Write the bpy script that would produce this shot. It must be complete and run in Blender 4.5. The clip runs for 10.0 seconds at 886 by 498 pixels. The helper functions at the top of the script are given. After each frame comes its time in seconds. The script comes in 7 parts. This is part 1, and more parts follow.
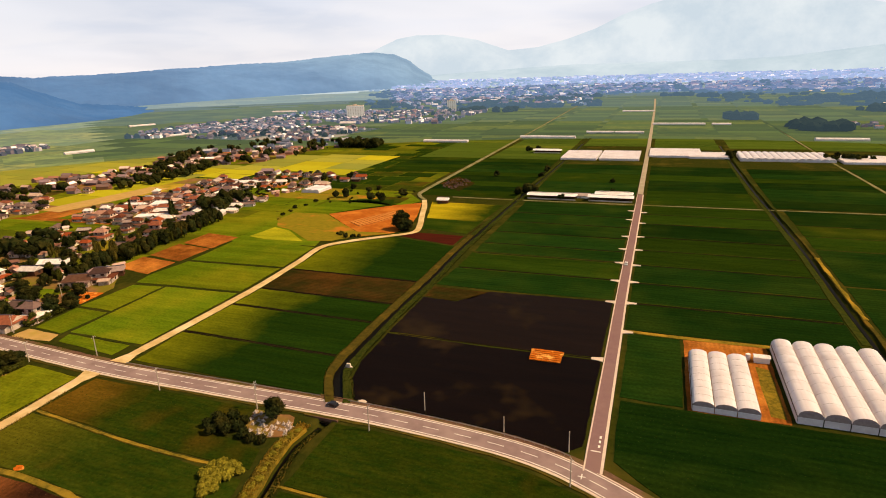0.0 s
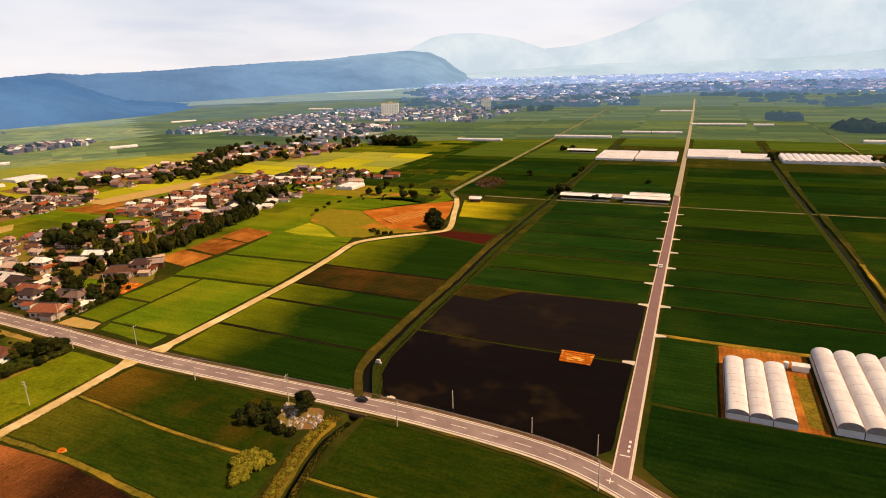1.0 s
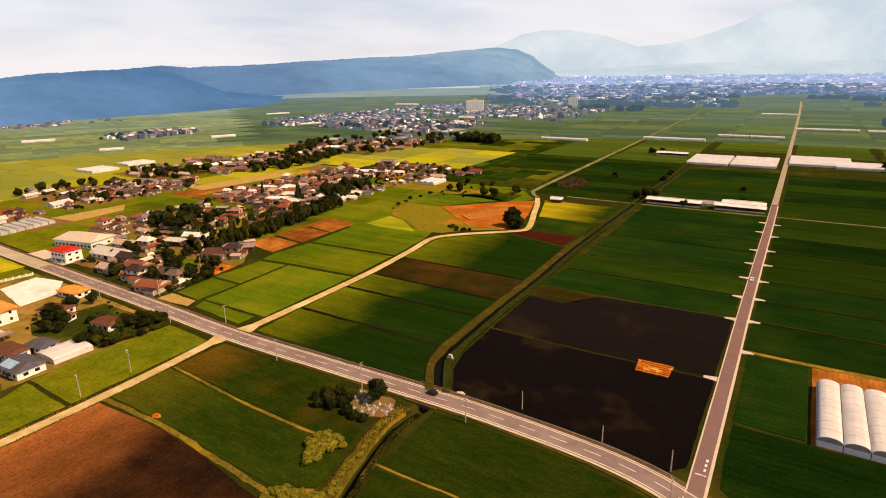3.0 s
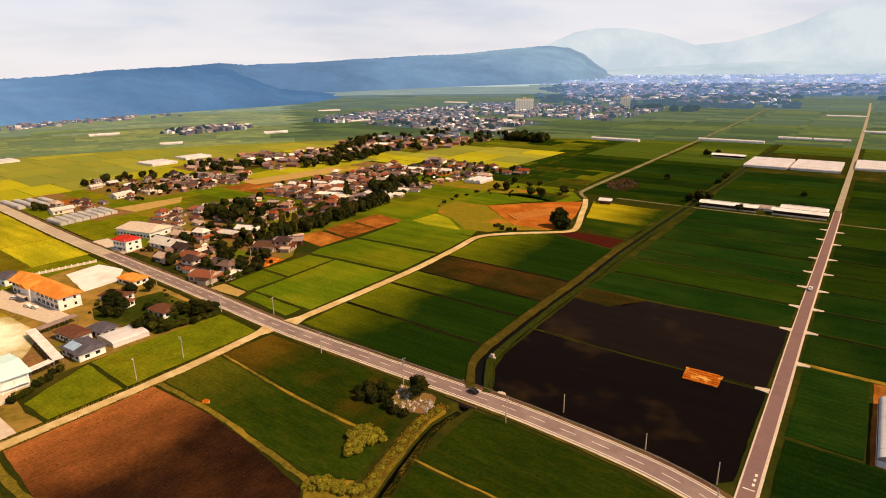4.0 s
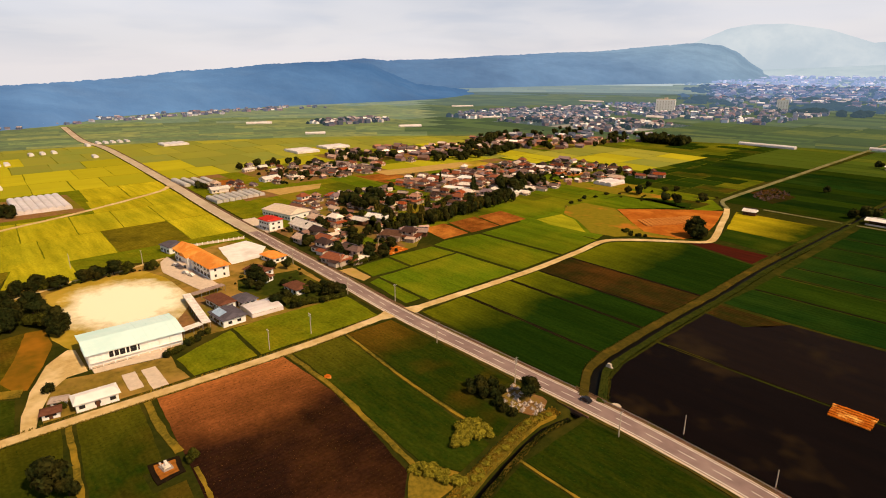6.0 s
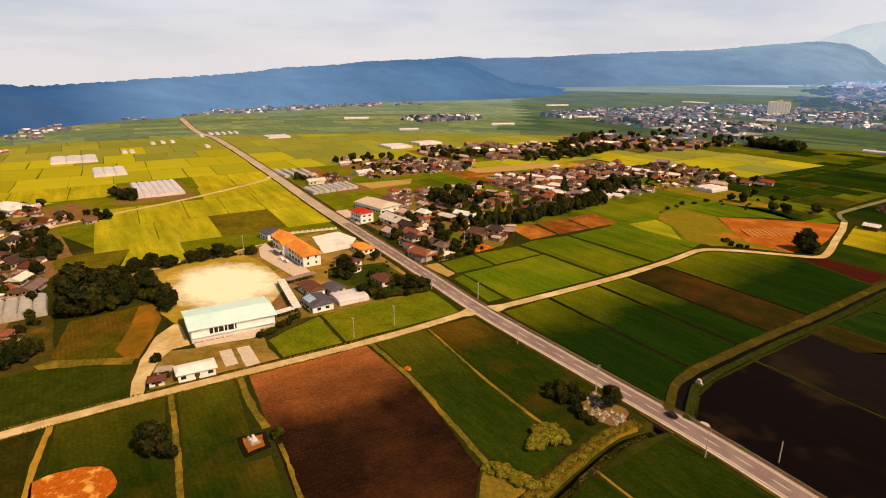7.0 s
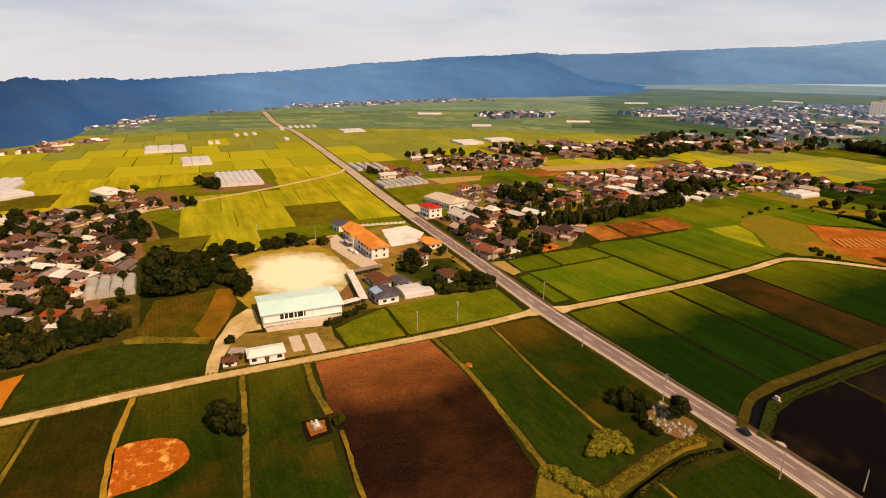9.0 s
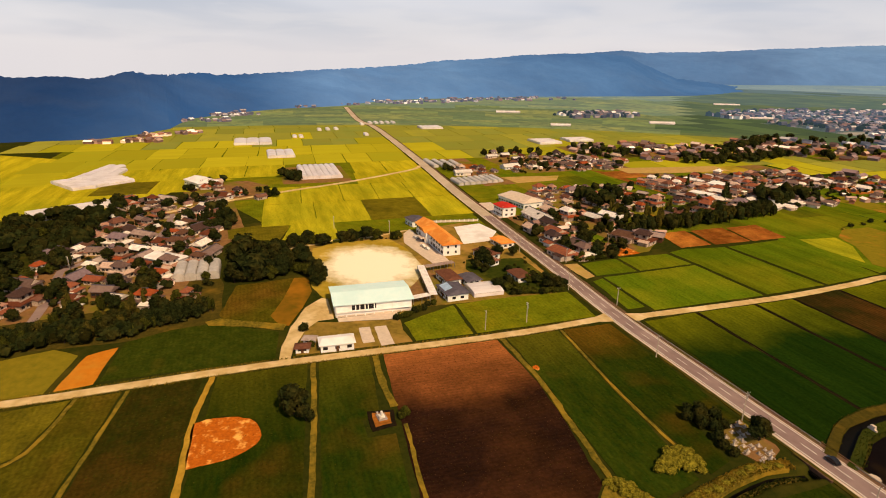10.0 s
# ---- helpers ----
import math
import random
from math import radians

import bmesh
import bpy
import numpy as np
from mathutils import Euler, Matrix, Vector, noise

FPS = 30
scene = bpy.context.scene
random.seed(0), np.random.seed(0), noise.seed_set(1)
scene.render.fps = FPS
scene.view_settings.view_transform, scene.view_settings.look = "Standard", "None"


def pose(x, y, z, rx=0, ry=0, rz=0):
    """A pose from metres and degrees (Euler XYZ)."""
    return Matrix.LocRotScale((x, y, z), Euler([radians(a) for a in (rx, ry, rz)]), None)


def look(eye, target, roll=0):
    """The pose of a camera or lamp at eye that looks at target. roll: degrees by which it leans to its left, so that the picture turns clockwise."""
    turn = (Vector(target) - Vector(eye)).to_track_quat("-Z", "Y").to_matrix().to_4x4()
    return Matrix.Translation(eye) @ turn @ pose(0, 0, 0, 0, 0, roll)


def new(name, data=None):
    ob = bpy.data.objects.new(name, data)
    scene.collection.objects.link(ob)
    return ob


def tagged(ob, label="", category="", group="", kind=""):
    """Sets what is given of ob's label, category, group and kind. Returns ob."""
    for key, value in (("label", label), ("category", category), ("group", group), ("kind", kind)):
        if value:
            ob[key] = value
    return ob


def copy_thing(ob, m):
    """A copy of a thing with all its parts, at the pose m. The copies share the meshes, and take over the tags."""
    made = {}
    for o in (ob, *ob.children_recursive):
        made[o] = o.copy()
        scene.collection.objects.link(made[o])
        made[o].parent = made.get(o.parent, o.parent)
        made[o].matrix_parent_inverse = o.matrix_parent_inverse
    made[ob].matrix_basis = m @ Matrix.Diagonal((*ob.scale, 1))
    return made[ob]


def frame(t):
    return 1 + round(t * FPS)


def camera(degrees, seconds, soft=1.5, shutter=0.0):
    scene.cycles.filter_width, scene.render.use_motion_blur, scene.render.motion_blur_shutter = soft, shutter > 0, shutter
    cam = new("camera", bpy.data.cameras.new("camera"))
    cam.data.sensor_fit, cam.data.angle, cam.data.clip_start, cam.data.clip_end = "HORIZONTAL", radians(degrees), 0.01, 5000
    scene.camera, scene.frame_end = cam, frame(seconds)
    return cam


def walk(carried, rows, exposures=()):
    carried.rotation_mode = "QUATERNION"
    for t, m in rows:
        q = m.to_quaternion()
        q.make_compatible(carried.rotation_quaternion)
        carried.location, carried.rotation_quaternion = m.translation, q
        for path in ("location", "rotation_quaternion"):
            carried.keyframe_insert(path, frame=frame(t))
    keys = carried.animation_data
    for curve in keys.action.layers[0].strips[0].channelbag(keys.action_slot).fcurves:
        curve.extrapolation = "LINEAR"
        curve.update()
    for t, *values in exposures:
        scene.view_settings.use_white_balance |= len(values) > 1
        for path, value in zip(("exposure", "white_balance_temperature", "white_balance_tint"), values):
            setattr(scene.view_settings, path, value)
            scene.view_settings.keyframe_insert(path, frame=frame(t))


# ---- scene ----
cam = camera(74.3, 10.0, soft=1.0)
PATH = [
    (0, (10.509, -142.973, 99.327), (9.834, -141.18, 98.752), -1.8),
    (0.5, (10.576, -143.055, 99.375), (9.851, -141.282, 98.8), -1.7),
    (1, (10.669, -143.17, 99.466), (9.895, -141.419, 98.889), -1.6),
    (1.5, (10.758, -143.34, 99.585), (9.927, -141.615, 99.008), -1.4),
    (2, (10.814, -143.508, 99.705), (9.928, -141.811, 99.126), -1.2),
    (2.5, (10.84, -143.613, 99.782), (9.892, -141.95, 99.202), -1.0),
    (4, (11.009, -143.709, 99.974), (9.875, -142.169, 99.389), -0.6),
    (4.5, (10.927, -143.636, 99.971), (9.719, -142.154, 99.385), -0.5),
    (5, (10.804, -143.476, 99.932), (9.528, -142.053, 99.344), -0.3),
    (6.5, (10.832, -143.296, 99.776), (9.301, -142.155, 99.18), 0.3),
    (7, (10.894, -142.96, 99.739), (9.282, -141.939, 99.139), 0.5),
    (7.5, (10.951, -142.654, 99.716), (9.319, -141.669, 99.113), 0.6),
    (8, (10.998, -142.501, 99.683), (9.363, -141.52, 99.078), 0.5),
    (8.5, (10.961, -142.311, 99.669), (9.286, -141.402, 99.061), 0.6),
    (9, (10.864, -142.136, 99.66), (9.143, -141.32, 99.046), 0.7),
    (9.5, (10.614, -141.942, 99.632), (8.853, -141.223, 99.014), 0.8),
    (10, (10.173, -141.696, 99.578), (8.366, -141.11, 98.954), 1.0),
]
walk(cam, [(t, look(eye, target, roll)) for t, eye, target, roll in PATH], [(0.0, 0.33), (2.5, 0.30), (5.0, 0.16), (7.5, 0.05), (10.0, 0.02)])

# ---- world and sun ----
SUN_ELEV, SUN_AZ = radians(47), radians(78)      # azimuth clockwise from +y
world = bpy.data.worlds.new("sky")
scene.world = world
world.use_nodes = True
wn, wl = world.node_tree.nodes, world.node_tree.links
wn.clear()
w_out = wn.new("ShaderNodeOutputWorld")
w_bg = wn.new("ShaderNodeBackground")
w_sky = wn.new("ShaderNodeTexSky")
w_sky.sky_type, w_sky.sun_disc = "NISHITA", False
w_sky.sun_elevation, w_sky.sun_rotation = SUN_ELEV, SUN_AZ
w_tc = wn.new("ShaderNodeTexCoord")
w_sep = wn.new("ShaderNodeSeparateXYZ")
wl.new(w_tc.outputs["Generated"], w_sep.inputs[0])


def w_math(op, a, b=None, clamp=False):
    n = wn.new("ShaderNodeMath")
    n.operation, n.use_clamp = op, clamp
    for i, v in enumerate((a, b)):
        if v is None:
            continue
        if isinstance(v, (int, float)):
            n.inputs[i].default_value = v
        else:
            wl.new(v, n.inputs[i])
    return n.outputs[0]


def w_mix(fac, a, b):
    n = wn.new("ShaderNodeMix")
    n.data_type = "RGBA"
    for sock, v in ((n.inputs[0], fac), (n.inputs[6], a), (n.inputs[7], b)):
        if isinstance(v, tuple):
            sock.default_value = (*v, 1)
        elif isinstance(v, (int, float)):
            sock.default_value = v
        else:
            wl.new(v, sock)
    return n.outputs[2]


# cloud sheet: direction laid out on a flat ceiling, so that clouds crowd together towards the horizon
w_up = w_math("MAXIMUM", w_sep.outputs[2], 0.0)
w_den = w_math("ADD", w_up, 0.13)
w_com = wn.new("ShaderNodeCombineXYZ")
wl.new(w_math("DIVIDE", w_sep.outputs[0], w_den), w_com.inputs[0])
wl.new(w_math("DIVIDE", w_sep.outputs[1], w_den), w_com.inputs[1])


def w_noise(scale, detail, offset):
    m = wn.new("ShaderNodeMapping")
    m.inputs["Location"].default_value = (offset, offset * 0.37, 0)
    wl.new(w_com.outputs[0], m.inputs["Vector"])
    n = wn.new("ShaderNodeTexNoise")
    n.inputs["Scale"].default_value, n.inputs["Detail"].default_value, n.inputs["Roughness"].default_value = scale, detail, 0.52
    n.inputs["Distortion"].default_value = 0.4
    wl.new(m.outputs[0], n.inputs["Vector"])
    r = wn.new("ShaderNodeMapRange")
    r.inputs["From Min"].default_value, r.inputs["From Max"].default_value = 0.38, 0.62
    r.interpolation_type = "SMOOTHSTEP"
    wl.new(n.outputs[0], r.inputs["Value"])
    return r.outputs[0]


w_cloud = w_mix(w_noise(0.34, 3, 3.1), (0.72, 0.73, 0.80), (0.42, 0.485, 0.61))
w_cloud = w_mix(w_math("MULTIPLY", w_noise(0.9, 4, 9.4), 0.42), w_cloud, (0.84, 0.80, 0.80))
w_low = w_math("POWER", w_math("SUBTRACT", 1.0, w_math("MULTIPLY", w_up, 4.2), True), 2.5)
w_cloud = w_mix(w_math("MULTIPLY", w_low, 0.85), w_cloud, (0.86, 0.795, 0.795))
# thick cloud overhead is greyer than the bright rim near the horizon
w_high = w_math("MULTIPLY", w_math("SUBTRACT", w_up, 0.16), 2.4, True)
w_cloud = w_mix(w_high, w_cloud, (0.088, 0.096, 0.115))
w_nish = wn.new("ShaderNodeVectorMath")
w_nish.operation = "SCALE"
wl.new(w_sky.outputs[0], w_nish.inputs[0])
w_nish.inputs["Scale"].default_value = 0.08
wl.new(w_mix(0.88, w_nish.outputs[0], w_cloud), w_bg.inputs["Color"])
w_bg.inputs["Strength"].default_value = 1.0
wl.new(w_bg.outputs[0], w_out.inputs[0])

sun_data = bpy.data.lights.new("sun", "SUN")
sun_data.energy, sun_data.angle, sun_data.color = 4.7, radians(1.0), (1.0, 0.69, 0.395)
sun = new("sun", sun_data)
sun.matrix_world = look((0, 0, 300), (-300 * math.sin(SUN_AZ) * math.cos(SUN_ELEV), -300 * math.cos(SUN_AZ) * math.cos(SUN_ELEV), 300 - 300 * math.sin(SUN_ELEV)))


# ---- materials ----
MATS = {}


def material(name, a, b=None, scale=0.2, rough=0.85, bump=0.0, bump_scale=4.0, c=None, c_scale=0.02, stretch=(1, 1, 1), shift=0.0, metal=0.0,
             rnd=(), island=False, rows=None, spec=0.0, glow=None, glow2=None, glow_ramp=None, c_range=(0.45, 0.68), sun_grade=None, patch=None):
    """Two-scale procedural surface. a, b: colours mixed by fine noise; c: a broad stain; rnd: colours picked by each
    object's random number;
    rows: (spacing, darkening, direction) of crop rows; patch: (colour, x, y, half widths) of one worn patch with a
    ragged rim; glow_ramp: haze painted as emission along y; sun_grade: (colour, axis, from, to), sunlit colour painted
    in across the plots; shift: how far the brightness varies from object to object."""
    m = bpy.data.materials.new(name)
    m.use_nodes = True
    nt = m.node_tree
    n, l = nt.nodes, nt.links
    bsdf = n["Principled BSDF"]
    geo = n.new("ShaderNodeNewGeometry")
    info = n.new("ShaderNodeObjectInfo")
    rand = geo.outputs["Random Per Island"] if island else info.outputs["Random"]
    mp = n.new("ShaderNodeMapping")
    mp.inputs["Scale"].default_value = stretch
    l.new(geo.outputs["Position"], mp.inputs["Vector"])

    def noise_tex(s, d=8, vec=mp.outputs[0]):
        t = n.new("ShaderNodeTexNoise")
        t.inputs["Scale"].default_value, t.inputs["Detail"].default_value, t.inputs["Roughness"].default_value = s, d, 0.66
        l.new(vec, t.inputs["Vector"])
        return t.outputs[0]

    def spread(v, lo, hi):
        r = n.new("ShaderNodeMapRange")
        r.inputs["From Min"].default_value, r.inputs["From Max"].default_value = lo, hi
        l.new(v, r.inputs["Value"])
        return r.outputs[0]

    def mix(fac, x, y, blend="MIX"):
        k = n.new("ShaderNodeMix")
        k.data_type, k.blend_type = "RGBA", blend
        for s, v in ((k.inputs[0], fac), (k.inputs[6], x), (k.inputs[7], y)):
            if isinstance(v, tuple):
                s.default_value = (*v, 1)
            elif isinstance(v, (int, float)):
                s.default_value = v
            else:
                l.new(v, s)
        return k.outputs[2]

    col = a
    if rnd:
        ramp = n.new("ShaderNodeValToRGB")
        ramp.color_ramp.interpolation = "CONSTANT"
        while len(ramp.color_ramp.elements) < len(rnd):
            ramp.color_ramp.elements.new(0.5)
        for i, (e, v) in enumerate(zip(ramp.color_ramp.elements, rnd)):
            e.position, e.color = i / len(rnd), (*v, 1)
        l.new(rand, ramp.inputs[0])
        col = ramp.outputs[0]
    if b == "worn":
        col = mix(spread(noise_tex(scale), 0.35, 0.7), col, mix(1.0, col, (0.66, 0.62, 0.62), "MULTIPLY"))
    elif b is not None:
        col = mix(spread(noise_tex(scale), 0.32, 0.68), col, b)
    if c is not None:
        col = mix(spread(noise_tex(c_scale, 3, geo.outputs["Position"]), *c_range), col, c)
    # Paints a cloud-shadow edge: plots take the sunlit colour towards one side.
    if sun_grade:
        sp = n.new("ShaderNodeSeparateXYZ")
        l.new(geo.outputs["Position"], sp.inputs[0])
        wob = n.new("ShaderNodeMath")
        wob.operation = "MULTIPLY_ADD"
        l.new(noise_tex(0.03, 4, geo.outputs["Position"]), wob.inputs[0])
        wob.inputs[1].default_value = (sun_grade[3] - sun_grade[2]) * 1.1
        l.new(sp.outputs[sun_grade[1]], wob.inputs[2])
        col = mix(spread(wob.outputs[0], sun_grade[2] + 0.5 * (sun_grade[3] - sun_grade[2]), sun_grade[3] + 0.6 * (sun_grade[3] - sun_grade[2])), col, sun_grade[0])
    if patch:
        pc, px, py, prx, pry = patch
        off = n.new("ShaderNodeVectorMath")
        off.operation = "SUBTRACT"
        l.new(geo.outputs["Position"], off.inputs[0])
        off.inputs[1].default_value = (px, py, 0)
        scl = n.new("ShaderNodeVectorMath")
        scl.operation = "MULTIPLY"
        l.new(off.outputs[0], scl.inputs[0])
        scl.inputs[1].default_value = (1 / prx, 1 / pry, 0)
        ln = n.new("ShaderNodeVectorMath")
        ln.operation = "LENGTH"
        l.new(scl.outputs[0], ln.inputs[0])
        rag = n.new("ShaderNodeMath")
        rag.operation = "MULTIPLY_ADD"
        l.new(noise_tex(0.07, 6, geo.outputs["Position"]), rag.inputs[0])
        rag.inputs[1].default_value = 1.1
        l.new(ln.outputs["Value"], rag.inputs[2])
        col = mix(spread(rag.outputs[0], 1.72, 1.28), col, pc)
    if rows:
        wv = n.new("ShaderNodeTexWave")
        wv.bands_direction = rows[2]
        wv.inputs["Scale"].default_value = 0.314 / rows[0]
        wv.inputs["Distortion"].default_value, wv.inputs["Detail"].default_value, wv.inputs["Detail Scale"].default_value = 1.2, 2, 0.6
        l.new(geo.outputs["Position"], wv.inputs["Vector"])
        k = n.new("ShaderNodeMath")
        k.operation = "MULTIPLY"
        l.new(wv.outputs[1], k.inputs[0])
        k.inputs[1].default_value = rows[1]
        dark = mix(1.0, col, (0.45, 0.45, 0.45), "MULTIPLY")
        col = mix(k.outputs[0], col, dark)
    if rows:
        clump = mix(spread(noise_tex(0.9, 4, geo.outputs["Position"]), 0.34, 0.66), (0.78, 0.80, 0.78), (1.22, 1.20, 1.22))
        cloud = mix(spread(noise_tex(0.11, 5), 0.36, 0.64), (0.80, 0.82, 0.80), (1.22, 1.18, 1.20))
        col = mix(1.0, mix(1.0, col, clump, "MULTIPLY"), cloud, "MULTIPLY")
    if shift:
        k = n.new("ShaderNodeMapRange")
        l.new(rand, k.inputs["Value"])
        k.inputs["To Min"].default_value, k.inputs["To Max"].default_value = 1 - shift, 1 + shift
        hs = n.new("ShaderNodeHueSaturation")
        l.new(k.outputs[0], hs.inputs["Value"])
        if isinstance(col, tuple):
            hs.inputs["Color"].default_value = (*col, 1)
        else:
            l.new(col, hs.inputs["Color"])
        col = hs.outputs[0]
    if isinstance(col, tuple):
        bsdf.inputs["Base Color"].default_value = (*col, 1)
    else:
        l.new(col, bsdf.inputs["Base Color"])
    bsdf.inputs["Roughness"].default_value = rough
    bsdf.inputs["Metallic"].default_value = metal
    bsdf.inputs["Specular IOR Level"].default_value = spec
    if bump:
        bp = n.new("ShaderNodeBump")
        bp.inputs["Strength"].default_value, bp.inputs["Distance"].default_value = 0.8, bump
        l.new(noise_tex(bump_scale, 3), bp.inputs["Height"])
        l.new(bp.outputs[0], bsdf.inputs["Normal"])
    # Emission here stands in for haze; nothing that carries it is a lamp.
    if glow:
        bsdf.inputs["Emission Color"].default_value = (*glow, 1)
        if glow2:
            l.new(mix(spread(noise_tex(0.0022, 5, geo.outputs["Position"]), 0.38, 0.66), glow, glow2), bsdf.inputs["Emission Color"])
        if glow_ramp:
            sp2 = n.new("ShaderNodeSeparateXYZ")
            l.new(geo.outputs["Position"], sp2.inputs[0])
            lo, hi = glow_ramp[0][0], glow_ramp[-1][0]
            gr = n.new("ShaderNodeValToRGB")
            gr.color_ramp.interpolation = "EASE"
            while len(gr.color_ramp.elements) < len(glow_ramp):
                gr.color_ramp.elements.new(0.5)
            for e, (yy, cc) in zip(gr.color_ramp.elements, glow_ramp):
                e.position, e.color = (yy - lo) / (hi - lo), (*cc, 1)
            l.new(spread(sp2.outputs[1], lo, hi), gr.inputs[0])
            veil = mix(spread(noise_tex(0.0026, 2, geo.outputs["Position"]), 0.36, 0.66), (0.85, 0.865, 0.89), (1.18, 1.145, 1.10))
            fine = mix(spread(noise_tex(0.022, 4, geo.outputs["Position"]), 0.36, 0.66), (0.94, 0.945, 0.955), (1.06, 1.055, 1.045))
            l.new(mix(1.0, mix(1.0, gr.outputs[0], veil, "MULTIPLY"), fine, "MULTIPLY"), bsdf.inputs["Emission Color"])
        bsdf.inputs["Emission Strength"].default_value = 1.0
    MATS[name] = m
    return m


RX = (0.12, 1, 1)          # streaks along the rows of the plots
material("grass", (0.020, 0.028, 0.0045), (0.042, 0.043, 0.0065), 0.4, bump=0.2, bump_scale=2.0, c=(0.080, 0.066, 0.010), c_scale=0.03, c_range=(0.52, 0.72))
material("bank_dry", (0.27, 0.185, 0.020), (0.11, 0.092, 0.012), 0.7, bump=0.3, bump_scale=1.5, c=(0.42, 0.25, 0.026), c_scale=0.07, c_range=(0.5, 0.7))
material("bank_olive", (0.046, 0.042, 0.008), (0.092, 0.068, 0.011), 0.5, bump=0.3, bump_scale=1.5, c=(0.19, 0.115, 0.015), c_scale=0.05, c_range=(0.54, 0.72))
material("bund_grass", (0.075, 0.066, 0.010), (0.230, 0.165, 0.018), 0.8, bump=0.3, bump_scale=1.5, c=(0.36, 0.225, 0.022), c_scale=0.06, c_range=(0.5, 0.68))
material("yard_lawn", (0.30, 0.200, 0.035), (0.130, 0.095, 0.016), 0.22, bump=0.1, c=(0.40, 0.235, 0.060), c_scale=0.05)
material("garden_green", (0.022, 0.038, 0.005), (0.050, 0.058, 0.007), 0.3, bump=0.2, c=(0.120, 0.105, 0.012), c_scale=0.05, c_range=(0.52, 0.7))
material("playground", (0.40, 0.27, 0.022), (0.30, 0.225, 0.020), 0.25, bump=0.08, c=(0.52, 0.36, 0.06), c_scale=0.05, patch=((0.95, 0.88, 0.68), -263, -91, 30, 24))
material("yard_earth", (0.30, 0.155, 0.060), (0.16, 0.090, 0.036), 0.25, bump=0.05, c=(0.17, 0.145, 0.016), c_scale=0.035, c_range=(0.47, 0.6))
material("road_edge", (0.19, 0.105, 0.070), (0.11, 0.062, 0.040), 0.5, bump=0.08, c=(0.10, 0.085, 0.014), c_scale=0.08)
material("bank_green", (0.020, 0.032, 0.006), (0.050, 0.056, 0.008), 0.5, bump=0.3, bump_scale=1.5)
# Cloud shade over the plots by the straight road is in this low green.
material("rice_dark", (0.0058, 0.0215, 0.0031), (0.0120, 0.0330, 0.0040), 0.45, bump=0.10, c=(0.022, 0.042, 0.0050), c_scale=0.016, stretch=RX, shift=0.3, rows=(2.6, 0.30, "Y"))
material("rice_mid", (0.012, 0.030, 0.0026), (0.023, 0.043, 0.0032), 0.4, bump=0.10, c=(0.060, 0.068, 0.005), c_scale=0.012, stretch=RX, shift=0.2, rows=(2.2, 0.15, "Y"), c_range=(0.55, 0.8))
# Sunlit yellow-green painted in towards the lane, cloud shade towards the canal.
material("rice_lane", (0.0068, 0.0215, 0.0022), (0.0135, 0.031, 0.0028), 0.4, bump=0.10, stretch=RX, shift=0.15, rows=(2.2, 0.15, "Y"), sun_grade=((0.150, 0.160, 0.005), 0, -138, -182))
material("rice_green", (0.065, 0.090, 0.005), (0.090, 0.110, 0.006), 0.3, bump=0.10, c=(0.150, 0.145, 0.008), c_scale=0.016, stretch=RX, shift=0.15, rows=(2.2, 0.12, "Y"))
material("rice_light", (0.076, 0.126, 0.004), (0.102, 0.146, 0.005), 0.3, bump=0.07, c=(0.175, 0.176, 0.007), c_scale=0.016, stretch=RX, shift=0.12, rows=(2.2, 0.07, "Y"))
material("rice_graded", (0.016, 0.034, 0.0028), (0.028, 0.046, 0.0034), 0.3, bump=0.10, stretch=RX, rows=(2.2, 0.14, "Y"), sun_grade=((0.380, 0.310, 0.010), 0, -108, -138))
material("rice_edge", (0.026, 0.042, 0.0035), (0.046, 0.056, 0.005), 0.3, bump=0.12, c=(0.110, 0.068, 0.008), c_scale=0.022, c_range=(0.52, 0.76), rows=(1.6, 0.16, "Y"))
material("rice_brown", (0.020, 0.026, 0.003), (0.042, 0.032, 0.0045), 0.3, bump=0.12, c=(0.090, 0.042, 0.007), c_scale=0.022, c_range=(0.45, 0.72), rows=(1.6, 0.16, "Y"))
material("rice_edge_light", (0.110, 0.140, 0.005), (0.155, 0.168, 0.006), 0.3, bump=0.12, c=(0.230, 0.190, 0.008), c_scale=0.02, c_range=(0.5, 0.75), rows=(1.6, 0.14, "Y"))
material("rice_olive", (0.056, 0.058, 0.004), (0.098, 0.080, 0.006), 0.3, bump=0.12, c=(0.120, 0.070, 0.008), c_scale=0.022, rows=(1.6, 0.2, "Y"))
material("rice_olive_light", (0.120, 0.106, 0.007), (0.180, 0.145, 0.009), 0.3, bump=0.12, c=(0.085, 0.075, 0.007), c_scale=0.03, rows=(1.6, 0.16, "Y"))
material("rice_yellow", (0.370, 0.335, 0.011), (0.450, 0.380, 0.013), 0.22, bump=0.10, c=(0.270, 0.280, 0.011), c_scale=0.010, stretch=RX, shift=0.09, rows=(2.4, 0.08, "X"))
material("rice_south", (0.0125, 0.0300, 0.0024), (0.032, 0.043, 0.0034), 0.4, bump=0.2, c=(0.095, 0.054, 0.007), c_scale=0.022, stretch=(0.35, 1, 1), shift=0.2, rows=(1.5, 0.16, "Y"), c_range=(0.57, 0.78), sun_grade=((0.090, 0.084, 0.006), 0, -138, -178))
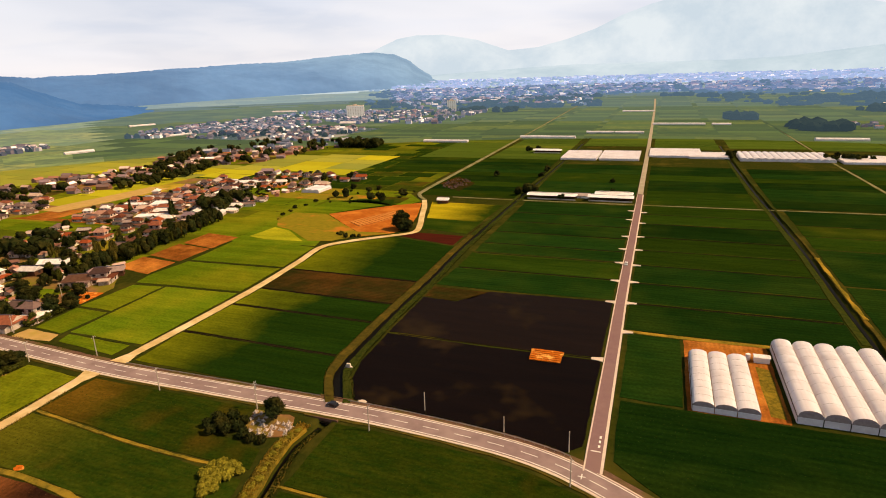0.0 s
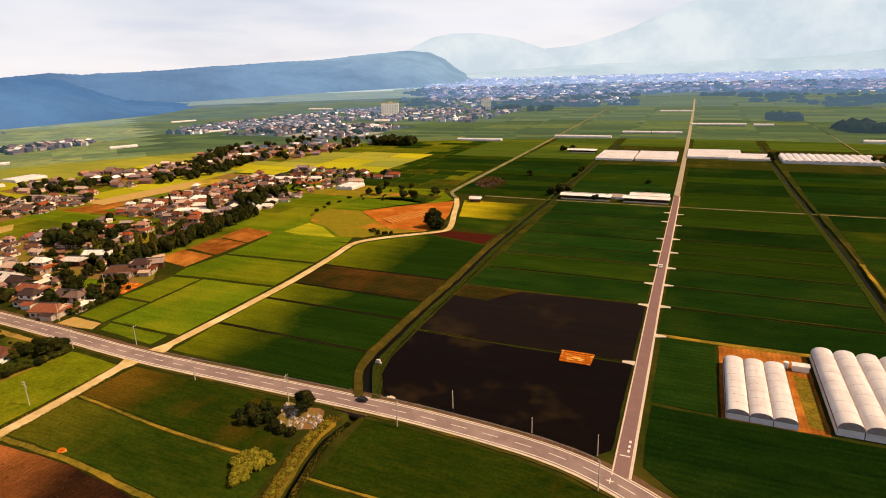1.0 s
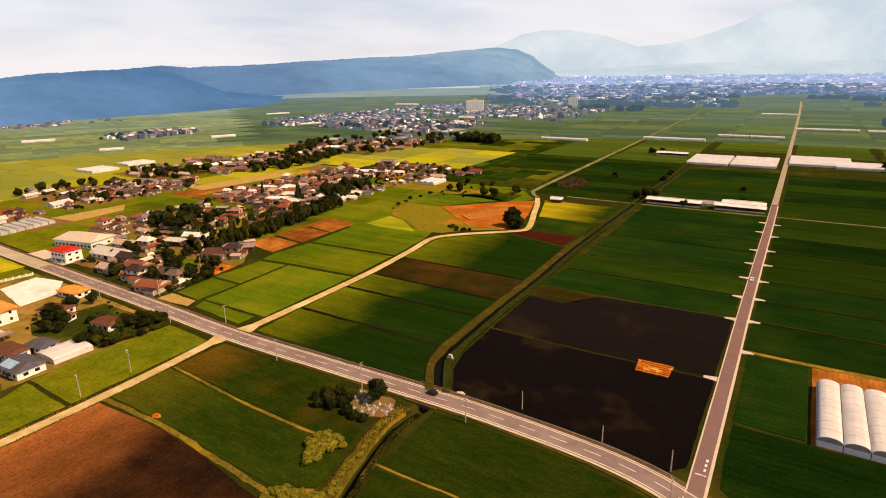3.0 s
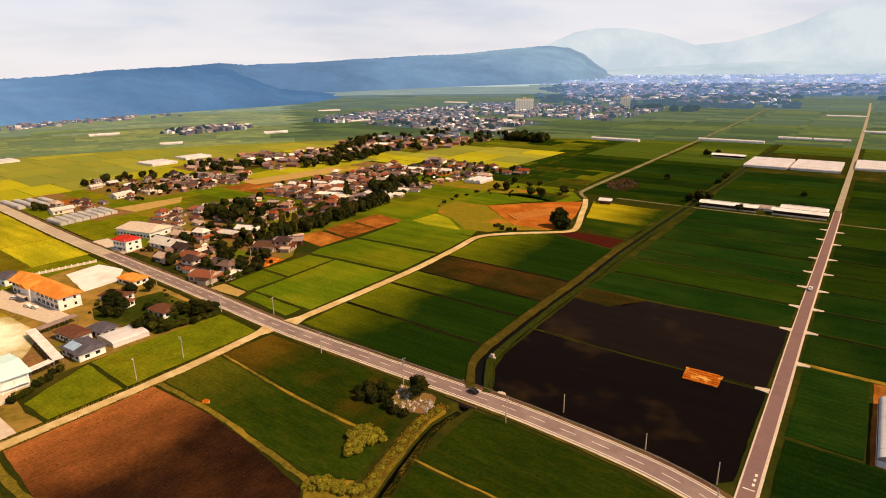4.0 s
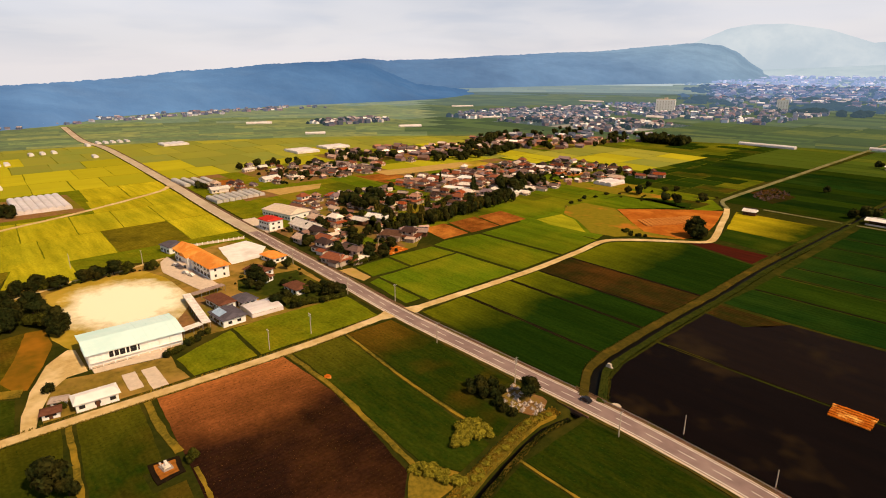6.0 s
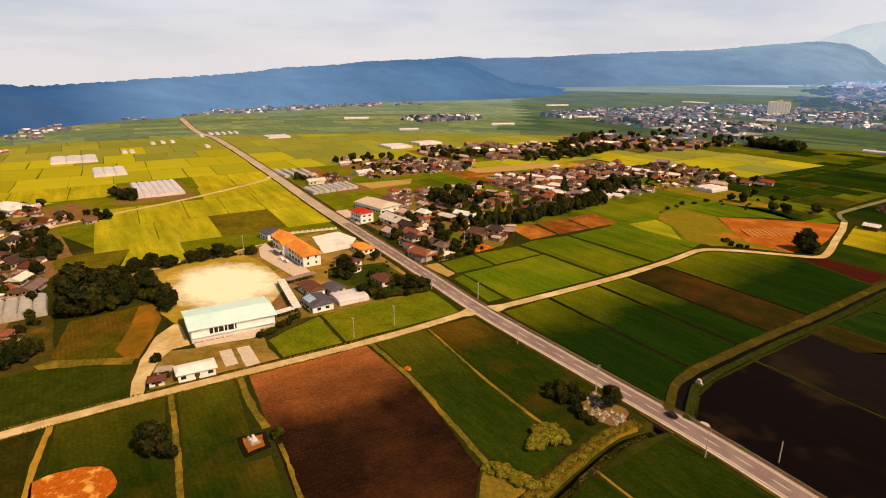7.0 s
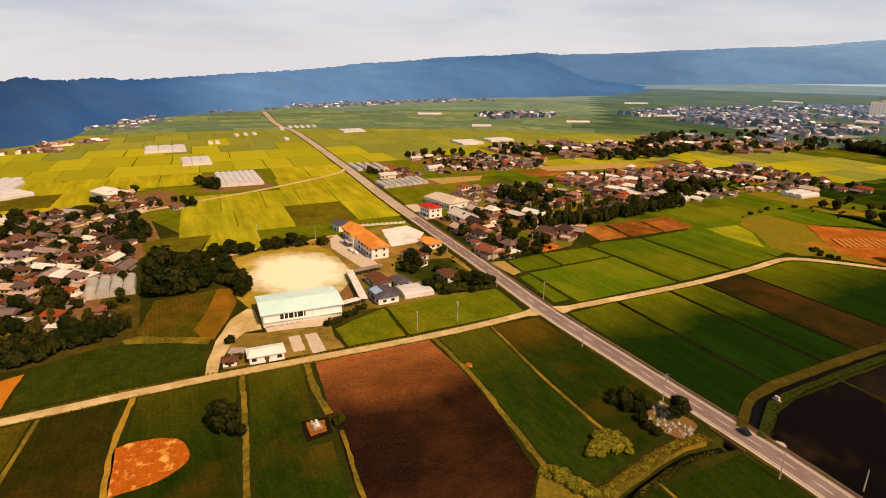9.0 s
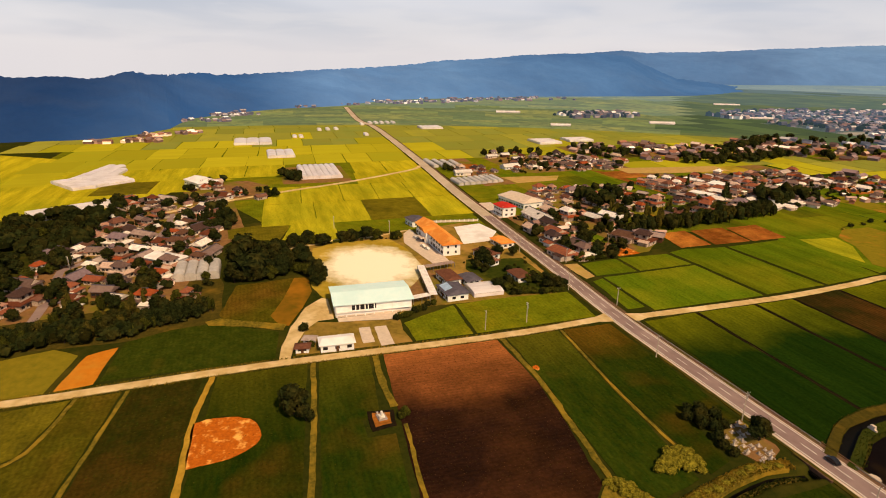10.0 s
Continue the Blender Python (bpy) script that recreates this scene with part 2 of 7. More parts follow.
material("rice_roadside", (0.0125, 0.0300, 0.0024), (0.032, 0.043, 0.0034), 0.4, bump=0.2, c=(0.105, 0.054, 0.007), c_scale=0.022, stretch=(0.35, 1, 1), rows=(1.5, 0.16, "Y"), c_range=(0.52, 0.74), sun_grade=((0.170, 0.085, 0.009), 0, -146, -178))
material("orange_plot", (0.44, 0.125, 0.016), (0.28, 0.080, 0.012), 0.4, bump=0.15, c=(0.54, 0.190, 0.028), c_scale=0.06)
material("ochre_soil", (0.225, 0.112, 0.010), (0.130, 0.086, 0.007), 0.12, bump=0.2, c=(0.34, 0.145, 0.012), c_scale=0.05, c_range=(0.45, 0.65))
material("ochre_grass", (0.250, 0.190, 0.014), (0.165, 0.145, 0.011), 0.3, bump=0.15, c=(0.42, 0.165, 0.020), c_scale=0.035, c_range=(0.55, 0.66))
material("mound_earth", (0.62, 0.27, 0.060), (0.46, 0.165, 0.032), 0.6, bump=0.12)
material("flooded_earth", (0.0070, 0.0047, 0.0042), (0.0120, 0.0072, 0.0054), 0.25, rough=0.6, bump=0.04, c=(0.034, 0.022, 0.008), c_scale=0.03, stretch=RX, c_range=(0.56, 0.8), spec=0.01)
material("wet_earth", (0.0040, 0.0028, 0.0028), (0.0072, 0.0044, 0.0038), 0.25, rough=0.6, bump=0.04, c=(0.036, 0.022, 0.008), c_scale=0.035, stretch=RX, c_range=(0.57, 0.8), spec=0.01)
# The warm sunlit zone near the lane is painted into the furrow colour.
material("ploughed", (0.030, 0.0125, 0.0070), (0.0165, 0.0082, 0.0058), 1.0, bump=0.4, bump_scale=1.6, c=(0.060, 0.024, 0.009), c_scale=0.03, stretch=(1, 0.45, 1), rows=(1.5, 0.2, "X"), c_range=(0.47, 0.72), sun_grade=((0.360, 0.125, 0.032), 0, -134, -166))
material("red_earth", (0.070, 0.013, 0.007), (0.040, 0.010, 0.006), 0.4, bump=0.12, stretch=RX)
material("stubble", (0.042, 0.024, 0.006), (0.020, 0.026, 0.005), 0.35, bump=0.12, c=(0.085, 0.038, 0.008), c_scale=0.03, stretch=RX, rows=(1.8, 0.45, "Y"))
material("orange_earth", (0.60, 0.155, 0.012), (0.36, 0.085, 0.009), 0.9, bump=0.2, c=(0.90, 0.46, 0.10), c_scale=0.3, c_range=(0.53, 0.68))
material("orange_soil", (0.62, 0.215, 0.016), (0.47, 0.155, 0.012), 0.3, bump=0.1, c=(0.52, 0.25, 0.03), c_scale=0.06)
material("track_dry", (0.52, 0.30, 0.034), (0.34, 0.20, 0.022), 0.6, bump=0.1, c=(0.24, 0.165, 0.018), c_scale=0.08, c_range=(0.52, 0.7))
material("red_brown_plot", (0.31, 0.100, 0.017), (0.20, 0.068, 0.013), 0.3, bump=0.12, c=(0.46, 0.18, 0.03), c_scale=0.04, rows=(1.6, 0.25, "X"), shift=0.2)
material("tan_plot", (0.52, 0.34, 0.115), (0.40, 0.26, 0.080), 0.2, bump=0.08, c=(0.34, 0.27, 0.035), c_scale=0.04, c_range=(0.55, 0.7))
material("dry_lawn", (0.40, 0.27, 0.022), (0.48, 0.33, 0.035), 0.25, bump=0.12, c=(0.22, 0.19, 0.018), c_scale=0.05)
material("asphalt", (0.275, 0.196, 0.188), (0.215, 0.152, 0.148), 0.35, rough=0.9, bump=0.01, c=(0.33, 0.248, 0.230), c_scale=0.06)
material("asphalt_dark", (0.235, 0.145, 0.145), (0.195, 0.120, 0.120), 0.4, rough=0.9, bump=0.01, c=(0.23, 0.145, 0.135), c_scale=0.04)
material("road_pale", (0.50, 0.41, 0.31), (0.40, 0.32, 0.24), 0.3, rough=0.9, bump=0.01, c=(0.56, 0.47, 0.36), c_scale=0.03)
material("concrete", (0.70, 0.58, 0.47), (0.55, 0.45, 0.36), 0.5, rough=0.9, bump=0.02)
material("lane_dirt", (0.62, 0.45, 0.20), (0.46, 0.32, 0.13), 0.4, bump=0.05, c=(0.74, 0.58, 0.32), c_scale=0.08)
material("lane_pale", (0.42, 0.36, 0.26), (0.32, 0.27, 0.19), 0.2, bump=0.03)
material("lane_grass", (0.26, 0.235, 0.12), (0.185, 0.175, 0.08), 0.4, bump=0.05, c=(0.12, 0.12, 0.03), c_scale=0.05)
material("paint_white", (0.82, 0.79, 0.74), (0.64, 0.60, 0.54), 0.8, rough=0.7)
material("water", (0.004, 0.004, 0.003), (0.007, 0.006, 0.004), 0.5, rough=0.55, bump=0.02, spec=0.04)
material("mud", (0.012, 0.009, 0.006), (0.022, 0.015, 0.008), 0.6, bump=0.1)
material("plastic_film", (0.80, 0.76, 0.77), (0.66, 0.60, 0.61), 0.7, rough=0.38, bump=0.03, bump_scale=1.2, c=(0.60, 0.54, 0.54), c_scale=0.10, spec=0.4, stretch=(1, 0.06, 1))
material("old_film", (0.50, 0.47, 0.44), (0.38, 0.35, 0.32), 0.8, rough=0.45, bump=0.03, bump_scale=1.2, c=(0.60, 0.56, 0.52), c_scale=0.12, spec=0.3)
material("rusty_gutter", (0.22, 0.15, 0.11), (0.14, 0.09, 0.07), 0.8)
material("steel", (0.45, 0.44, 0.43), (0.36, 0.35, 0.34), 1.5, rough=0.45, metal=0.8)
material("shade_inside", (0.36, 0.29, 0.28), (0.26, 0.20, 0.19), 0.8)
material("roof_tile", (0.2, 0.1, 0.07), "worn", 0.9, rough=0.6, bump=0.05, bump_scale=3.0, shift=0.3,
         rnd=((0.20, 0.068, 0.036), (0.10, 0.060, 0.052), (0.26, 0.125, 0.085), (0.40, 0.095, 0.032), (0.15, 0.078, 0.050), (0.22, 0.145, 0.125), (0.31, 0.100, 0.052), (0.070, 0.046, 0.044), (0.24, 0.175, 0.195), (0.58, 0.43, 0.34), (0.16, 0.070, 0.045), (0.80, 0.73, 0.66), (0.12, 0.080, 0.070), (0.36, 0.20, 0.14), (0.24, 0.085, 0.045)))
material("sheet_roof", (0.72, 0.67, 0.62), "worn", 0.5, rough=0.5, shift=0.12,
         rnd=((0.80, 0.75, 0.70), (0.50, 0.41, 0.36), (0.24, 0.17, 0.15), (0.36, 0.27, 0.24), (0.84, 0.81, 0.78)))
material("plaster", (0.68, 0.60, 0.50), (0.66, 0.58, 0.50), 0.6, shift=0.18, rnd=((0.50, 0.38, 0.28), (0.26, 0.155, 0.095), (0.86, 0.79, 0.71), (0.18, 0.105, 0.068), (0.36, 0.25, 0.17)))
material("white_wall", (0.88, 0.89, 0.88), (0.78, 0.77, 0.74), 0.4)
material("glass_dark", (0.02, 0.02, 0.024), rough=0.2, spec=0.4)
material("timber", (0.13, 0.06, 0.03), (0.075, 0.036, 0.02), 0.9)
material("school_roof", (0.82, 0.29, 0.050), (0.68, 0.225, 0.040), 0.4, rough=0.6, bump=0.04, c=(0.88, 0.42, 0.10), c_scale=0.2)
material("brown_roof", (0.21, 0.090, 0.055), "worn", 0.9, rough=0.6, bump=0.05, bump_scale=3.0, shift=0.25)
material("white_concrete", (0.90, 0.88, 0.87), (0.78, 0.75, 0.73), 0.15, rough=0.9, c=(0.70, 0.65, 0.62), c_scale=0.08)
material("rice_tuft", (0.035, 0.052, 0.005), rough=0.9, island=True, shift=0.2, rnd=((0.022, 0.038, 0.004), (0.036, 0.046, 0.005), (0.026, 0.042, 0.004), (0.055, 0.055, 0.007)))
material("earth_tuft", (0.07, 0.03, 0.01), rough=0.9, island=True, shift=0.2, rnd=((0.070, 0.030, 0.011), (0.045, 0.022, 0.009), (0.105, 0.052, 0.018), (0.050, 0.040, 0.010)))
material("gym_roof", (0.66, 0.90, 0.92), (0.74, 0.93, 0.94), 0.3, rough=0.5, c=(0.60, 0.85, 0.87), c_scale=0.06)
material("red_roof", (0.55, 0.04, 0.025), (0.45, 0.035, 0.025), 0.4, rough=0.5)
material("blue_roof", (0.42, 0.58, 0.78), (0.30, 0.42, 0.60), 0.5, rough=0.4)
material("slate_roof", (0.12, 0.11, 0.14), (0.08, 0.07, 0.09), 0.6, rough=0.5)
material("leaf_dark", (0.0090, 0.0150, 0.0050), (0.024, 0.028, 0.0070), 0.8, rough=0.8, shift=0.55, c=(0.038, 0.033, 0.007), c_scale=0.15, island=True)
material("leaf_mid", (0.026, 0.033, 0.0055), (0.060, 0.058, 0.008), 0.8, rough=0.8, shift=0.5, island=True)
material("leaf_light", (0.25, 0.21, 0.018), (0.13, 0.120, 0.013), 0.8, rough=0.8, shift=0.45, island=True)
material("leaf_bamboo", (0.115, 0.088, 0.014), (0.028, 0.032, 0.007), 0.6, rough=0.8, shift=0.5, island=True)
material("bark", (0.075, 0.05, 0.032), (0.045, 0.032, 0.022), 1.5, bump=0.03)
material("old_stone", (0.085, 0.055, 0.05), (0.14, 0.09, 0.08), 1.2, shift=0.35)
material("gravestone", (0.62, 0.54, 0.48), (0.36, 0.30, 0.26), 1.2, rough=0.6, shift=0.35)
material("pole_concrete", (0.50, 0.43, 0.35), (0.38, 0.32, 0.26), 1.0)
material("car_paint", (0.02, 0.02, 0.025), rough=0.3, spec=0.5, rnd=((0.015, 0.016, 0.02), (0.7, 0.7, 0.7), (0.4, 0.05, 0.05), (0.75, 0.74, 0.72)))
material("black_paint", (0.012, 0.012, 0.015), rough=0.25, spec=0.5)
material("white_paint", (0.75, 0.75, 0.74), rough=0.3, spec=0.5)
material("rubber", (0.02, 0.02, 0.02))
TOWN = ((0.22, 0.13, 0.11), (0.09, 0.08, 0.09), (0.66, 0.60, 0.58), (0.16, 0.12, 0.12), (0.30, 0.16, 0.12), (0.08, 0.078, 0.10), (0.20, 0.17, 0.21), (0.36, 0.28, 0.26), (0.84, 0.80, 0.78), (0.12, 0.11, 0.13), (0.14, 0.10, 0.10))
material("far_rice", (0.05, 0.095, 0.012), (0.068, 0.100, 0.012), 0.1, island=True, shift=0.14, bump=0.1, bump_scale=1.0,
         rnd=((0.044, 0.080, 0.009), (0.066, 0.104, 0.011), (0.034, 0.066, 0.008), (0.105, 0.125, 0.012), (0.054, 0.088, 0.009)))
# Haze of distance is mixed into these paler greens.
material("far_rice_plain", (0.20, 0.23, 0.03), (0.26, 0.26, 0.040), 0.03, island=True, shift=0.10, bump=0.1, bump_scale=1.0,
         rnd=((0.235, 0.270, 0.040), (0.280, 0.290, 0.036), (0.205, 0.250, 0.045), (0.320, 0.310, 0.032)))
material("far_rice_west", (0.11, 0.14, 0.016), (0.36, 0.33, 0.014), 0.05, island=True, shift=0.12, bump=0.1, bump_scale=1.0, stretch=(1, 0.2, 1),
         rnd=((0.350, 0.345, 0.016), (0.430, 0.395, 0.016), (0.330, 0.335, 0.016), (0.470, 0.415, 0.016), (0.400, 0.375, 0.016)))
material("town_walls", (0.42, 0.36, 0.36), None, 0.3, island=True, shift=0.3, rnd=tuple((r * 1.25 + 0.03, g * 1.1 + 0.01, b) for r, g, b in TOWN))
material("forest_far", (0.010, 0.017, 0.009), (0.016, 0.022, 0.010), 0.1, island=True, shift=0.3)
# the same things kilometres off, as a backdrop; lit air is added as glow
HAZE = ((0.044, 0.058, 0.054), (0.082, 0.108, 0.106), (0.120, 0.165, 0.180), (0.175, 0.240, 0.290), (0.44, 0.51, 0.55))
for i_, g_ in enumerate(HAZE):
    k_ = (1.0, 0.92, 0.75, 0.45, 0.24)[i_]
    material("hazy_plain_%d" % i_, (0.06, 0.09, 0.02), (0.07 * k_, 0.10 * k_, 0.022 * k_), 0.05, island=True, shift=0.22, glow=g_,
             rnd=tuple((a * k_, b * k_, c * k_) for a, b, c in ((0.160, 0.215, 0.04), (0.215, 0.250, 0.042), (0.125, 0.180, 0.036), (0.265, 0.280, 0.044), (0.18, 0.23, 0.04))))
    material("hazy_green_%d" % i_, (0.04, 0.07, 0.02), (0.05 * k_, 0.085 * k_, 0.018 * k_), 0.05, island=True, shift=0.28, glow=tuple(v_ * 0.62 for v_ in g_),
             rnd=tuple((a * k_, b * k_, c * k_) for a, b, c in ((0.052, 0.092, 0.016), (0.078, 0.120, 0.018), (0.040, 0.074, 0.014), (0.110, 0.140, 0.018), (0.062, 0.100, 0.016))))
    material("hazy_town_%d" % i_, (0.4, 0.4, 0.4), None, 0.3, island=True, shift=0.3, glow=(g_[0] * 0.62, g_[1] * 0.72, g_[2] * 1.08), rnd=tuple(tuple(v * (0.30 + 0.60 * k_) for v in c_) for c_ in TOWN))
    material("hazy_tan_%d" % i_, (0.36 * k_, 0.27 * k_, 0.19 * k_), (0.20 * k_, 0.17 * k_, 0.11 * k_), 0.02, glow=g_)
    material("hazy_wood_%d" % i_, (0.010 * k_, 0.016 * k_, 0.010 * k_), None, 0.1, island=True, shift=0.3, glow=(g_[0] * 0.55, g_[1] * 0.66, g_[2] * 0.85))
# distance behind the plain: wooded ridges, kilometres of lit air painted on as glow
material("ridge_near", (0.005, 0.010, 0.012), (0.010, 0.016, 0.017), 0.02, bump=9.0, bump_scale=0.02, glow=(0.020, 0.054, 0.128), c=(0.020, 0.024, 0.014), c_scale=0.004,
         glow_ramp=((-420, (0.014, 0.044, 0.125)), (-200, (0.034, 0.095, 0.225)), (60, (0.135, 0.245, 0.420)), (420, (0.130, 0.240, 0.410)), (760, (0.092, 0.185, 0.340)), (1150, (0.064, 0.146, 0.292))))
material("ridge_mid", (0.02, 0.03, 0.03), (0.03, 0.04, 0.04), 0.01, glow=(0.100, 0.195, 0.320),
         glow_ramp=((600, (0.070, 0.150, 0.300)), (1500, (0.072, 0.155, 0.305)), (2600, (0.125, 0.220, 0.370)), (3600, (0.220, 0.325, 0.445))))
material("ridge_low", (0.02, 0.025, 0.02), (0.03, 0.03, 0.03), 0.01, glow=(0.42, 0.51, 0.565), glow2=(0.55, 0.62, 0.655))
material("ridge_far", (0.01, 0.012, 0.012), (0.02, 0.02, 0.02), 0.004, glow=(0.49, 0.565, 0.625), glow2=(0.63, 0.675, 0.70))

# ---- mesh helpers ----
rng = random.Random(11)


class Shape:
    """Collects vertices and faces of one mesh."""

    def __init__(self):
        self.v, self.f = [], []

    def add(self, verts, faces):
        k = len(self.v)
        self.v += [tuple(p) for p in verts]
        self.f += [tuple(i + k for i in f) for f in faces]
        return self

    def box(self, x0, x1, y0, y1, z0, z1, turn=0.0, about=(0, 0)):
        p = [(x, y, z) for z in (z0, z1) for x, y in ((x0, y0), (x1, y0), (x1, y1), (x0, y1))]
        if turn:
            c, s = math.cos(turn), math.sin(turn)
            p = [(about[0] + c * (x - about[0]) - s * (y - about[1]), about[1] + s * (x - about[0]) + c * (y - about[1]), z) for x, y, z in p]
        return self.add(p, [(3, 2, 1, 0), (4, 5, 6, 7), (0, 1, 5, 4), (1, 2, 6, 5), (2, 3, 7, 6), (3, 0, 4, 7)])

    def prism(self, ring, z0, z1):
        n = len(ring)
        p = [(x, y, z0) for x, y in ring] + [(x, y, z1) for x, y in ring]
        return self.add(p, [tuple(range(n - 1, -1, -1)), tuple(range(n, 2 * n))] + [(i, (i + 1) % n, n + (i + 1) % n, n + i) for i in range(n)])

    def tube(self, a, b, r0, r1, n=8):
        a, b = Vector(a), Vector(b)
        d = (b - a).normalized()
        u = d.orthogonal().normalized()
        w = d.cross(u)
        p = []
        for c, r in ((a, r0), (b, r1)):
            p += [c + (u * math.cos(6.2832 * i / n) + w * math.sin(6.2832 * i / n)) * r for i in range(n)]
        return self.add(p, [tuple(range(n - 1, -1, -1)), tuple(range(n, 2 * n))] + [(i, (i + 1) % n, n + (i + 1) % n, n + i) for i in range(n)])

    def mesh(self, name, mat, smooth=False):
        me = bpy.data.meshes.new(name)
        me.from_pydata(self.v, [], self.f)
        me.materials.append(MATS[mat])
        if smooth:
            me.polygons.foreach_set("use_smooth", [True] * len(me.polygons))
        me.update()
        return me


def thing(name, shape, mat, label, category, group="", kind="", smooth=False):
    return tagged(new(name, shape.mesh(name, mat, smooth)), label, category, group, kind)


def holder(name, label, category, group="", kind=""):
    return tagged(new(name), label, category, group, kind)


def part(name, shape, mat, parent, label="", smooth=False):
    ob = new(name, shape.mesh(name, mat, smooth))
    ob.parent = parent
    return tagged(ob, label)


def part_of(name, me, parent, place=None):
    ob = new(name, me)
    ob.parent = parent
    if place is not None:
        ob.matrix_local = place
    return ob


def smooth_line(points, step=4.0):
    """Even points along a smooth curve through the given ones."""
    pts = [Vector((*p, 0)) for p in points]
    pts = [2 * pts[0] - pts[1]] + pts + [2 * pts[-1] - pts[-2]]
    out = []
    for p0, p1, p2, p3 in zip(pts, pts[1:], pts[2:], pts[3:]):
        n = max(1, int((p2 - p1).length / step))
        for i in range(n):
            t = i / n
            out.append(0.5 * (2 * p1 + (p2 - p0) * t + (2 * p0 - 5 * p1 + 4 * p2 - p3) * t * t + (3 * p1 - p0 - 3 * p2 + p3) * t ** 3))
    out.append(pts[-2])
    return [(p.x, p.y) for p in out]


def ribbon(shape, line, off0, off1, z0, z1, jitter=0.0, start=0.0, stop=None):
    """A slab along a line, between two offsets to its left (+) and right (-)."""
    n = len(line)
    left, right = [], []
    for i, (x, y) in enumerate(line):
        a, b = line[max(0, i - 1)], line[min(n - 1, i + 1)]
        dx, dy = b[0] - a[0], b[1] - a[1]
        k = math.hypot(dx, dy) or 1
        nx, ny = -dy / k, dx / k
        j0, j1 = (rng.uniform(-jitter, jitter) for _ in "ab")
        left.append((x + nx * (off1 + j1), y + ny * (off1 + j1)))
        right.append((x + nx * (off0 + j0), y + ny * (off0 + j0)))
    p = [(x, y, z1) for x, y in right] + [(x, y, z1) for x, y in left] + [(x, y, z0) for x, y in right] + [(x, y, z0) for x, y in left]
    f = []
    for i in range(n - 1):
        f += [(i, i + 1, n + i + 1, n + i), (2 * n + i, 2 * n + i + 1, i + 1, i), (n + i, n + i + 1, 3 * n + i + 1, 3 * n + i)]
    f += [(n, 3 * n, 2 * n, 0), (n - 1, 3 * n - 1, 4 * n - 1, 2 * n - 1)]
    return shape.add(p, f)


def arc_cut(line, s0, s1):
    """The stretch of a line between two lengths along it."""
    out, s = [], 0.0
    for (x0, y0), (x1, y1) in zip(line, line[1:]):
        d = math.hypot(x1 - x0, y1 - y0)
        for v in (s0, s1):
            if s <= v < s + d:
                t = (v - s) / d
                out.append((v, x0 + t * (x1 - x0), y0 + t * (y1 - y0)))
        if s0 < s + d < s1:
            out.append((s + d, x1, y1))
        s += d
    out.sort()
    return [(x, y) for _, x, y in out]


def near_line(line, x, y):
    best = 1e9
    for (x0, y0), (x1, y1) in zip(line, line[1:]):
        dx, dy = x1 - x0, y1 - y0
        t = max(0, min(1, ((x - x0) * dx + (y - y0) * dy) / (dx * dx + dy * dy + 1e-9)))
        best = min(best, math.hypot(x - x0 - t * dx, y - y0 - t * dy))
    return best


LEN = lambda line: sum(math.hypot(b[0] - a[0], b[1] - a[1]) for a, b in zip(line, line[1:]))

# ---- lines of the plan ----
CANAL = smooth_line([(-62, -95), (-72, -62), (-77.5, -42), (-80.8, -24), (-79, -12), (-80.5, 0), (-88, 12), (-91.5, 25), (-93.3, 66), (-94, 115), (-96, 182), (-95, 320), (-92, 528), (-92, 760), (-97, 1060)], 5)
CANAL_EAST = smooth_line([(89, 20), (89, 92), (88.5, 138), (88.5, 207), (86.8, 300), (84, 392), (82, 575), (81, 900)], 8)
MAIN = smooth_line([(110, -92), (45, -42), (14, -22.5), (-2, -14), (-15, -9.5), (-31, -7), (-58, -5.2), (-80, -5.0), (-127, -5.8), (-176, -6.2), (-235, -3), (-318, 0.5), (-400, 4), (-534, 13), (-733, 24), (-860, 28), (-960, 22), (-1200, 40)], 4)
STRAIGHT = smooth_line([(-0.2, -11.5), (-0.9, 60), (-1.6, 135), (-2.2, 300), (-2.6, 350)], 10)
STRAIGHT_FAR = smooth_line([(-2.6, 350), (-4, 600), (-7, 1000), (-12, 1500), (-18, 1900)], 10)
LANE_NORTH = smooth_line([(-173.5, -1), (-173, 40), (-173.6, 82), (-177, 125), (-180, 150), (-174, 163), (-160, 177), (-146, 188.5), (-137.5, 199), (-141, 216), (-150, 242), (-160, 272), (-169, 294)], 4)
LANE_FAR = smooth_line([(-169, 294), (-181, 312), (-184, 340), (-187, 472), (-195, 796), (-213, 1409), (-225, 1800)], 10)
LANE_SOUTH = smooth_line([(-176.2, -10), (-174.2, -28), (-172.8, -50), (-172.6, -75), (-173.0, -100), (-173.7, -130), (-173.5, -156), (-172.7, -175), (-171.9, -190), (-171.1, -206), (-170.8, -222), (-167, -330)], 5)
LANE_MID = smooth_line([(-150, 311), (-90, 310), (-5, 311), (85, 313), (160, 315), (420, 322)], 10)
LANE_EAST = smooth_line([(178, 60), (177, 400), (176, 600), (180, 900)], 20)
WEST_LANE = smooth_line([(-530, 10), (-512, -2), (-492, -30), (-465, -75), (-441, -125), (-418, -168), (-396, -200)], 6)
VILLAGE_STREET = smooth_line([(-205, -238), (-219, -229.4), (-246, -229), (-272, -231), (-292, -234), (-303, -226), (-318, -206), (-350, -196), (-392, -196)], 8)

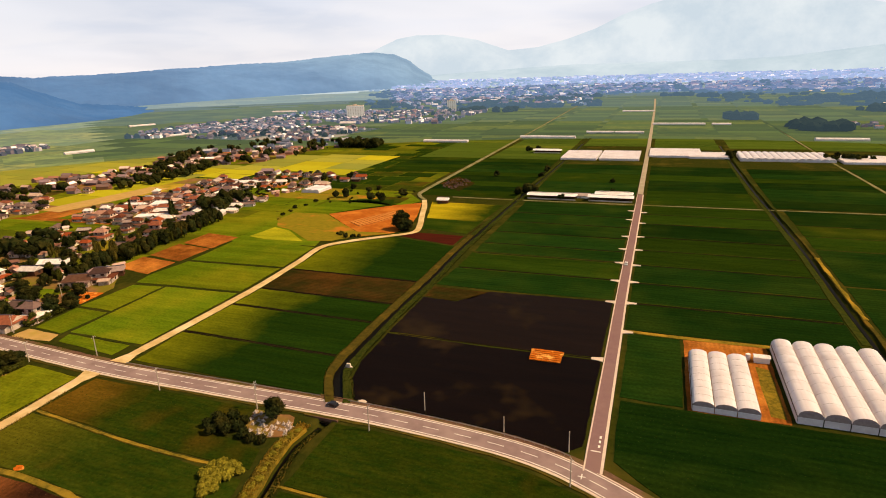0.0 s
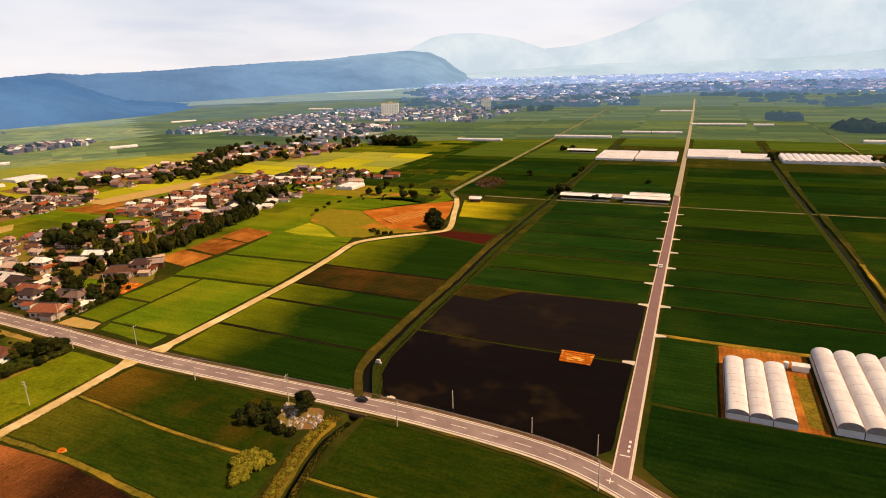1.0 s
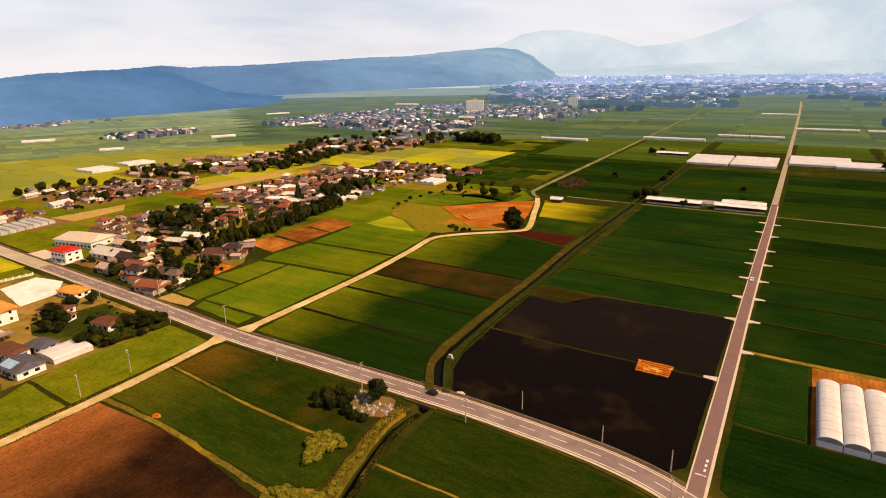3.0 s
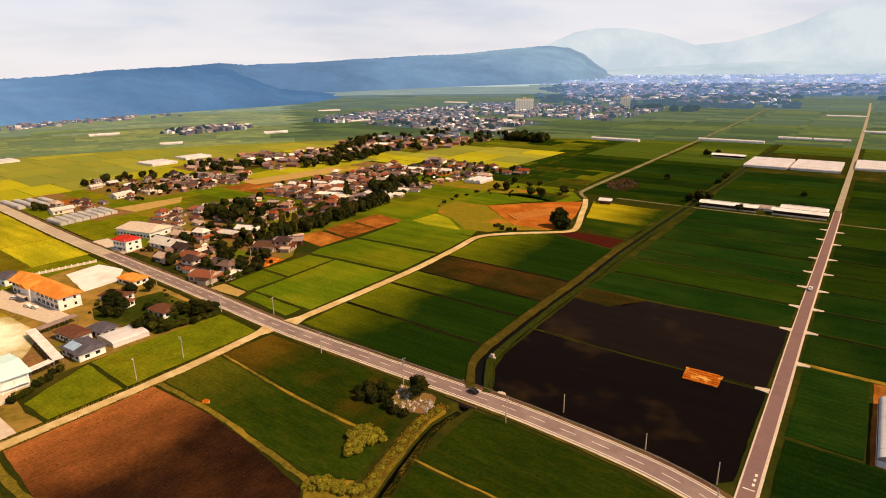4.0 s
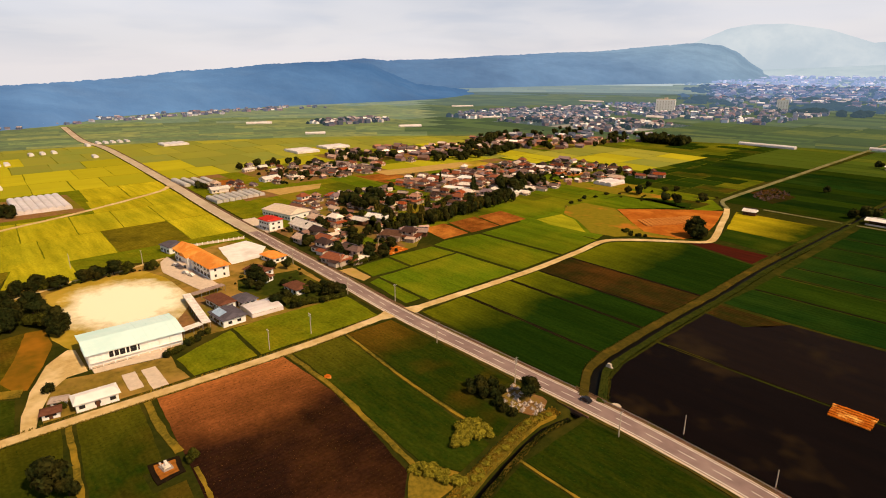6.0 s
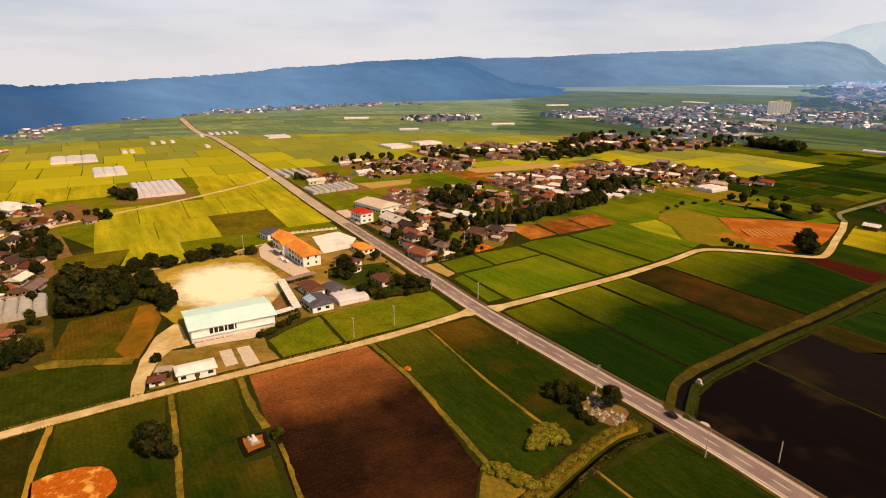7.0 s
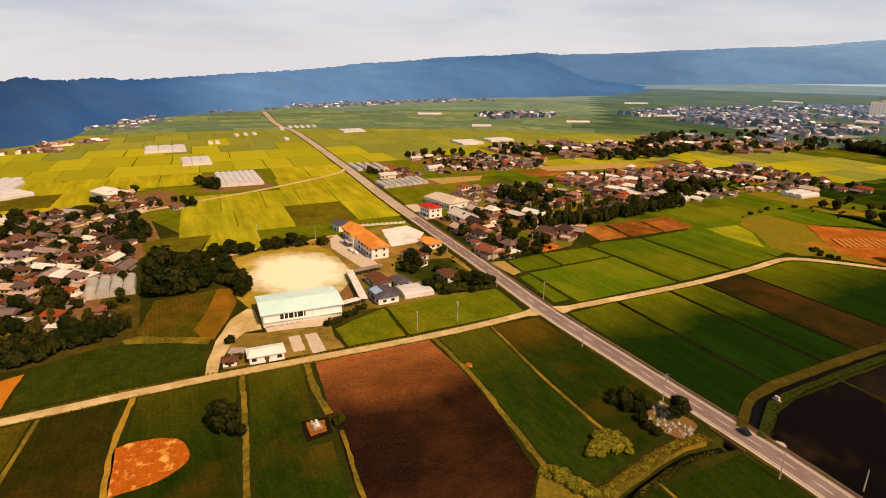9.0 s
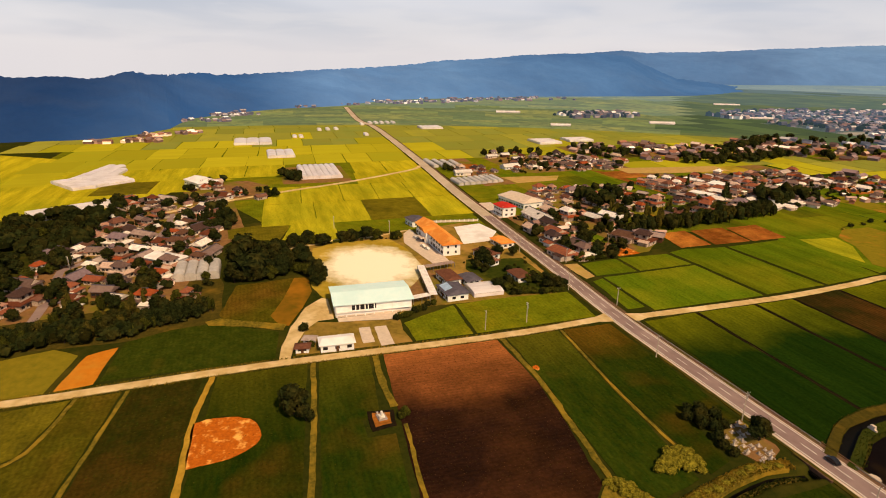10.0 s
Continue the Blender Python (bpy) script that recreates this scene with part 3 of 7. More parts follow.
# ---- ground ----


def ground_z(x, y):
    r = math.hypot(x - 10, y + 143)
    z = 0.0
    d = near_line(CANAL, x, y) if -125 < x < -45 and -100 < y < 700 else 99
    if d < 6:
        z -= 1.9 * min(1.0, max(0.0, (2.3 - d) / 1.3))
    d = near_line(CANAL_EAST, x, y) if 70 < x < 105 and 10 < y < 700 else 99
    if d < 5:
        z -= 1.2 * min(1.0, max(0.0, (2.3 - d) / 1.5))
    if r > 2400 and y > 0:
        k = min(1, (r - 2400) / 2400)
        z += 48 * k * k * (3 - 2 * k)
    if r > 2000 and (y + 143) < -0.6 * (x - 10):      # the land falls away behind the western ridge
        z -= 0.1 * (r - 2000) * min(1, max(0, (-0.6 * (x - 10) - (y + 143)) / 300))
    return z


def axis(marks):
    out = []
    for (a, b, n) in marks:
        out += [a + (b - a) * i / n for i in range(n)]
    return out + [marks[-1][1]]


gx = axis([(-4980, -1500, 18), (-1500, -140, 30), (-140, -112, 6), (-112, -60, 44), (-60, 76, 10), (76, 100, 20), (100, 400, 10), (400, 4980, 20)])
gy = axis([(-3000, -300, 10), (-300, -100, 8), (-100, 40, 46), (40, 340, 60), (340, 720, 38), (720, 2000, 24), (2000, 4900, 24)])
sh = Shape()
gv = [(x, y, ground_z(x, y)) for y in gy for x in gx]
nx_ = len(gx)
gf = [(j * nx_ + i, j * nx_ + i + 1, (j + 1) * nx_ + i + 1, (j + 1) * nx_ + i) for j in range(len(gy) - 1) for i in range(nx_ - 1)]
sh.add(gv, gf)
thing("ground", sh, "grass", "grassy valley floor of bunds and verges between the paddies", "ground", kind="structure", smooth=True)

for nm, ln, wd, lab in (("water", CANAL, 1.6, "dark still water at the bottom of the irrigation canal"), ("water", CANAL_EAST, 0.7, "dark water in the narrow eastern drain")):
    sh = Shape()
    zz = -0.72 if ln is CANAL else -0.95
    if ln is CANAL:      # narrower south of the road bridge
        ribbon(sh, arc_cut(CANAL, 0, 84), -0.8, 0.8, -1.7, -1.3)
        ribbon(sh, arc_cut(CANAL, 86, LEN(CANAL) - 1), -wd, wd, zz - 0.3, zz)
    else:
        ribbon(sh, ln, -wd, wd, zz - 0.3, zz)
    thing(nm, sh, "water", lab, "water", kind="structure")


def bank(name, line, off0, off1, mat, label, z=0.18, s0=0, s1=1e9):
    total = sum(math.hypot(b[0] - a[0], b[1] - a[1]) for a, b in zip(line, line[1:]))
    seg = arc_cut(line, s0, min(s1, total - 0.01))
    return thing(name, ribbon(Shape(), seg, off0, off1, -0.6, z, 0.35), mat, label, "bank", kind="structure")


bank("canal_bank", CANAL, 1.45, 4.4, "bank_olive", "trodden brownish grass bank along the western side of the canal", 0.5, 96, 300)
bank("canal_bank", CANAL, 1.45, 3.4, "bank_green", "green grass bank along the far western side of the canal", 0.5, 301, 860)
bank("canal_bank", CANAL, -4.2, -1.45, "bank_green", "green grass bank along the eastern side of the canal", 0.45, 96, 860)
bank("canal_bank", CANAL, 1.3, 5.4, "bund_grass", "tall yellow grass bank beside the canal south of the road", 0.5, 0, 80)
bank("canal_bank", CANAL, -2.8, -1.3, "bank_olive", "mown grass edge of the canal south of the road", 0.3, 0, 80)
bank("canal_bank", CANAL_EAST, 2.1, 4.8, "bank_green", "mown grass bank beside the eastern drain", 0.25, 70, 600)
bank("canal_bank", CANAL_EAST, -3.6, -2.1, "bank_olive", "dry grass bank beside the eastern drain", 0.25, 40, 230)
bank("canal_bank", CANAL_EAST, -3.4, -2.1, "bank_green", "green bank beside the eastern drain", 0.25, 231, 600)
sh = Shape()
ribbon(sh, arc_cut(CANAL_EAST, 96, 180), -4.2, -2.4, -0.2, 0.34, 0.6)
thing("spoil_heap", sh, "bank_dry", "dry yellow-brown earth heaped along the drain", "earth", kind="structure")

# ---- roads ----
road = thing("road", ribbon(Shape(), MAIN, -3.5, 3.4, -0.3, 0.30), "asphalt", "pale grey two-lane country road with worn white lines", "road", kind="structure")
part("verge", ribbon(Shape(), MAIN, -3.95, -3.5, -0.3, 0.26, 0.05), "concrete", road, "pale concrete gutter and shoulder")
part("shoulder", ribbon(Shape(), MAIN, -5.9, -3.95, -0.3, 0.23, 0.25), "road_edge", road, "reddish-brown earth shoulder")
part("shoulder", ribbon(Shape(), MAIN, 4.2, 5.4, -0.3, 0.2, 0.25), "bank_olive", road, "rough grass shoulder")
part("verge", ribbon(Shape(), MAIN, 3.4, 4.2, -0.3, 0.24, 0.08), "concrete", road, "pale concrete gutter and shoulder")
for off in (-3.08, 2.82):
    part("edge_line", ribbon(Shape(), MAIN, off, off + 0.28, 0.30, 0.306), "paint_white", road)
total = LEN(MAIN)
s = 30.0
while s < total - 870:
    seg = arc_cut(MAIN, s, s + 5)
    if len(seg) > 1:
        part("centre_dash", ribbon(Shape(), seg, -0.11, 0.11, 0.30, 0.306), "paint_white", road)
    s += 10

# Paler strip laid over the asphalt of the far western stretch.
FAR_PART = [p for p in MAIN if p[0] < -335]
thing("road", ribbon(Shape(), FAR_PART, -3.5, 3.4, 0.2, 0.312), "road_pale", "pale far stretch of the country road", "road", kind="structure")
side_road = thing("road", ribbon(Shape(), STRAIGHT, -2.0, 1.9, -0.3, 0.27), "asphalt_dark", "long straight purplish-grey farm road between paddies", "road", kind="structure")
part("gutter", ribbon(Shape(), STRAIGHT, -2.75, -2.0, -0.3, 0.33, 0.04), "concrete", side_road, "pale concrete kerb gutter")
part("gutter", ribbon(Shape(), STRAIGHT, 1.9, 2.3, -0.3, 0.31, 0.04), "concrete", side_road, "pale concrete kerb gutter")
thing("road", ribbon(Shape(), STRAIGHT_FAR, -2.2, 2.2, -0.3, 0.85), "lane_pale", "pale sandy far stretch of the straight farm road", "road", kind="structure")
# stop line and the worn road writing before the junction
part("stop_line", Shape().box(-1.5, 1.2, -2.6, -2.2, 0.27, 0.277), "paint_white", side_road)
for i in range(3):
    part("marking", Shape().box(0.2, 0.8, -0.6 + 2.2 * i, 0.6 + 2.2 * i, 0.27, 0.277), "paint_white", side_road)
part("junction_mark", Shape().box(-3.4, -1.4, -14.2, -13.9, 0.30, 0.307), "paint_white", road)
part("junction_mark", Shape().box(-2.55, -2.25, -15.1, -14.21, 0.30, 0.307).box(-2.55, -2.25, -13.89, -13.0, 0.30, 0.307), "paint_white", road)
for side, ys in ((1, (78, 109, 137, 163.5, 192, 220.5, 255, 287)), (-1, (52, 108.5, 137, 166, 192, 219.5, 263.5, 290))):
    for y in ys:
        x = -0.9 - 0.0045 * y + (2.6 if side > 0 else -2.2)
        sh = Shape().prism([(x, y - 1.6), (x, y + 1.6), (x + side * 4.2, y + 0.7), (x + side * 4.2, y - 0.7)][::side], -0.2, 0.25)
        part("culvert_slab", sh, "concrete", side_road)

lane = thing("farm_lane", ribbon(Shape(), LANE_NORTH, -2.0, 2.0, -0.3, 0.24, 0.12), "lane_dirt", "pale dusty farm lane winding north past the paddies", "lane", kind="structure")
thing("farm_lane", ribbon(Shape(), LANE_FAR, -1.6, 1.6, -0.3, 0.85, 0.12), "lane_grass", "grassy farm track running far across the plain", "lane", kind="structure")
thing("farm_lane", ribbon(Shape(), LANE_SOUTH, -2.0, 2.0, -0.3, 0.24, 0.12), "lane_dirt", "pale dusty farm lane running south past the school", "lane", kind="structure")
thing("farm_lane", ribbon(Shape(), LANE_MID, -1.0, 1.0, -0.3, 0.2, 0.12), "lane_grass", "straight grassy cross lane between paddies", "lane", kind="structure")
thing("farm_lane", ribbon(Shape(), LANE_EAST, -1.1, 1.1, -0.3, 0.2, 0.12), "lane_grass", "straight eastern farm lane", "lane", kind="structure")
thing("farm_lane", ribbon(Shape(), WEST_LANE, -2.0, 2.0, -0.3, 0.24, 0.12), "lane_dirt", "pale lane crossing the western fields to a village", "lane", kind="structure")
thing("village_street", ribbon(Shape(), VILLAGE_STREET, -1.9, 1.9, -0.1, 0.2, 0.15), "asphalt", "narrow pale street winding through the village", "street", kind="structure")
sh = Shape().prism([(-179.6, -10), (-171.6, -10), (-173.2, -15.5), (-177.4, -15.5)][::-1], -0.3, 0.25)
thing("lane_mouth", sh, "lane_dirt", "splayed concrete mouth of the farm lane", "lane", kind="structure")
sh = Shape().prism([(-177.2, -1.5), (-169.4, -1.2), (-171, 4.5), (-175.6, 4.5)], -0.3, 0.25)
thing("lane_mouth", sh, "lane_dirt", "splayed concrete mouth of the farm lane", "lane", kind="structure")

# ---- fields ----


def ring_of(corners, step=4.0, jit=0.22):
    out = []
    n = len(corners)
    for i in range(n):
        (x0, y0), (x1, y1) = corners[i], corners[(i + 1) % n]
        k = max(1, int(math.hypot(x1 - x0, y1 - y0) / step))
        for j in range(k):
            t = j / k
            out.append((x0 + t * (x1 - x0) + rng.uniform(-jit, jit), y0 + t * (y1 - y0) + rng.uniform(-jit, jit)))
    area = sum(a[0] * b[1] - b[0] * a[1] for a, b in zip(out, out[1:] + out[:1]))
    return out if area > 0 else out[::-1]


TALK = {"rice_dark": "dark green rice paddy with straight rows", "rice_mid": "green rice paddy in full leaf", "rice_light": "bright green rice paddy",
        "rice_yellow": "ripening yellow-green rice paddy", "rice_south": "deep green rice paddy with brown patches", "flooded_earth": "dark wet bare paddy, nearly black",
        "wet_earth": "waterlogged bare paddy, almost black", "ploughed": "ploughed brown field with furrows", "red_earth": "dark red bare earth plot", "stubble": "brownish stubble field", "orange_earth": "bare orange earth plot",
        "red_brown_plot": "reddish-brown tilled vegetable plot", "dry_lawn": "dry yellowish grass plot", "bank_dry": "rough yellow grass plot", "yard_earth": "brown trodden earth between gardens", "bank_olive": "rough olive grass ground along the village edge", "orange_plot": "dug hollow of bare orange earth", "tan_plot": "bare tan earth plot", "rice_green": "plain green rice paddy beyond the village", "rice_lane": "rice paddy brightened in colour towards the sunlit lane", "rice_olive": "olive-green rice paddy beside the lane", "rice_olive_light": "yellowish olive paddy at the lane", "rice_roadside": "deep green paddy turning brown towards the road", "rice_graded": "paddy graded in colour from dark green to yellow", "rice_edge": "green paddy with brownish patches below the village", "rice_edge_light": "bright green paddy before the school hedge", "orange_soil": "bare bright orange soil plot", "rice_brown": "dark brownish paddy beside the lane", "ochre_soil": "strip of bare ochre-brown soil with thin grass", "ochre_grass": "rough ochre grass with bare orange soil", "bund_grass": "rough yellow-green grass strip", "playground": "school playground of pale worn sand fading into dry grass", "yard_lawn": "dry trodden grass with bare spots", "garden_green": "dark green garden ground under trees"}


def field(mat, *corners, z=0.14, name="paddy_field"):
    if mat in ("orange_earth", "orange_plot", "bank_olive", "yard_earth", "tan_plot", "red_brown_plot", "ploughed", "red_earth", "dry_lawn", "bank_dry", "orange_soil", "ochre_soil", "ochre_grass", "bund_grass", "yard_lawn", "garden_green"):
        name = "field"
    if mat == "playground":
        name = "playground"
    thing(name, Shape().prism(ring_of(corners), -0.1, z), mat, TALK[mat], "field", "fields of the plain", "structure")


def strip(mat, x0, x1, y0, y1, gap=0.7):
    field(mat, (x0 + gap, y0 + gap), (x1 - gap, y0 + gap), (x1 - gap, y1 - gap), (x0 + gap, y1 - gap))


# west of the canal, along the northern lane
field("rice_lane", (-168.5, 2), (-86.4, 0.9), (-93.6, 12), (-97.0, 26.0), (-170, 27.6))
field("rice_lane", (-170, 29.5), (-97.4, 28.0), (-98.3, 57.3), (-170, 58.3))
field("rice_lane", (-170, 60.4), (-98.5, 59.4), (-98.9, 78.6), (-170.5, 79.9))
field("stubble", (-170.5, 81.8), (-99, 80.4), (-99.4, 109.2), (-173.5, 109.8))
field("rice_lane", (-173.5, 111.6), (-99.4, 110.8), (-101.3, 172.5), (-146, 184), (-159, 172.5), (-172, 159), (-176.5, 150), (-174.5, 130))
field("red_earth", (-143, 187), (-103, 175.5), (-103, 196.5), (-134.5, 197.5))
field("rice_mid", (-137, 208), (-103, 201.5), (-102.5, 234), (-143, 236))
field("rice_graded", (-143.5, 236.8), (-102.5, 234.8), (-101, 288), (-160, 289), (-146, 244))
field("wet_earth", (-76.2, 2), (-8, -5.0), (-3.8, -1), (-4.0, 51), (-40, 50.0), (-87.2, 50.4), (-86, 26), (-83.2, 14))
field("flooded_earth", (-87.3, 52.3), (-40, 51.9), (-4.3, 53.4), (-4.5, 108.6), (-60, 106.2), (-72, 90), (-88.2, 92))
field("stubble", (-88.2, 93.2), (-74, 90.5), (-66, 96), (-60.5, 105.5), (-88.4, 106))
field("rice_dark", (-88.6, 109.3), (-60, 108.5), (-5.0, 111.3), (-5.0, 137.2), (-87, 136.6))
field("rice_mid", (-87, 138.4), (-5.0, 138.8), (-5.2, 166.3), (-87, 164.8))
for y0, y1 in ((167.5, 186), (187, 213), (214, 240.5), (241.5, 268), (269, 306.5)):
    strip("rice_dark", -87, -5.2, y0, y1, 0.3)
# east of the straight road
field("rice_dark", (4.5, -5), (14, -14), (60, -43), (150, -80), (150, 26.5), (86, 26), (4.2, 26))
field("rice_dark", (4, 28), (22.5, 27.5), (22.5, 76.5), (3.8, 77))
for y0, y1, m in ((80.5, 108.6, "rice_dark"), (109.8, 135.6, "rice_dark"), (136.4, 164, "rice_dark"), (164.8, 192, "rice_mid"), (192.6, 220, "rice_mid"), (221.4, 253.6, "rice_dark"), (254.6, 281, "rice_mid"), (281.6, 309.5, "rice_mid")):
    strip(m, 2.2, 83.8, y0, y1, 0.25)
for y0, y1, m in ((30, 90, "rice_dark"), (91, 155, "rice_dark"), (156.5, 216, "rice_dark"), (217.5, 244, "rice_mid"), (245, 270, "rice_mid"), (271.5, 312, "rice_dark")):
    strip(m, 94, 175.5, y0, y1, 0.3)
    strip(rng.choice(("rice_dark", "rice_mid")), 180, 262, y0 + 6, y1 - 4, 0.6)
# south of the road
field("rice_south", (-74.5, -11.9), (-58, -12.0), (-31, -13.7), (-15, -16.4), (-2, -21.2), (14, -30), (10, -60), (-45, -41), (-73.6, -40.2))
field("rice_south", (-73.4, -42.5), (-45, -42.5), (9, -62), (0, -110), (-56, -95), (-66, -70))
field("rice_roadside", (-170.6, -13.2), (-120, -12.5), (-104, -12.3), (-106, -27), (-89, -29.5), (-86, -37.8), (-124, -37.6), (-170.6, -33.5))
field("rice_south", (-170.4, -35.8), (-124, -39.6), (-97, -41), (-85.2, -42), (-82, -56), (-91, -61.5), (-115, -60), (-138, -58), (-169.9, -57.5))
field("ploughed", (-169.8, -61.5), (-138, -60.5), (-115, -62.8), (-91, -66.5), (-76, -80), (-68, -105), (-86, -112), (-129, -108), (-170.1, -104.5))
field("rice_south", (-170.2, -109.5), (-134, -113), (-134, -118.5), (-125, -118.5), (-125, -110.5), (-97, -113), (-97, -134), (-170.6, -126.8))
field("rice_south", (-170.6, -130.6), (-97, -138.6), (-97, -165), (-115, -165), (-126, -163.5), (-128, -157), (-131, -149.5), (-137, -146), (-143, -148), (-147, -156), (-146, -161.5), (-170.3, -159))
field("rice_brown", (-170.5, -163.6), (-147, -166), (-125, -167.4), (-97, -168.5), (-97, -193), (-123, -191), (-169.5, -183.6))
field("rice_olive", (-168.6, -186.5), (-143, -190.2), (-123, -193.6), (-97, -197), (-97, -240), (-138.5, -208.5), (-141, -204.4), (-156, -200.4), (-168.2, -198))
field("rice_olive_light", (-168, -200.2), (-156, -202.6), (-143, -206.2), (-140.5, -210.5), (-112, -240), (-165, -240))
field("bank_dry", (-92.5, -61.9), (-82.2, -56.6), (-78.6, -62), (-76.2, -79), (-90.5, -66), z=0.16)
PIT = smooth_line([(-125.4, -164.9), (-125.9, -158), (-127.2, -152.4), (-131, -147.6), (-136, -146.1), (-142, -148), (-145.2, -152.5), (-146.2, -158.8), (-145.4, -164.6)], 1.6)
thing("field", Shape().prism(ring_of(PIT, 1.5, 0.25), -0.1, 0.2), "orange_earth", "rounded patch of freshly dug mottled orange earth", "field", kind="structure")
# narrow earth track that leads to the dug patch
thing("farm_track", ribbon(Shape(), smooth_line([(-170.8, -160.6), (-147, -164.6), (-126, -165.6), (-97, -167)], 3), -0.9, 0.9, -0.1, 0.2, 0.2), "track_dry", "narrow dry grass track between paddies", "lane", kind="structure")
thing("farm_track", ribbon(Shape(), smooth_line([(-170, -107.5), (-150, -108.6), (-138, -108.2)], 3), -1.1, 1.1, -0.1, 0.2, 0.3), "bund_grass", "overgrown yellow grass bund", "bund", kind="structure")
thing("farm_track", ribbon(Shape(), smooth_line([(-128.5, -106.8), (-113, -108.4), (-97, -109.8)], 3), -0.6, 0.6, -0.1, 0.22, 0.25), "bund_grass", "overgrown yellow grass bund", "bund", kind="structure")
thing("farm_track", ribbon(Shape(), smooth_line([(-169, -184.9), (-143, -188.9), (-123, -192.2), (-97, -195.4)], 3), -0.6, 0.6, -0.1, 0.24, 0.2), "bund_grass", "narrow grassy bund between two paddies", "bund", kind="structure")
thing("farm_track", ribbon(Shape(), smooth_line([(-168.6, -199), (-156, -201.3), (-144, -204.6), (-140.4, -207.6), (-136, -214), (-114, -240)], 3), -0.6, 0.6, -0.1, 0.24, 0.2), "bund_grass", "narrow grassy bund between two paddies", "bund", kind="structure")
thing("farm_track", ribbon(Shape(), smooth_line([(-170.6, -128.6), (-140, -131.5), (-97, -136.6)], 3), -0.85, 0.85, -0.1, 0.24, 0.2), "bund_grass", "overgrown yellow grass bund", "bund", kind="structure")
thing("farm_track", ribbon(Shape(), smooth_line([(-170, -59.5), (-138, -59.3), (-115, -61.4), (-88, -64)], 3), -0.9, 0.9, -0.1, 0.24, 0.3), "bund_grass", "overgrown yellow grass bund", "bund", kind="structure")
thing("farm_track", ribbon(Shape(), smooth_line([(-170.4, -34.6), (-124, -38.6), (-93, -39.2)], 3), -0.55, 0.55, -0.1, 0.24, 0.2), "bund_grass", "overgrown yellow grass bund", "bund", kind="structure")
thing("farm_track", ribbon(Shape(), smooth_line([(-74.6, -41.2), (-60, -41.3), (-45, -41.9), (-20, -50.6), (9, -60.9)], 3), -0.4, 0.4, -0.1, 0.24, 0.15), "bund_grass", "narrow grassy bund between two paddies", "bund", kind="structure")
field("orange_soil", (-175, -206.6), (-176, -196.2), (-201, -193.4), (-197, -202.4))
field("rice_edge", (-177.6, -194.4), (-177.6, -141), (-198.2, -138.2), (-212.5, -164), (-210.8, -177.5), (-204, -191.5))
field("bund_grass", (-199.2, -136.9), (-204, -135.4), (-216.2, -160), (-214.4, -165.4), (-211, -164), (-207, -151), z=0.3)
field("ochre_grass", (-174.5, -209), (-171.5, -250), (-200, -232), (-205, -214), (-198, -205))
field("rice_olive", (-206, -137.4), (-214.6, -158.6), (-220, -160.5), (-251, -154.5), (-255, -126), (-240, -124.5), (-222, -127.5))
field("ochre_soil", (-253.5, -122.6), (-236, -122.8), (-219, -127.8), (-203, -134.8), (-205, -138), (-214, -141), (-230, -135), (-254, -129), z=0.2)
field("bund_grass", (-278, -140), (-282, -121.5), (-297, -119.5), (-297.5, -134), z=0.1)
# verge plots between the school and the lane
field("rice_edge_light", (-178, -14.5), (-205, -12.8), (-206.2, -49), (-204.8, -65.6), (-177.2, -66.9))
field("rice_edge_light", (-177.2, -68.4), (-204.4, -67.2), (-197.5, -83), (-193, -91.2), (-177.4, -90.4))
field("yard_lawn", (-177, -92), (-187, -93), (-197, -92), (-201, -117), (-203, -124), (-196, -130), (-178, -134))
# west of the northern lane, up to the village
field("rice_light", (-181, 2.5), (-213, 5.5), (-215.5, 11.8), (-181, 11))
field("rice_light", (-177.2, 13.0), (-216.5, 13.8), (-219.6, 69), (-177.5, 71))
field("rice_light", (-219.5, 11.5), (-236.5, 13), (-239.5, 34.6), (-219.3, 34.2))
field("rice_light", (-220, 36.4), (-239.5, 37), (-239, 66.5), (-221.5, 68.5))
field("rice_light", (-178, 73.6), (-220, 71.8), (-240.5, 70), (-243.5, 80), (-240.5, 106.5), (-180, 109.3))
field("rice_light", (-180, 112.5), (-240.5, 109.5), (-244, 157), (-213, 152.8), (-184, 150.5))
field("tan_plot", (-238, 2.5), (-237.5, 11), (-219, 10), (-217, 4.2))
field("orange_earth", (-257, 41), (-259.5, 51), (-244, 53.5), (-242, 39))
for y0, y1 in ((82, 103), (105.5, 131), (132.5, 158)):
    field("red_brown_plot", (-246, y0), (-246.5, y1), (-274, y1 + 4), (-273, y0 + 5))
field("rice_light", (-247, 162), (-284, 166), (-292, 204), (-257, 208), (-246, 186))
field("rice_yellow", (-241, 162.5), (-238.5, 187), (-222, 181), (-199, 160.5), (-226, 158.5))
field("ochre_grass", (-250, 207), (-251, 230), (-223, 231), (-196, 207), (-176, 190), (-150, 192), (-173, 177), (-181, 166), (-196, 162), (-222, 183), (-239, 190), z=0.13)
field("rice_light", (-250, 233), (-222, 234), (-206, 256), (-188, 274), (-222, 282), (-246, 268))
field("rice_mid", (-238, 274), (-222, 287.5), (-194, 289), (-186, 268), (-208, 273))
# the dug hollow with long mounds
field("orange_plot", (-176, 190.5), (-196, 207.5), (-222, 231.5), (-185, 271), (-167, 284), (-152, 236), (-146, 208), (-150, 193), z=0.06)
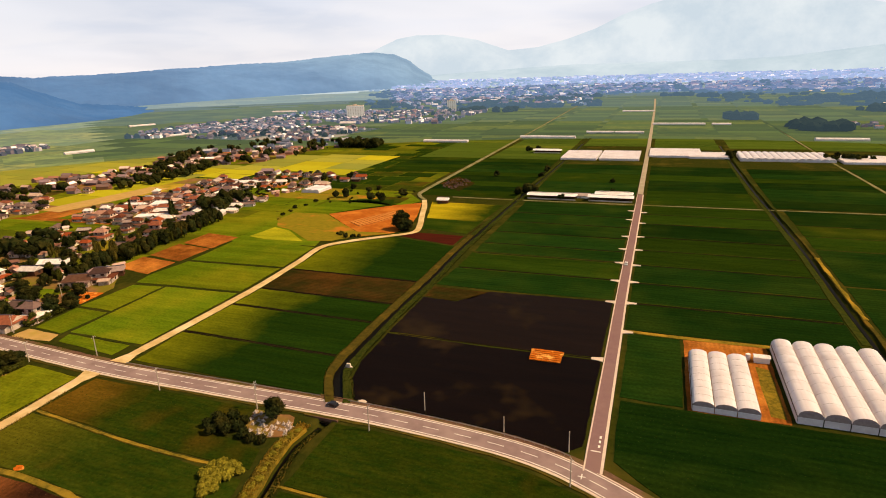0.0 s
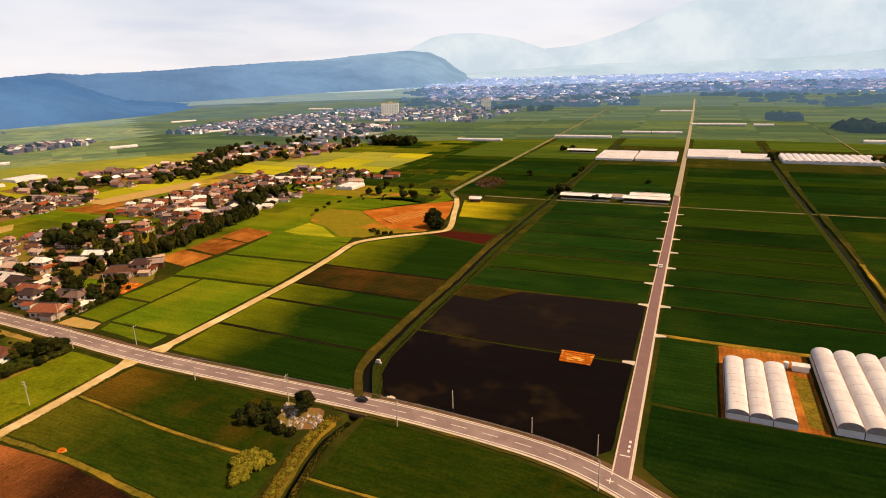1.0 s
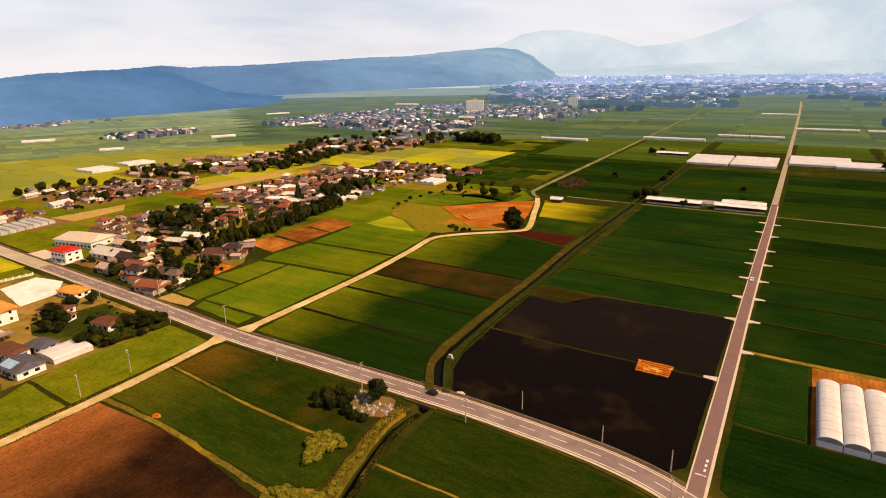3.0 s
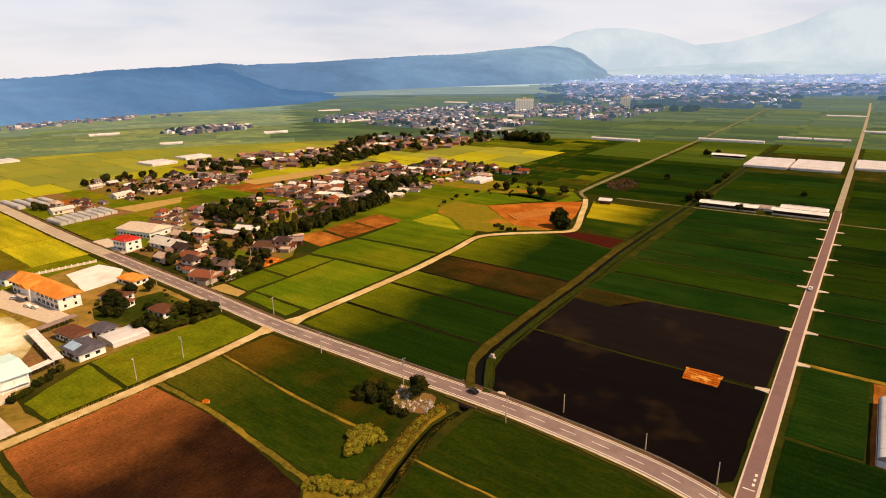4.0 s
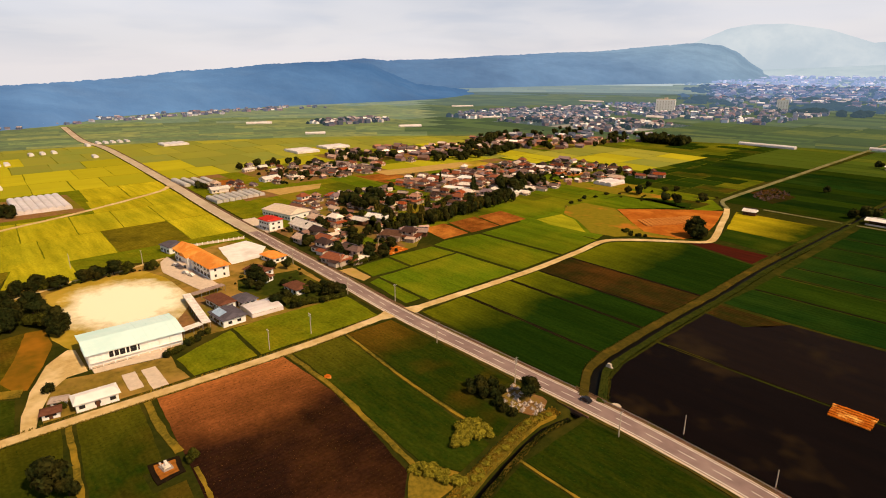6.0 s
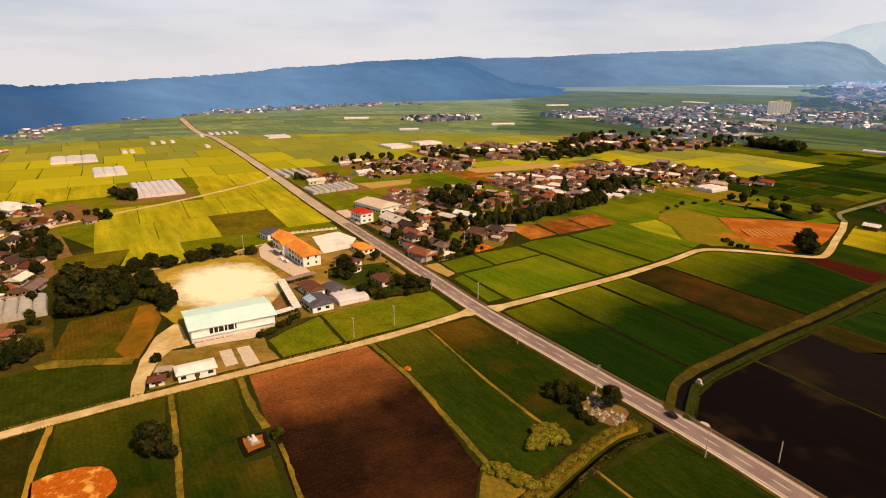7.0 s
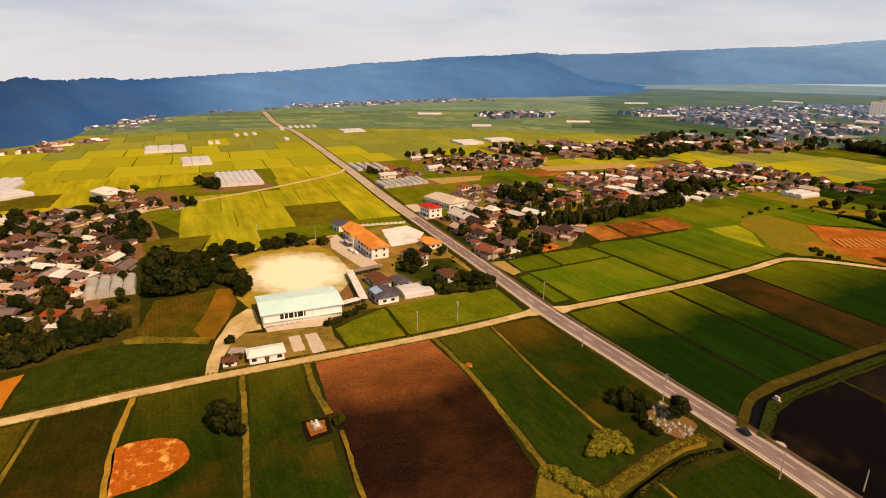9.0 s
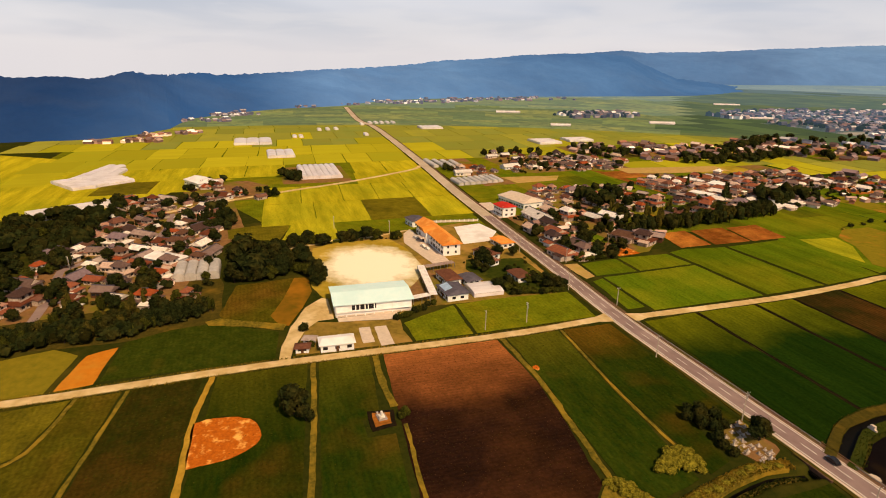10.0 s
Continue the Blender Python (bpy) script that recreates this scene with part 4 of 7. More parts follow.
for i in range(13):
    a = i / 12
    x0, y0 = -194 + 17 * a, 213 + 34 * a
    sh = Shape().prism(ring_of([(x0, y0), (x0 + 1.2, y0 + 1.6), (x0 + 15, y0 - 8.5), (x0 + 14, y0 - 10.5)], 2, 0.3), 0.0, 0.75)
    thing("earth_mound", sh, "mound_earth", "long low mound of pale orange earth", "mound", "mounds in the dug hollow")

# ripe paddies that lie under and between the plots and villages of the west
for ring in ([(-312, -8), (-400, -3), (-534, 6), (-733, 17), (-1000, 14), (-1000, -330), (-620, -330), (-440, -165), (-400, -158), (-335, -132), (-316, -60)], [(-336, 8), (-534, 20), (-733, 31), (-1000, 29), (-1000, 330), (-640, 420), (-470, 430), (-300, 330), (-262, 210), (-275, 84)]):
    field("rice_edge_light", *ring, z=0.012)
field("rice_green", (-191, 318), (-262, 305), (-300, 332), (-470, 432), (-640, 425), (-640, 800), (-207, 800), z=0.009)
field("rice_light", (-262, 162), (-245, 150), (-185, 153), (-200, 208), (-170, 290), (-190, 316), (-262, 302), z=0.006)
# ---- wider paddies, laid out on the same grid ----
HOMES = [(-455, -300, 160, 350), (-330, -278, 40, 160), (-432, -330, 84, 160), (-400, -236, 6, 62), (-325, -204, -62, -6), (-300, -205, -118, -60), (-440, -215, -320, -160), (-625, -490, 196, 340), (-565, -405, 6, 72),
         (-400, -255, 290, 400), (-640, -440, 440, 740), (-520, -330, 600, 680), (-545, -470, -122, -66), (-360, -300, -165, -100), (-490, -420, -195, -132), (-580, -468, 70, 160), (-545, -470, 140, 205)]


def clear_of(x0, x1, y0, y1):
    return all(x1 < a or x0 > b or y1 < c or y0 > d for a, b, c, d in HOMES)


far_green, far_west, far_plain = Shape(), Shape(), Shape()


hazy = [Shape() for _ in range(5)]
hazy_mid = [Shape() for _ in range(5)]


# Picks the strength of the painted haze by distance.
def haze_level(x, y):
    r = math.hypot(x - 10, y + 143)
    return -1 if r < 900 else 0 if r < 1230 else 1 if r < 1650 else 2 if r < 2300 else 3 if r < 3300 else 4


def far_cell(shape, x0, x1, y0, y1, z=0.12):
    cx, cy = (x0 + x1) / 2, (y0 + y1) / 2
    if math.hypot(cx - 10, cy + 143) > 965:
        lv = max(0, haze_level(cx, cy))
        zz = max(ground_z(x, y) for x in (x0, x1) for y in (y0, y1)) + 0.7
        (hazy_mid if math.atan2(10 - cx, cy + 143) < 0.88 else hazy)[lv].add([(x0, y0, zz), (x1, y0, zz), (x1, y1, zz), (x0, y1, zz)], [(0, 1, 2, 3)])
        return
    zz = max(ground_z(x, y) for x in (x0, x1) for y in (y0, y1))
    shape.prism(ring_of([(x0, y0), (x1, y0), (x1, y1), (x0, y1)], 30, 0.5), zz - 0.5, zz + z)


for x0, x1, ya in ((-89, -5.6, 342), (2.0, 79, 315), (90, 175, 319), (178.5, 262, 320), (263, 350, 325), (351, 440, 330), (-184, -98.5, 315), (-274, -192, 400), (-360, -278, 690), (-446, -364, 690)):
    y = ya
    while y < 2300:
        h = rng.choice((22, 27, 27, 30)) * (1 if y < 900 else 1.7)
        if not (500 < y + h / 2 < 655 and -110 < (x0 + x1) / 2 < 300):
            yy = y + h
            if clear_of(x0, x1, y, yy):
                if y < 520:
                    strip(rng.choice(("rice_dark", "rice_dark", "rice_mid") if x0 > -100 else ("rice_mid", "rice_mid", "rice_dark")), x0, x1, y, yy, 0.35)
                else:
                    far_cell(far_green, x0 + 0.6, x1 - 0.6, y + 0.5, yy - 0.5)
        y += h
def main_y(x):
    return min(MAIN, key=lambda p: abs(p[0] - x))[1]


x1 = -300.0
while x1 > -1230:
    w = rng.choice((46, 56, 66))
    x0 = x1 - w
    for side in (1, -1):
        y_a = 5.6
        while y_a < (510 if side > 0 else 400):
            h = rng.choice((26, 34, 40, 30))
            ya, yb = sorted((side * y_a, side * (y_a + h)))
            ma, mb = main_y(x0), main_y(x1)
            cx, cy = (x0 + x1) / 2, (ya + yb) / 2 + (ma + mb) / 2
            y_a += h
            if any(a - 4 < cx < b + 4 and c - 4 < cy < d + 4 for a, b, c, d in HOMES):
                continue
            r = math.hypot(cx - 10, cy + 143)
            if r > 1500 or (cx > -700 and cy < -330):
                continue
            g = rng.uniform(0.25, 0.55)
            quad = ((x0 + g, ya + ma + g), (x1 - g, ya + mb + g), (x1 - g, yb + mb - g), (x0 + g, yb + ma - g))
            if r < 560:
                field(rng.choice(("rice_yellow", "rice_yellow", "rice_yellow", "rice_yellow", "rice_yellow", "rice_olive_light")), *quad)
            elif r < 965:
                dest = far_west if r < rng.uniform(640, 800) else far_plain
                dest.prism(ring_of(list(quad), 20, 0.5), -0.4, 0.095)
    x1 = x0
for i in range(20):
    for j in range(22):
        x1 = -450 - 70 * i
        y0 = 525 + 52 * j
        if clear_of(x1 - 70, x1, y0, y0 + 52) and math.hypot(x1, y0) < 2300:
            far_cell(far_plain if x1 < -560 else far_green, x1 - 69.5, x1 - 0.5, y0 + 0.5, y0 + 51.5)
for i in range(14):
    for j in range(40):
        x0, y0 = 445 + 95 * i, -100 + 58 * j
        far_cell(far_green, x0, x0 + 92, y0, y0 + 56)
r_ = 905.0
while r_ < 4850:
    step = 38 * (r_ / 1100) ** 1.1
    n_ = int(145 / math.degrees(85 * (r_ / 1100) ** 0.6 / r_))
    for i in range(n_):
        a0, a1 = (radians(-27 + 145 * (i + k) / n_) for k in (0.0, 1.0))
        ra, rb = r_, r_ + step
        c_ = radians(-27 + 145 * (i + 0.5) / n_)
        rv = r_ * rng.uniform(0.94, 1.06)
        lv = max(0, haze_level(10 - rv * math.sin(c_), -143 + rv * math.cos(c_)))
        if r_ > 2300 and c_ > 0.9:
            continue
        ring = [(10 - r * math.sin(a), -143 + r * math.cos(a)) for r, a in ((ra, a0), (ra, a1), (rb, a1), (rb, a0))]
        (hazy_mid if c_ < 0.88 and r_ < 2500 else hazy)[lv].add([(x, y, ground_z(x, y) + (0.15 if r_ < 2400 else 0.35)) for x, y in ring], [(3, 2, 1, 0)])
    r_ += step
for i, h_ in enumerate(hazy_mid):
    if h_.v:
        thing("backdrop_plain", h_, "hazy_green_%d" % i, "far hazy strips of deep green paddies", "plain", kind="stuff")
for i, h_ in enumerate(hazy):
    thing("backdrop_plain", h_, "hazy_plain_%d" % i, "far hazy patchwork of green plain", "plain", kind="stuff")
y = 62.0
row = 0
while y < 690:
    x = -470.0 + 11 * (row % 3)
    while x < -190:
        w = rng.uniform(24, 44)
        cx, cy = x + w / 2, y + 12
        if near_line(LANE_NORTH, cx, cy) > w / 2 + 3 and near_line(LANE_FAR, cx, cy) > w / 2 + 3 and not (cx > -262 and cy < 215):
            kind = rng.choice(("rice_light", "rice_light", "rice_light", "rice_green", "rice_green", "ochre_grass")) if cy < 330 and cx < -215 else rng.choice(("rice_green", "rice_green", "rice_edge_light", "rice_mid")) if cx < -300 else rng.choice(("rice_mid", "rice_mid", "rice_edge"))
            field(kind, (x, y), (x + w - 0.9, y), (x + w - 0.9, y + 23), (x, y + 23), z=0.05)
        x += w
    y += 24
    row += 1
thing("paddies_far", far_green, "far_rice", "patchwork of distant green rice paddies", "field", kind="stuff")
thing("paddies_middle", far_plain, "far_rice_plain", "patchwork of pale green paddies farther west", "field", kind="stuff")
thing("paddies_west", far_west, "far_rice_west", "patchwork of ripening yellow-green paddies on the western plain", "field", kind="stuff")

# ---- mountains round the plain ----


def ridge(name, mat, label, rows, depth, rough, seed, steps=7, back=0.4):
    """A range of hills round the plain. rows: (azimuth to the left of +y, distance of its foot, elevation of its crest as seen, all round the viewpoint)."""
    ex, ey, ez = 10.6, -143.0, 99.7
    n = 44 * (len(rows) - 1)
    sh = Shape()
    cols = []
    for i in range(n + 1):
        u = i / n * (len(rows) - 1)
        k = min(int(u), len(rows) - 2)
        t = u - k
        t = t * t * (3 - 2 * t) * 0.5 + t * 0.5
        az, foot, el = (rows[k][m] * (1 - t) + rows[k + 1][m] * t for m in range(3))
        a = radians(az)
        top_r = foot * (1 + depth)
        top_z = ez + top_r * math.tan(radians(el))
        g = ground_z(ex - foot * math.sin(a), ey + foot * math.cos(a)) - 2
        col = []
        for s in range(steps + 3):
            q = s / steps
            r = foot + (top_r - foot) * q
            x, y = ex - r * math.sin(a), ey + r * math.cos(a)
            if q <= 1:
                prof = q ** 0.8 * (1.35 - 0.35 * q)
                z = g + (top_z - g) * min(prof, 1.0)
                w = math.sin(math.pi * min(q, 1)) * 0.8 + 0.2 * q
                z += rough * w * (noise.noise(Vector((x * 0.0045 + seed, y * 0.0045, 0))) + 0.5 * noise.noise(Vector((x * 0.014, y * 0.014, seed))))
                z += 0.16 * rough * (q > 0.2) * noise.noise(Vector((x * 0.05, y * 0.05, seed))) + 0.12 * rough * (q > 0.2) * noise.noise(Vector((x * 0.16, y * 0.16, seed)))
            else:
                z = top_z - back * (r - top_r) * 0.5
            col.append((x, y, max(z, g)))
        cols.append(col)
    m = steps + 3
    sh.add([p for c in cols for p in c], [(i * m + j, i * m + j + 1, (i + 1) * m + j + 1, (i + 1) * m + j) for i in range(n) for j in range(m - 1)])
    return thing(name, sh, mat, label, "mountain", kind="structure", smooth=True)


ridge("backdrop_ridge_near", "ridge_near", "wooded ridge at the edge of the plain, blue with painted haze",
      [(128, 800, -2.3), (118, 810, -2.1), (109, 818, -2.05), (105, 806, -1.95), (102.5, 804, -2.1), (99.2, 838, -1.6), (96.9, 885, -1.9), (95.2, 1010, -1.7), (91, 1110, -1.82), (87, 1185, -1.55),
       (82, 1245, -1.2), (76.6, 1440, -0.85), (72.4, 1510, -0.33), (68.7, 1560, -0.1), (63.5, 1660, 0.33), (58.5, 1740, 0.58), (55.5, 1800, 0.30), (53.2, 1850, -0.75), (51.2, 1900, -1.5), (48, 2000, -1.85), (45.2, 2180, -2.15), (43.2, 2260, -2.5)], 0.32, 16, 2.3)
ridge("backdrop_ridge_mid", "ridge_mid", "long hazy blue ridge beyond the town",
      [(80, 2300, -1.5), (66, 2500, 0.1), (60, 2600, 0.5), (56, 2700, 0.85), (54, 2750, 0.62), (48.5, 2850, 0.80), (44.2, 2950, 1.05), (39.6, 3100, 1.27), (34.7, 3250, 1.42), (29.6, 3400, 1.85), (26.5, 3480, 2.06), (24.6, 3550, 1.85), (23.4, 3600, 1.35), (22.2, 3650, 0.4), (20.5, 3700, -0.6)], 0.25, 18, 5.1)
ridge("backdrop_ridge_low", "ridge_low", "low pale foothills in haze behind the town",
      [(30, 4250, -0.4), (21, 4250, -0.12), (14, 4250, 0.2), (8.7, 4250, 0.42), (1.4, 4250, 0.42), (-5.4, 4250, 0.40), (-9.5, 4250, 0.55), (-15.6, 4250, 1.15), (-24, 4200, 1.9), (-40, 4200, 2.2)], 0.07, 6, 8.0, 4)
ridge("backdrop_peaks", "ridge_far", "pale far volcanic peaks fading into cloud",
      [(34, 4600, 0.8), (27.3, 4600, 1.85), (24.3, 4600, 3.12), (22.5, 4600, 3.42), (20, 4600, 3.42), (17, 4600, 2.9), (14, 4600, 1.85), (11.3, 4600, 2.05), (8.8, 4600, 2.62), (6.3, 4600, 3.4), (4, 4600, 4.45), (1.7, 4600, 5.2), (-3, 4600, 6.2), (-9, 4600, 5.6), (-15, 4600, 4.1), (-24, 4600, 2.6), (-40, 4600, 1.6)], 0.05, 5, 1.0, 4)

# ---- plants ----


def blob(shape, c, r, seed, level=1, amount=0.25):
    bm = bmesh.new()
    bmesh.ops.create_icosphere(bm, subdivisions=level, radius=1.0)
    v = []
    for p in bm.verts:
        k = 1 + amount * noise.noise(p.co * 2.1 + Vector((seed, seed * 0.7, 0)))
        v.append((c[0] + p.co.x * r[0] * k, c[1] + p.co.y * r[1] * k, c[2] + p.co.z * r[2] * k))
    shape.add(v, [tuple(q.index for q in f.verts) for f in bm.faces])
    bm.free()
    return shape


def leaves(shape, c, r, n, size, rg, lift=0.0):
    """Leaf sprays over the outside of one lobe of a crown."""
    for _ in range(n):
        d = Vector((rg.gauss(0, 1), rg.gauss(0, 1), rg.gauss(0.25, 1))).normalized()
        k = rg.uniform(0.78, 1.16)
        p = Vector((c[0] + d.x * r[0] * k, c[1] + d.y * r[1] * k, c[2] + d.z * r[2] * k))
        nrm = (d + Vector((rg.uniform(-0.7, 0.7), rg.uniform(-0.7, 0.7), rg.uniform(-0.3, 0.8)))).normalized()
        u = nrm.orthogonal().normalized()
        w = nrm.cross(u)
        a = rg.uniform(0, 6.28)
        u, w = u * math.cos(a) + w * math.sin(a), w * math.cos(a) - u * math.sin(a)
        s = size * rg.uniform(0.6, 1.5)
        shape.add([p - u * s, p + w * s * 0.45 + nrm * s * 0.15, p + u * s, p - w * s * 0.5], [(0, 1, 2, 3)])
    return shape


def make_tree(kind, h, r, mat, label, seed, name="tree"):
    rg = random.Random(seed)
    root = holder(name, label, "tree" if h > 2.5 else "bush")
    trunk, crown = Shape(), Shape()
    if kind == "broad":
        th = h * 0.32
        trunk.tube((0, 0, -0.4), (0.1 * r, 0.05 * r, th), 0.07 * h * 0.5, 0.045 * h * 0.5)
        n = 8
        for i in range(n):
            a = 6.283 * i / n + rg.uniform(-0.3, 0.3)
            q = rg.uniform(0.35, 0.62) * r
            c = (q * math.cos(a), q * math.sin(a), h * rg.uniform(0.33, 0.74))
            lr = (r * rg.uniform(0.38, 0.55),) * 2 + (h * rg.uniform(0.17, 0.25),)
            trunk.tube((0.1 * r, 0.05 * r, th * 0.9), c, 0.03 * h * 0.5, 0.012 * h * 0.5, 5)
            blob(crown, c, [v * 0.86 for v in lr], seed + i, 2, 0.5)
            leaves(crown, c, lr, 95, 0.085 * r + 0.16, rg)
        c, lr = (0.05 * r, 0, h * 0.80), (r * 0.5, r * 0.5, h * 0.2)
        blob(crown, c, [v * 0.86 for v in lr], seed + 9, 2, 0.5)
        leaves(crown, c, lr, 120, 0.085 * r + 0.16, rg)
    elif kind == "conifer":
        trunk.tube((0, 0, -0.4), (0, 0, h * 0.9), 0.035 * h * 0.5, 0.008 * h * 0.5, 6)
        for i in range(7):
            t = i / 7
            c, q = (rg.uniform(-0.1, 0.1) * r, rg.uniform(-0.1, 0.1) * r, h * (0.2 + 0.74 * t)), r * (1 - t) ** 0.8 * rg.uniform(0.85, 1.1) + 0.15
            blob(crown, c, (q * 0.8, q * 0.8, h * 0.09), seed + i, 2, 0.5)
            leaves(crown, c, (q, q, h * 0.1), int(30 + 60 * (1 - t)), 0.09 * r + 0.22, rg)
    elif kind == "bamboo":
        for i in range(7):
            a, q = rg.uniform(0, 6.28), rg.uniform(0, 0.6) * r
            x, y = q * math.cos(a), q * math.sin(a)
            top = h * rg.uniform(0.75, 1.05)
            trunk.tube((x, y, -0.3), (x * 1.3, y * 1.3, top * 0.6), 0.09, 0.05, 5)
            c, lr = (x * 1.35, y * 1.35, top * 0.55), (r * 0.38, r * 0.38, top * 0.47)
            blob(crown, c, [v * 0.8 for v in lr], seed + i, 2, 0.5)
            leaves(crown, c, lr, 90, 0.36, rg)
    else:   # bush
        trunk.tube((0, 0, -0.3), (0, 0, h * 0.4), 0.08, 0.05, 5)
        for i in range(5):
            a, q = rg.uniform(0, 6.28), rg.uniform(0.1, 0.6) * r
            c, lr = (q * math.cos(a), q * math.sin(a), h * rg.uniform(0.35, 0.55)), (r * rg.uniform(0.4, 0.6),) * 2 + (h * rg.uniform(0.3, 0.42),)
            blob(crown, c, [v * 0.85 for v in lr], seed + i, 2, 0.5)
            leaves(crown, c, lr, 70, 0.22 + 0.03 * r, rg)
    part("trunk", trunk, "bark", root)
    part("crown", crown, mat, root)
    return root


KINDS = {
    "broad": [make_tree("broad", 9, 4.6, "leaf_dark", "dark green broadleaf tree with a dense uneven crown", 1), make_tree("broad", 12, 6.0, "leaf_dark", "tall dark broadleaf tree with a wide crown", 2),
              make_tree("broad", 7, 3.6, "leaf_mid", "green broadleaf garden tree with a loose crown", 3), make_tree("broad", 8, 4.2, "leaf_dark", "dark green tree with a round crown", 4)],
    "conifer": [make_tree("conifer", 15, 3.4, "leaf_dark", "tall dark cedar with drooping boughs", 5), make_tree("conifer", 11, 2.6, "leaf_dark", "dark green pointed young cedar", 6)],
    "bamboo": [make_tree("bamboo", 11, 3.6, "leaf_bamboo", "tall feathery yellowish bamboo clump", 7), make_tree("bamboo", 9, 3.2, "leaf_mid", "dense dark green bamboo clump", 8)],
    "bush": [make_tree("bush", 2.4, 1.7, "leaf_mid", "rounded green leafy garden bush", 9, "bush"), make_tree("bush", 2.2, 1.6, "leaf_dark", "dark green densely clipped bush", 10, "bush")],
    "light": [make_tree("bush", 2.6, 2.2, "leaf_light", "yellow-green scrub bush on the bank", 12, "bush"), make_tree("bush", 2.0, 1.8, "leaf_light", "low yellow-green scrub on the bank", 13, "bush")],
}
STOCK = {id(t): False for v in KINDS.values() for t in v}
TREES = []


FAR_TREES, FAR_SEEN = Shape(), [0]


def far_tree(kind, x, y, size):
    h, r = {"broad": (9.5, 4.8), "conifer": (13, 2.8), "bamboo": (10, 3.4), "bush": (2.3, 1.7), "light": (2.3, 2)}[kind]
    h, r = h * size, r * size
    if kind == "conifer":
        for i in range(4):
            c, q = (x, y, h * (0.2 + 0.2 * i)), r * (1.0 - 0.22 * i)
            blob(FAR_TREES, c, (q * 0.8, q * 0.8, h * 0.17), x + i, 1, 0.5)
            leaves(FAR_TREES, c, (q, q, h * 0.18), 16, 0.1 * r + 0.3, rng)
    for i in range(5 if kind == "broad" else 0 if kind == "conifer" else 3):
        a = rng.uniform(0, 6.28)
        q = rng.uniform(0.2, 0.55) * r
        c = (x + q * math.cos(a), y + q * math.sin(a), h * rng.uniform(0.28, 0.66))
        lr = (r * rng.uniform(0.45, 0.7), r * rng.uniform(0.45, 0.7), h * rng.uniform(0.22, 0.32))
        blob(FAR_TREES, c, lr, x + i, 1, 0.55)
        leaves(FAR_TREES, c, lr, 20, 0.1 * r + 0.3, rng)
    FAR_TREES.tube((x, y, -0.3), (x, y, h * 0.4), 0.03 * h, 0.02 * h, 5)
    TREES.append((x, y))


def plant(kind, x, y, size=1.0, pick=None, group="", squash=1.0):
    if math.hypot(x - 10, y + 143) > 440 or (kind in ("broad", "bamboo") and group and math.hypot(x - 10, y + 143) > 330 and len(TREES) % 3):
        return far_tree(kind, x, y, size)
    src = KINDS[kind][pick if pick is not None else rng.randrange(len(KINDS[kind]))]
    m = pose(x, y, 0, 0, 0, rng.uniform(0, 360)) @ Matrix.Diagonal((size, size, size * squash, 1))
    if STOCK[id(src)]:
        ob = copy_thing(src, Matrix())
    else:
        STOCK[id(src)] = True
        ob = src
    ob.matrix_basis = m
    if group:
        ob["group"] = group
    TREES.append((x, y))
    return ob


def grove(kind, x0, x1, y0, y1, n, lo, hi, group, gap=3.0, squash=1.0):
    k, tries = 0, 0
    while k < n and tries < n * 20:
        tries += 1
        x, y = rng.uniform(x0, x1), rng.uniform(y0, y1)
        if any(abs(x - a) < gap and abs(y - b) < gap for a, b in TREES) or not off_roads(x, y, 4):
            continue
        plant(kind if isinstance(kind, str) else rng.choice(kind), x, y, rng.uniform(lo, hi), group=group, squash=squash)
        k += 1


def tree_row(kind, points, n, lo, hi, group, wide=2.0, squash=1.0):
    line = smooth_line(points, 3)
    total = LEN(line)
    for i in range(n):
        seg = arc_cut(line, total * (i + 0.1) / n, total * (i + 0.3) / n)
        if seg:
            x, y = seg[0]
            plant(kind if isinstance(kind, str) else rng.choice(kind), x + rng.uniform(-wide, wide), y + rng.uniform(-wide, wide), rng.uniform(lo, hi), group=group, squash=squash)


def off_roads(x, y, d):
    return near_line(MAIN, x, y) > d + 5 and near_line(LANE_NORTH, x, y) > d + 2 and near_line(LANE_SOUTH, x, y) > d + 2 and near_line(WEST_LANE, x, y) > d + 1 and near_line(VILLAGE_STREET, x, y) > d - 0.5


# ---- houses ----
WINDOW = Shape().box(-0.8, 0.8, -0.04, 0.04, 0, 1.15).mesh("window", "glass_dark")
DOOR = Shape().box(-0.5, 0.5, -0.05, 0.05, 0, 2.05).mesh("door", "timber")


def roof_shape(x0, x1, y0, y1, z, h, hip, over=0.7, thick=0.22):
    x0, x1, y0, y1 = x0 - over, x1 + over, y0 - over, y1 + over
    cy, hd = (y0 + y1) / 2, (y1 - y0) / 2
    rx = hd * hip
    v = [(x0, y0, z), (x1, y0, z), (x1, y1, z), (x0, y1, z), (x0 + rx, cy, z + h), (x1 - rx, cy, z + h)]
    v += [(a, b, c - thick) for a, b, c in v[:4]]
    f = [(0, 1, 5, 4), (2, 3, 4, 5), (1, 2, 5), (3, 0, 4), (6, 7, 1, 0), (7, 8, 2, 1), (8, 9, 3, 2), (9, 6, 0, 3), (9, 8, 7, 6)]
    return Shape().add(v, f)


